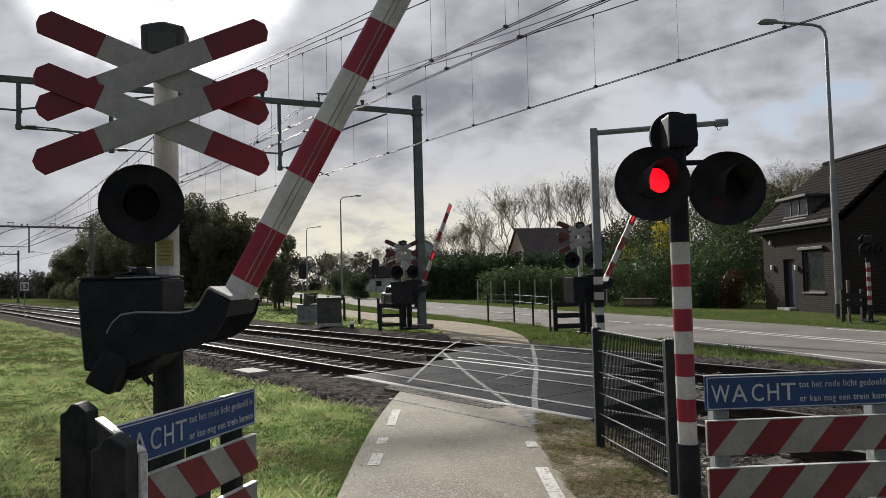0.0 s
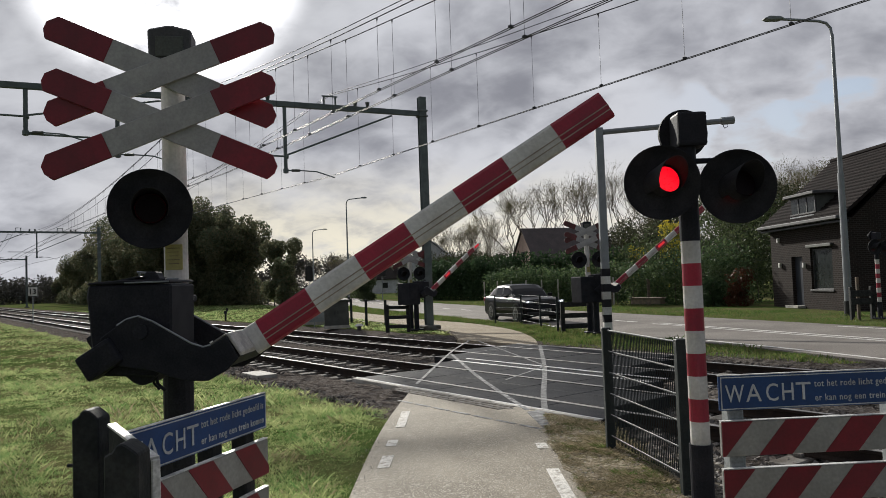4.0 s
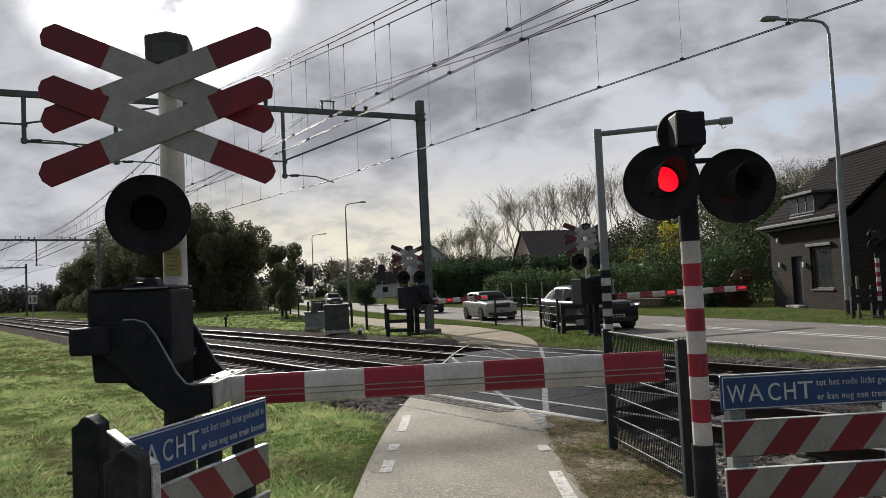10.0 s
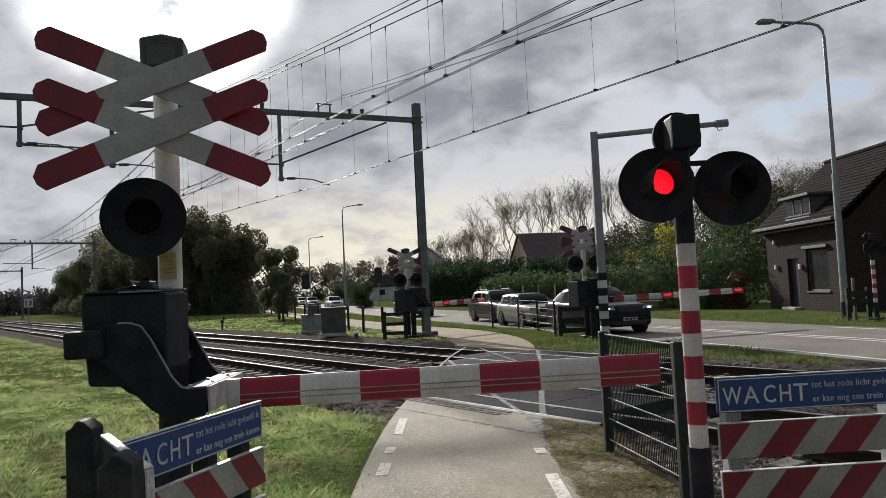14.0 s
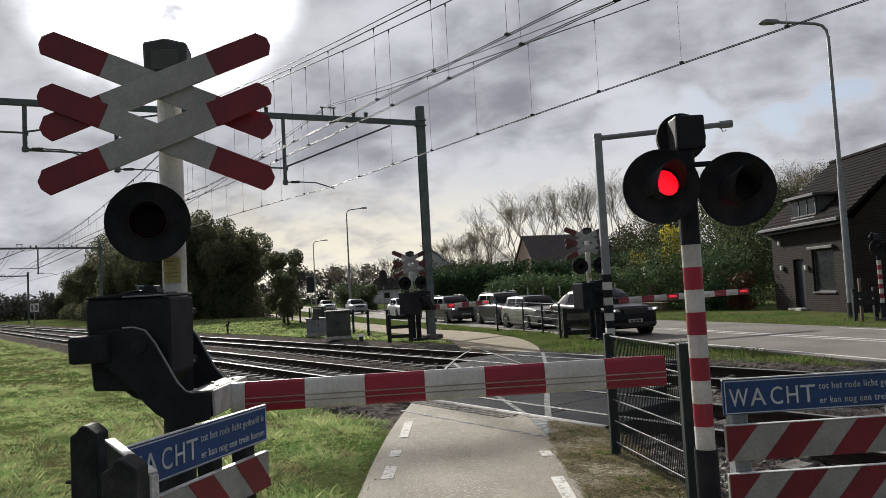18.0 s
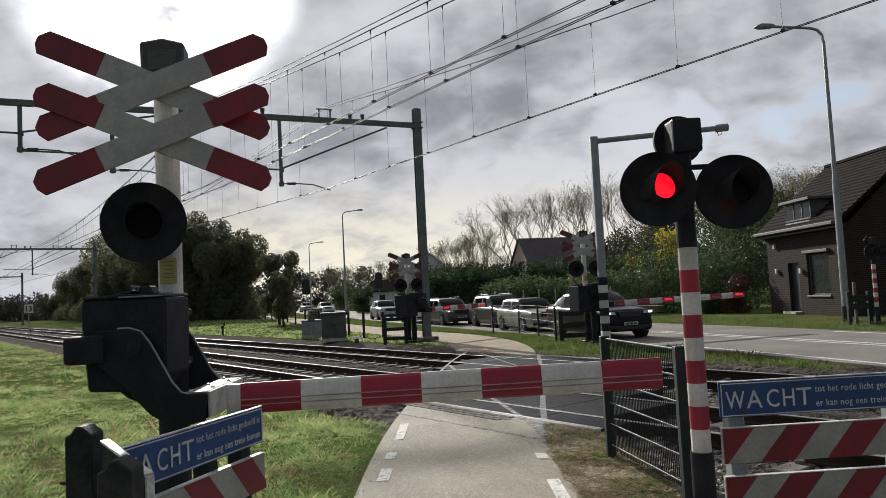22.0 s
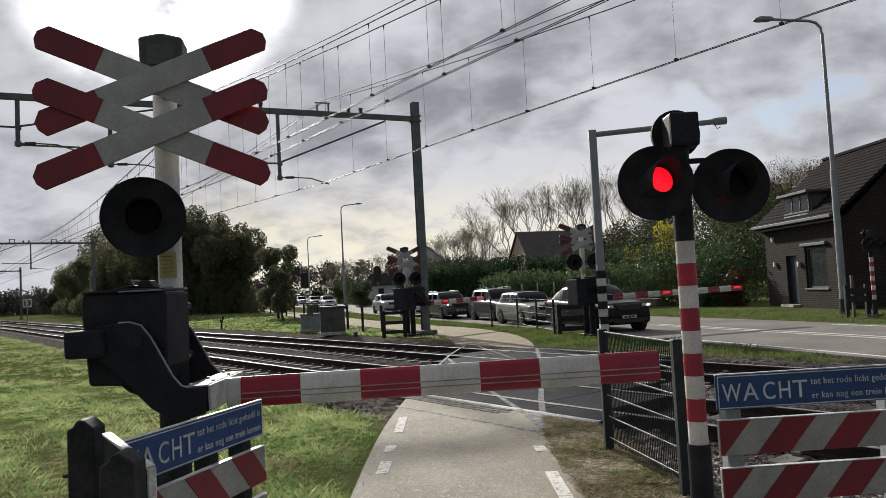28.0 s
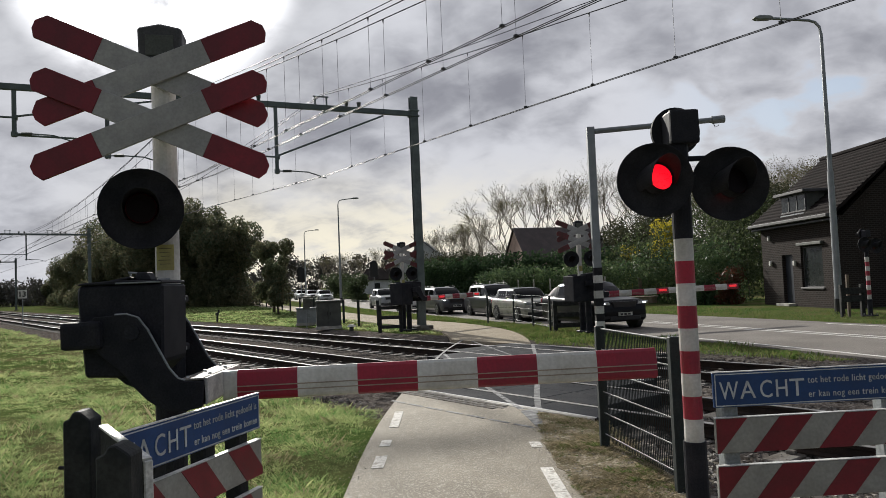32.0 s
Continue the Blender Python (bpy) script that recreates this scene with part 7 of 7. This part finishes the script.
def dry_right(r, n):
    y = 1.5 + 8.2 * r.random(n)
    x = 1.08 + np.maximum(0, y - 8.3) * 0.1 + 1.0 * r.random(n) ** 1.1
    u = ACROSS.x * x + ACROSS.y * y
    keep = (u < 6.84) & (x < 1.95)
    x, y = x[keep], y[keep]
    return x, y, np.full(len(x), 0.004), np.clip(clumpy(r, x * 2, y * 2), 0.2, 1.4)


blades("meadow_grass", "lush green meadow grass beside the path", 560000, near_left, 0.046, 0.0020, M_GRASS, 1, 0.4, 18)
blades("dry_grass", "short dry stalks in the meadow beside the path", 22000, near_left, 0.08, 0.0016, M_DRY, 8, 0.4, 12)
blades("meadow_grass", "green and straw coloured grass along the railway", 150000, far_left, 0.07, 0.0065, M_GRASS, 2, 0.4, 14)
blades("dry_grass", "dry straw stalks among the meadow grass", 30000, far_left, 0.11, 0.004, M_DRY, 3, 0.35)
blades("verge_grass", "bright green grass beyond the railway", 110000, beyond, 0.09, 0.008, M_GRASS, 4, 0.4, 12)
blades("verge_grass", "green verge grass along the road", 70000, verge, 0.12, 0.009, M_VERGE, 5, 0.5)
blades("dry_grass", "dry brown grass and straw beside the path", 120000, dry_right, 0.022, 0.0024, M_STRAW, 6, 1.2, 10)
blades("weeds", "green weeds in the dry verge", 14000, dry_right, 0.030, 0.0024, M_VERGE, 7, 0.7, 30)


# ---- what moves ----
BOOM = [(0, 61.0), (0.5, 57.3), (1, 53.2), (2, 46.2), (3, 38.9), (3.5, 35.3), (4.5, 28.2), (5.5, 20.8), (6, 16.8), (6.5, 13.2), (7, 10.0), (7.5, 7.0), (8, 4.4), (8.5, 2.2), (9, 0.8), (9.4, 0.6), (32, 0.6)]
PERIOD = 0.664


def motions():
    for arm, late in zip(SWINGS, (0.0, 0.0, 0.5)):
        rows = [(0.0, BOOM[0][1])] if late else []
        rows += [(min(t + late, 32.0), a) for t, a in BOOM]
        walk(arm, [(t, pose(0.007, 0, 1.58, 0, -a, 0)) for t, a in rows])
    for key, rows in DRIVES.items():
        walk(CARS[key], [(t, on_lane(y) @ pose(ASIDE.get(key, 0.0), 0, 0)) for t, y in rows])
    # each lens shows its lit side for a part of the beat, then turns over
    for beat, start, share in (("c", 0.194, 0.452), ("b", 0.27, 0.44), ("a", 0.27 + PERIOD * 0.44, 0.56)):
        flips = []
        k = -1
        while start + k * PERIOD < 32:
            flips += [(start + k * PERIOD, 0.0), (start + (k + share) * PERIOD, 180.0)]
            k += 1
        for lens, rest in LENSES[beat]:
            rows, last = [], None
            for t, to in flips:
                f = round(t * FPS) / FPS
                if f < 0.07:
                    last = to
                    continue
                if last is None:
                    last = 180.0 - to
                if not rows:
                    rows.append((0.0, last))
                if f + 0.07 > 32:
                    break
                come = last
                step = (to - come) / 3
                for i in range(4):
                    rows.append((f + (i - 1) / FPS, come + step * i))
                last = to
            rows.append((32.0, last))
            walk(lens, [(t, rest @ Matrix.Rotation(radians(a), 4, "Z")) for t, a in rows])


motions()
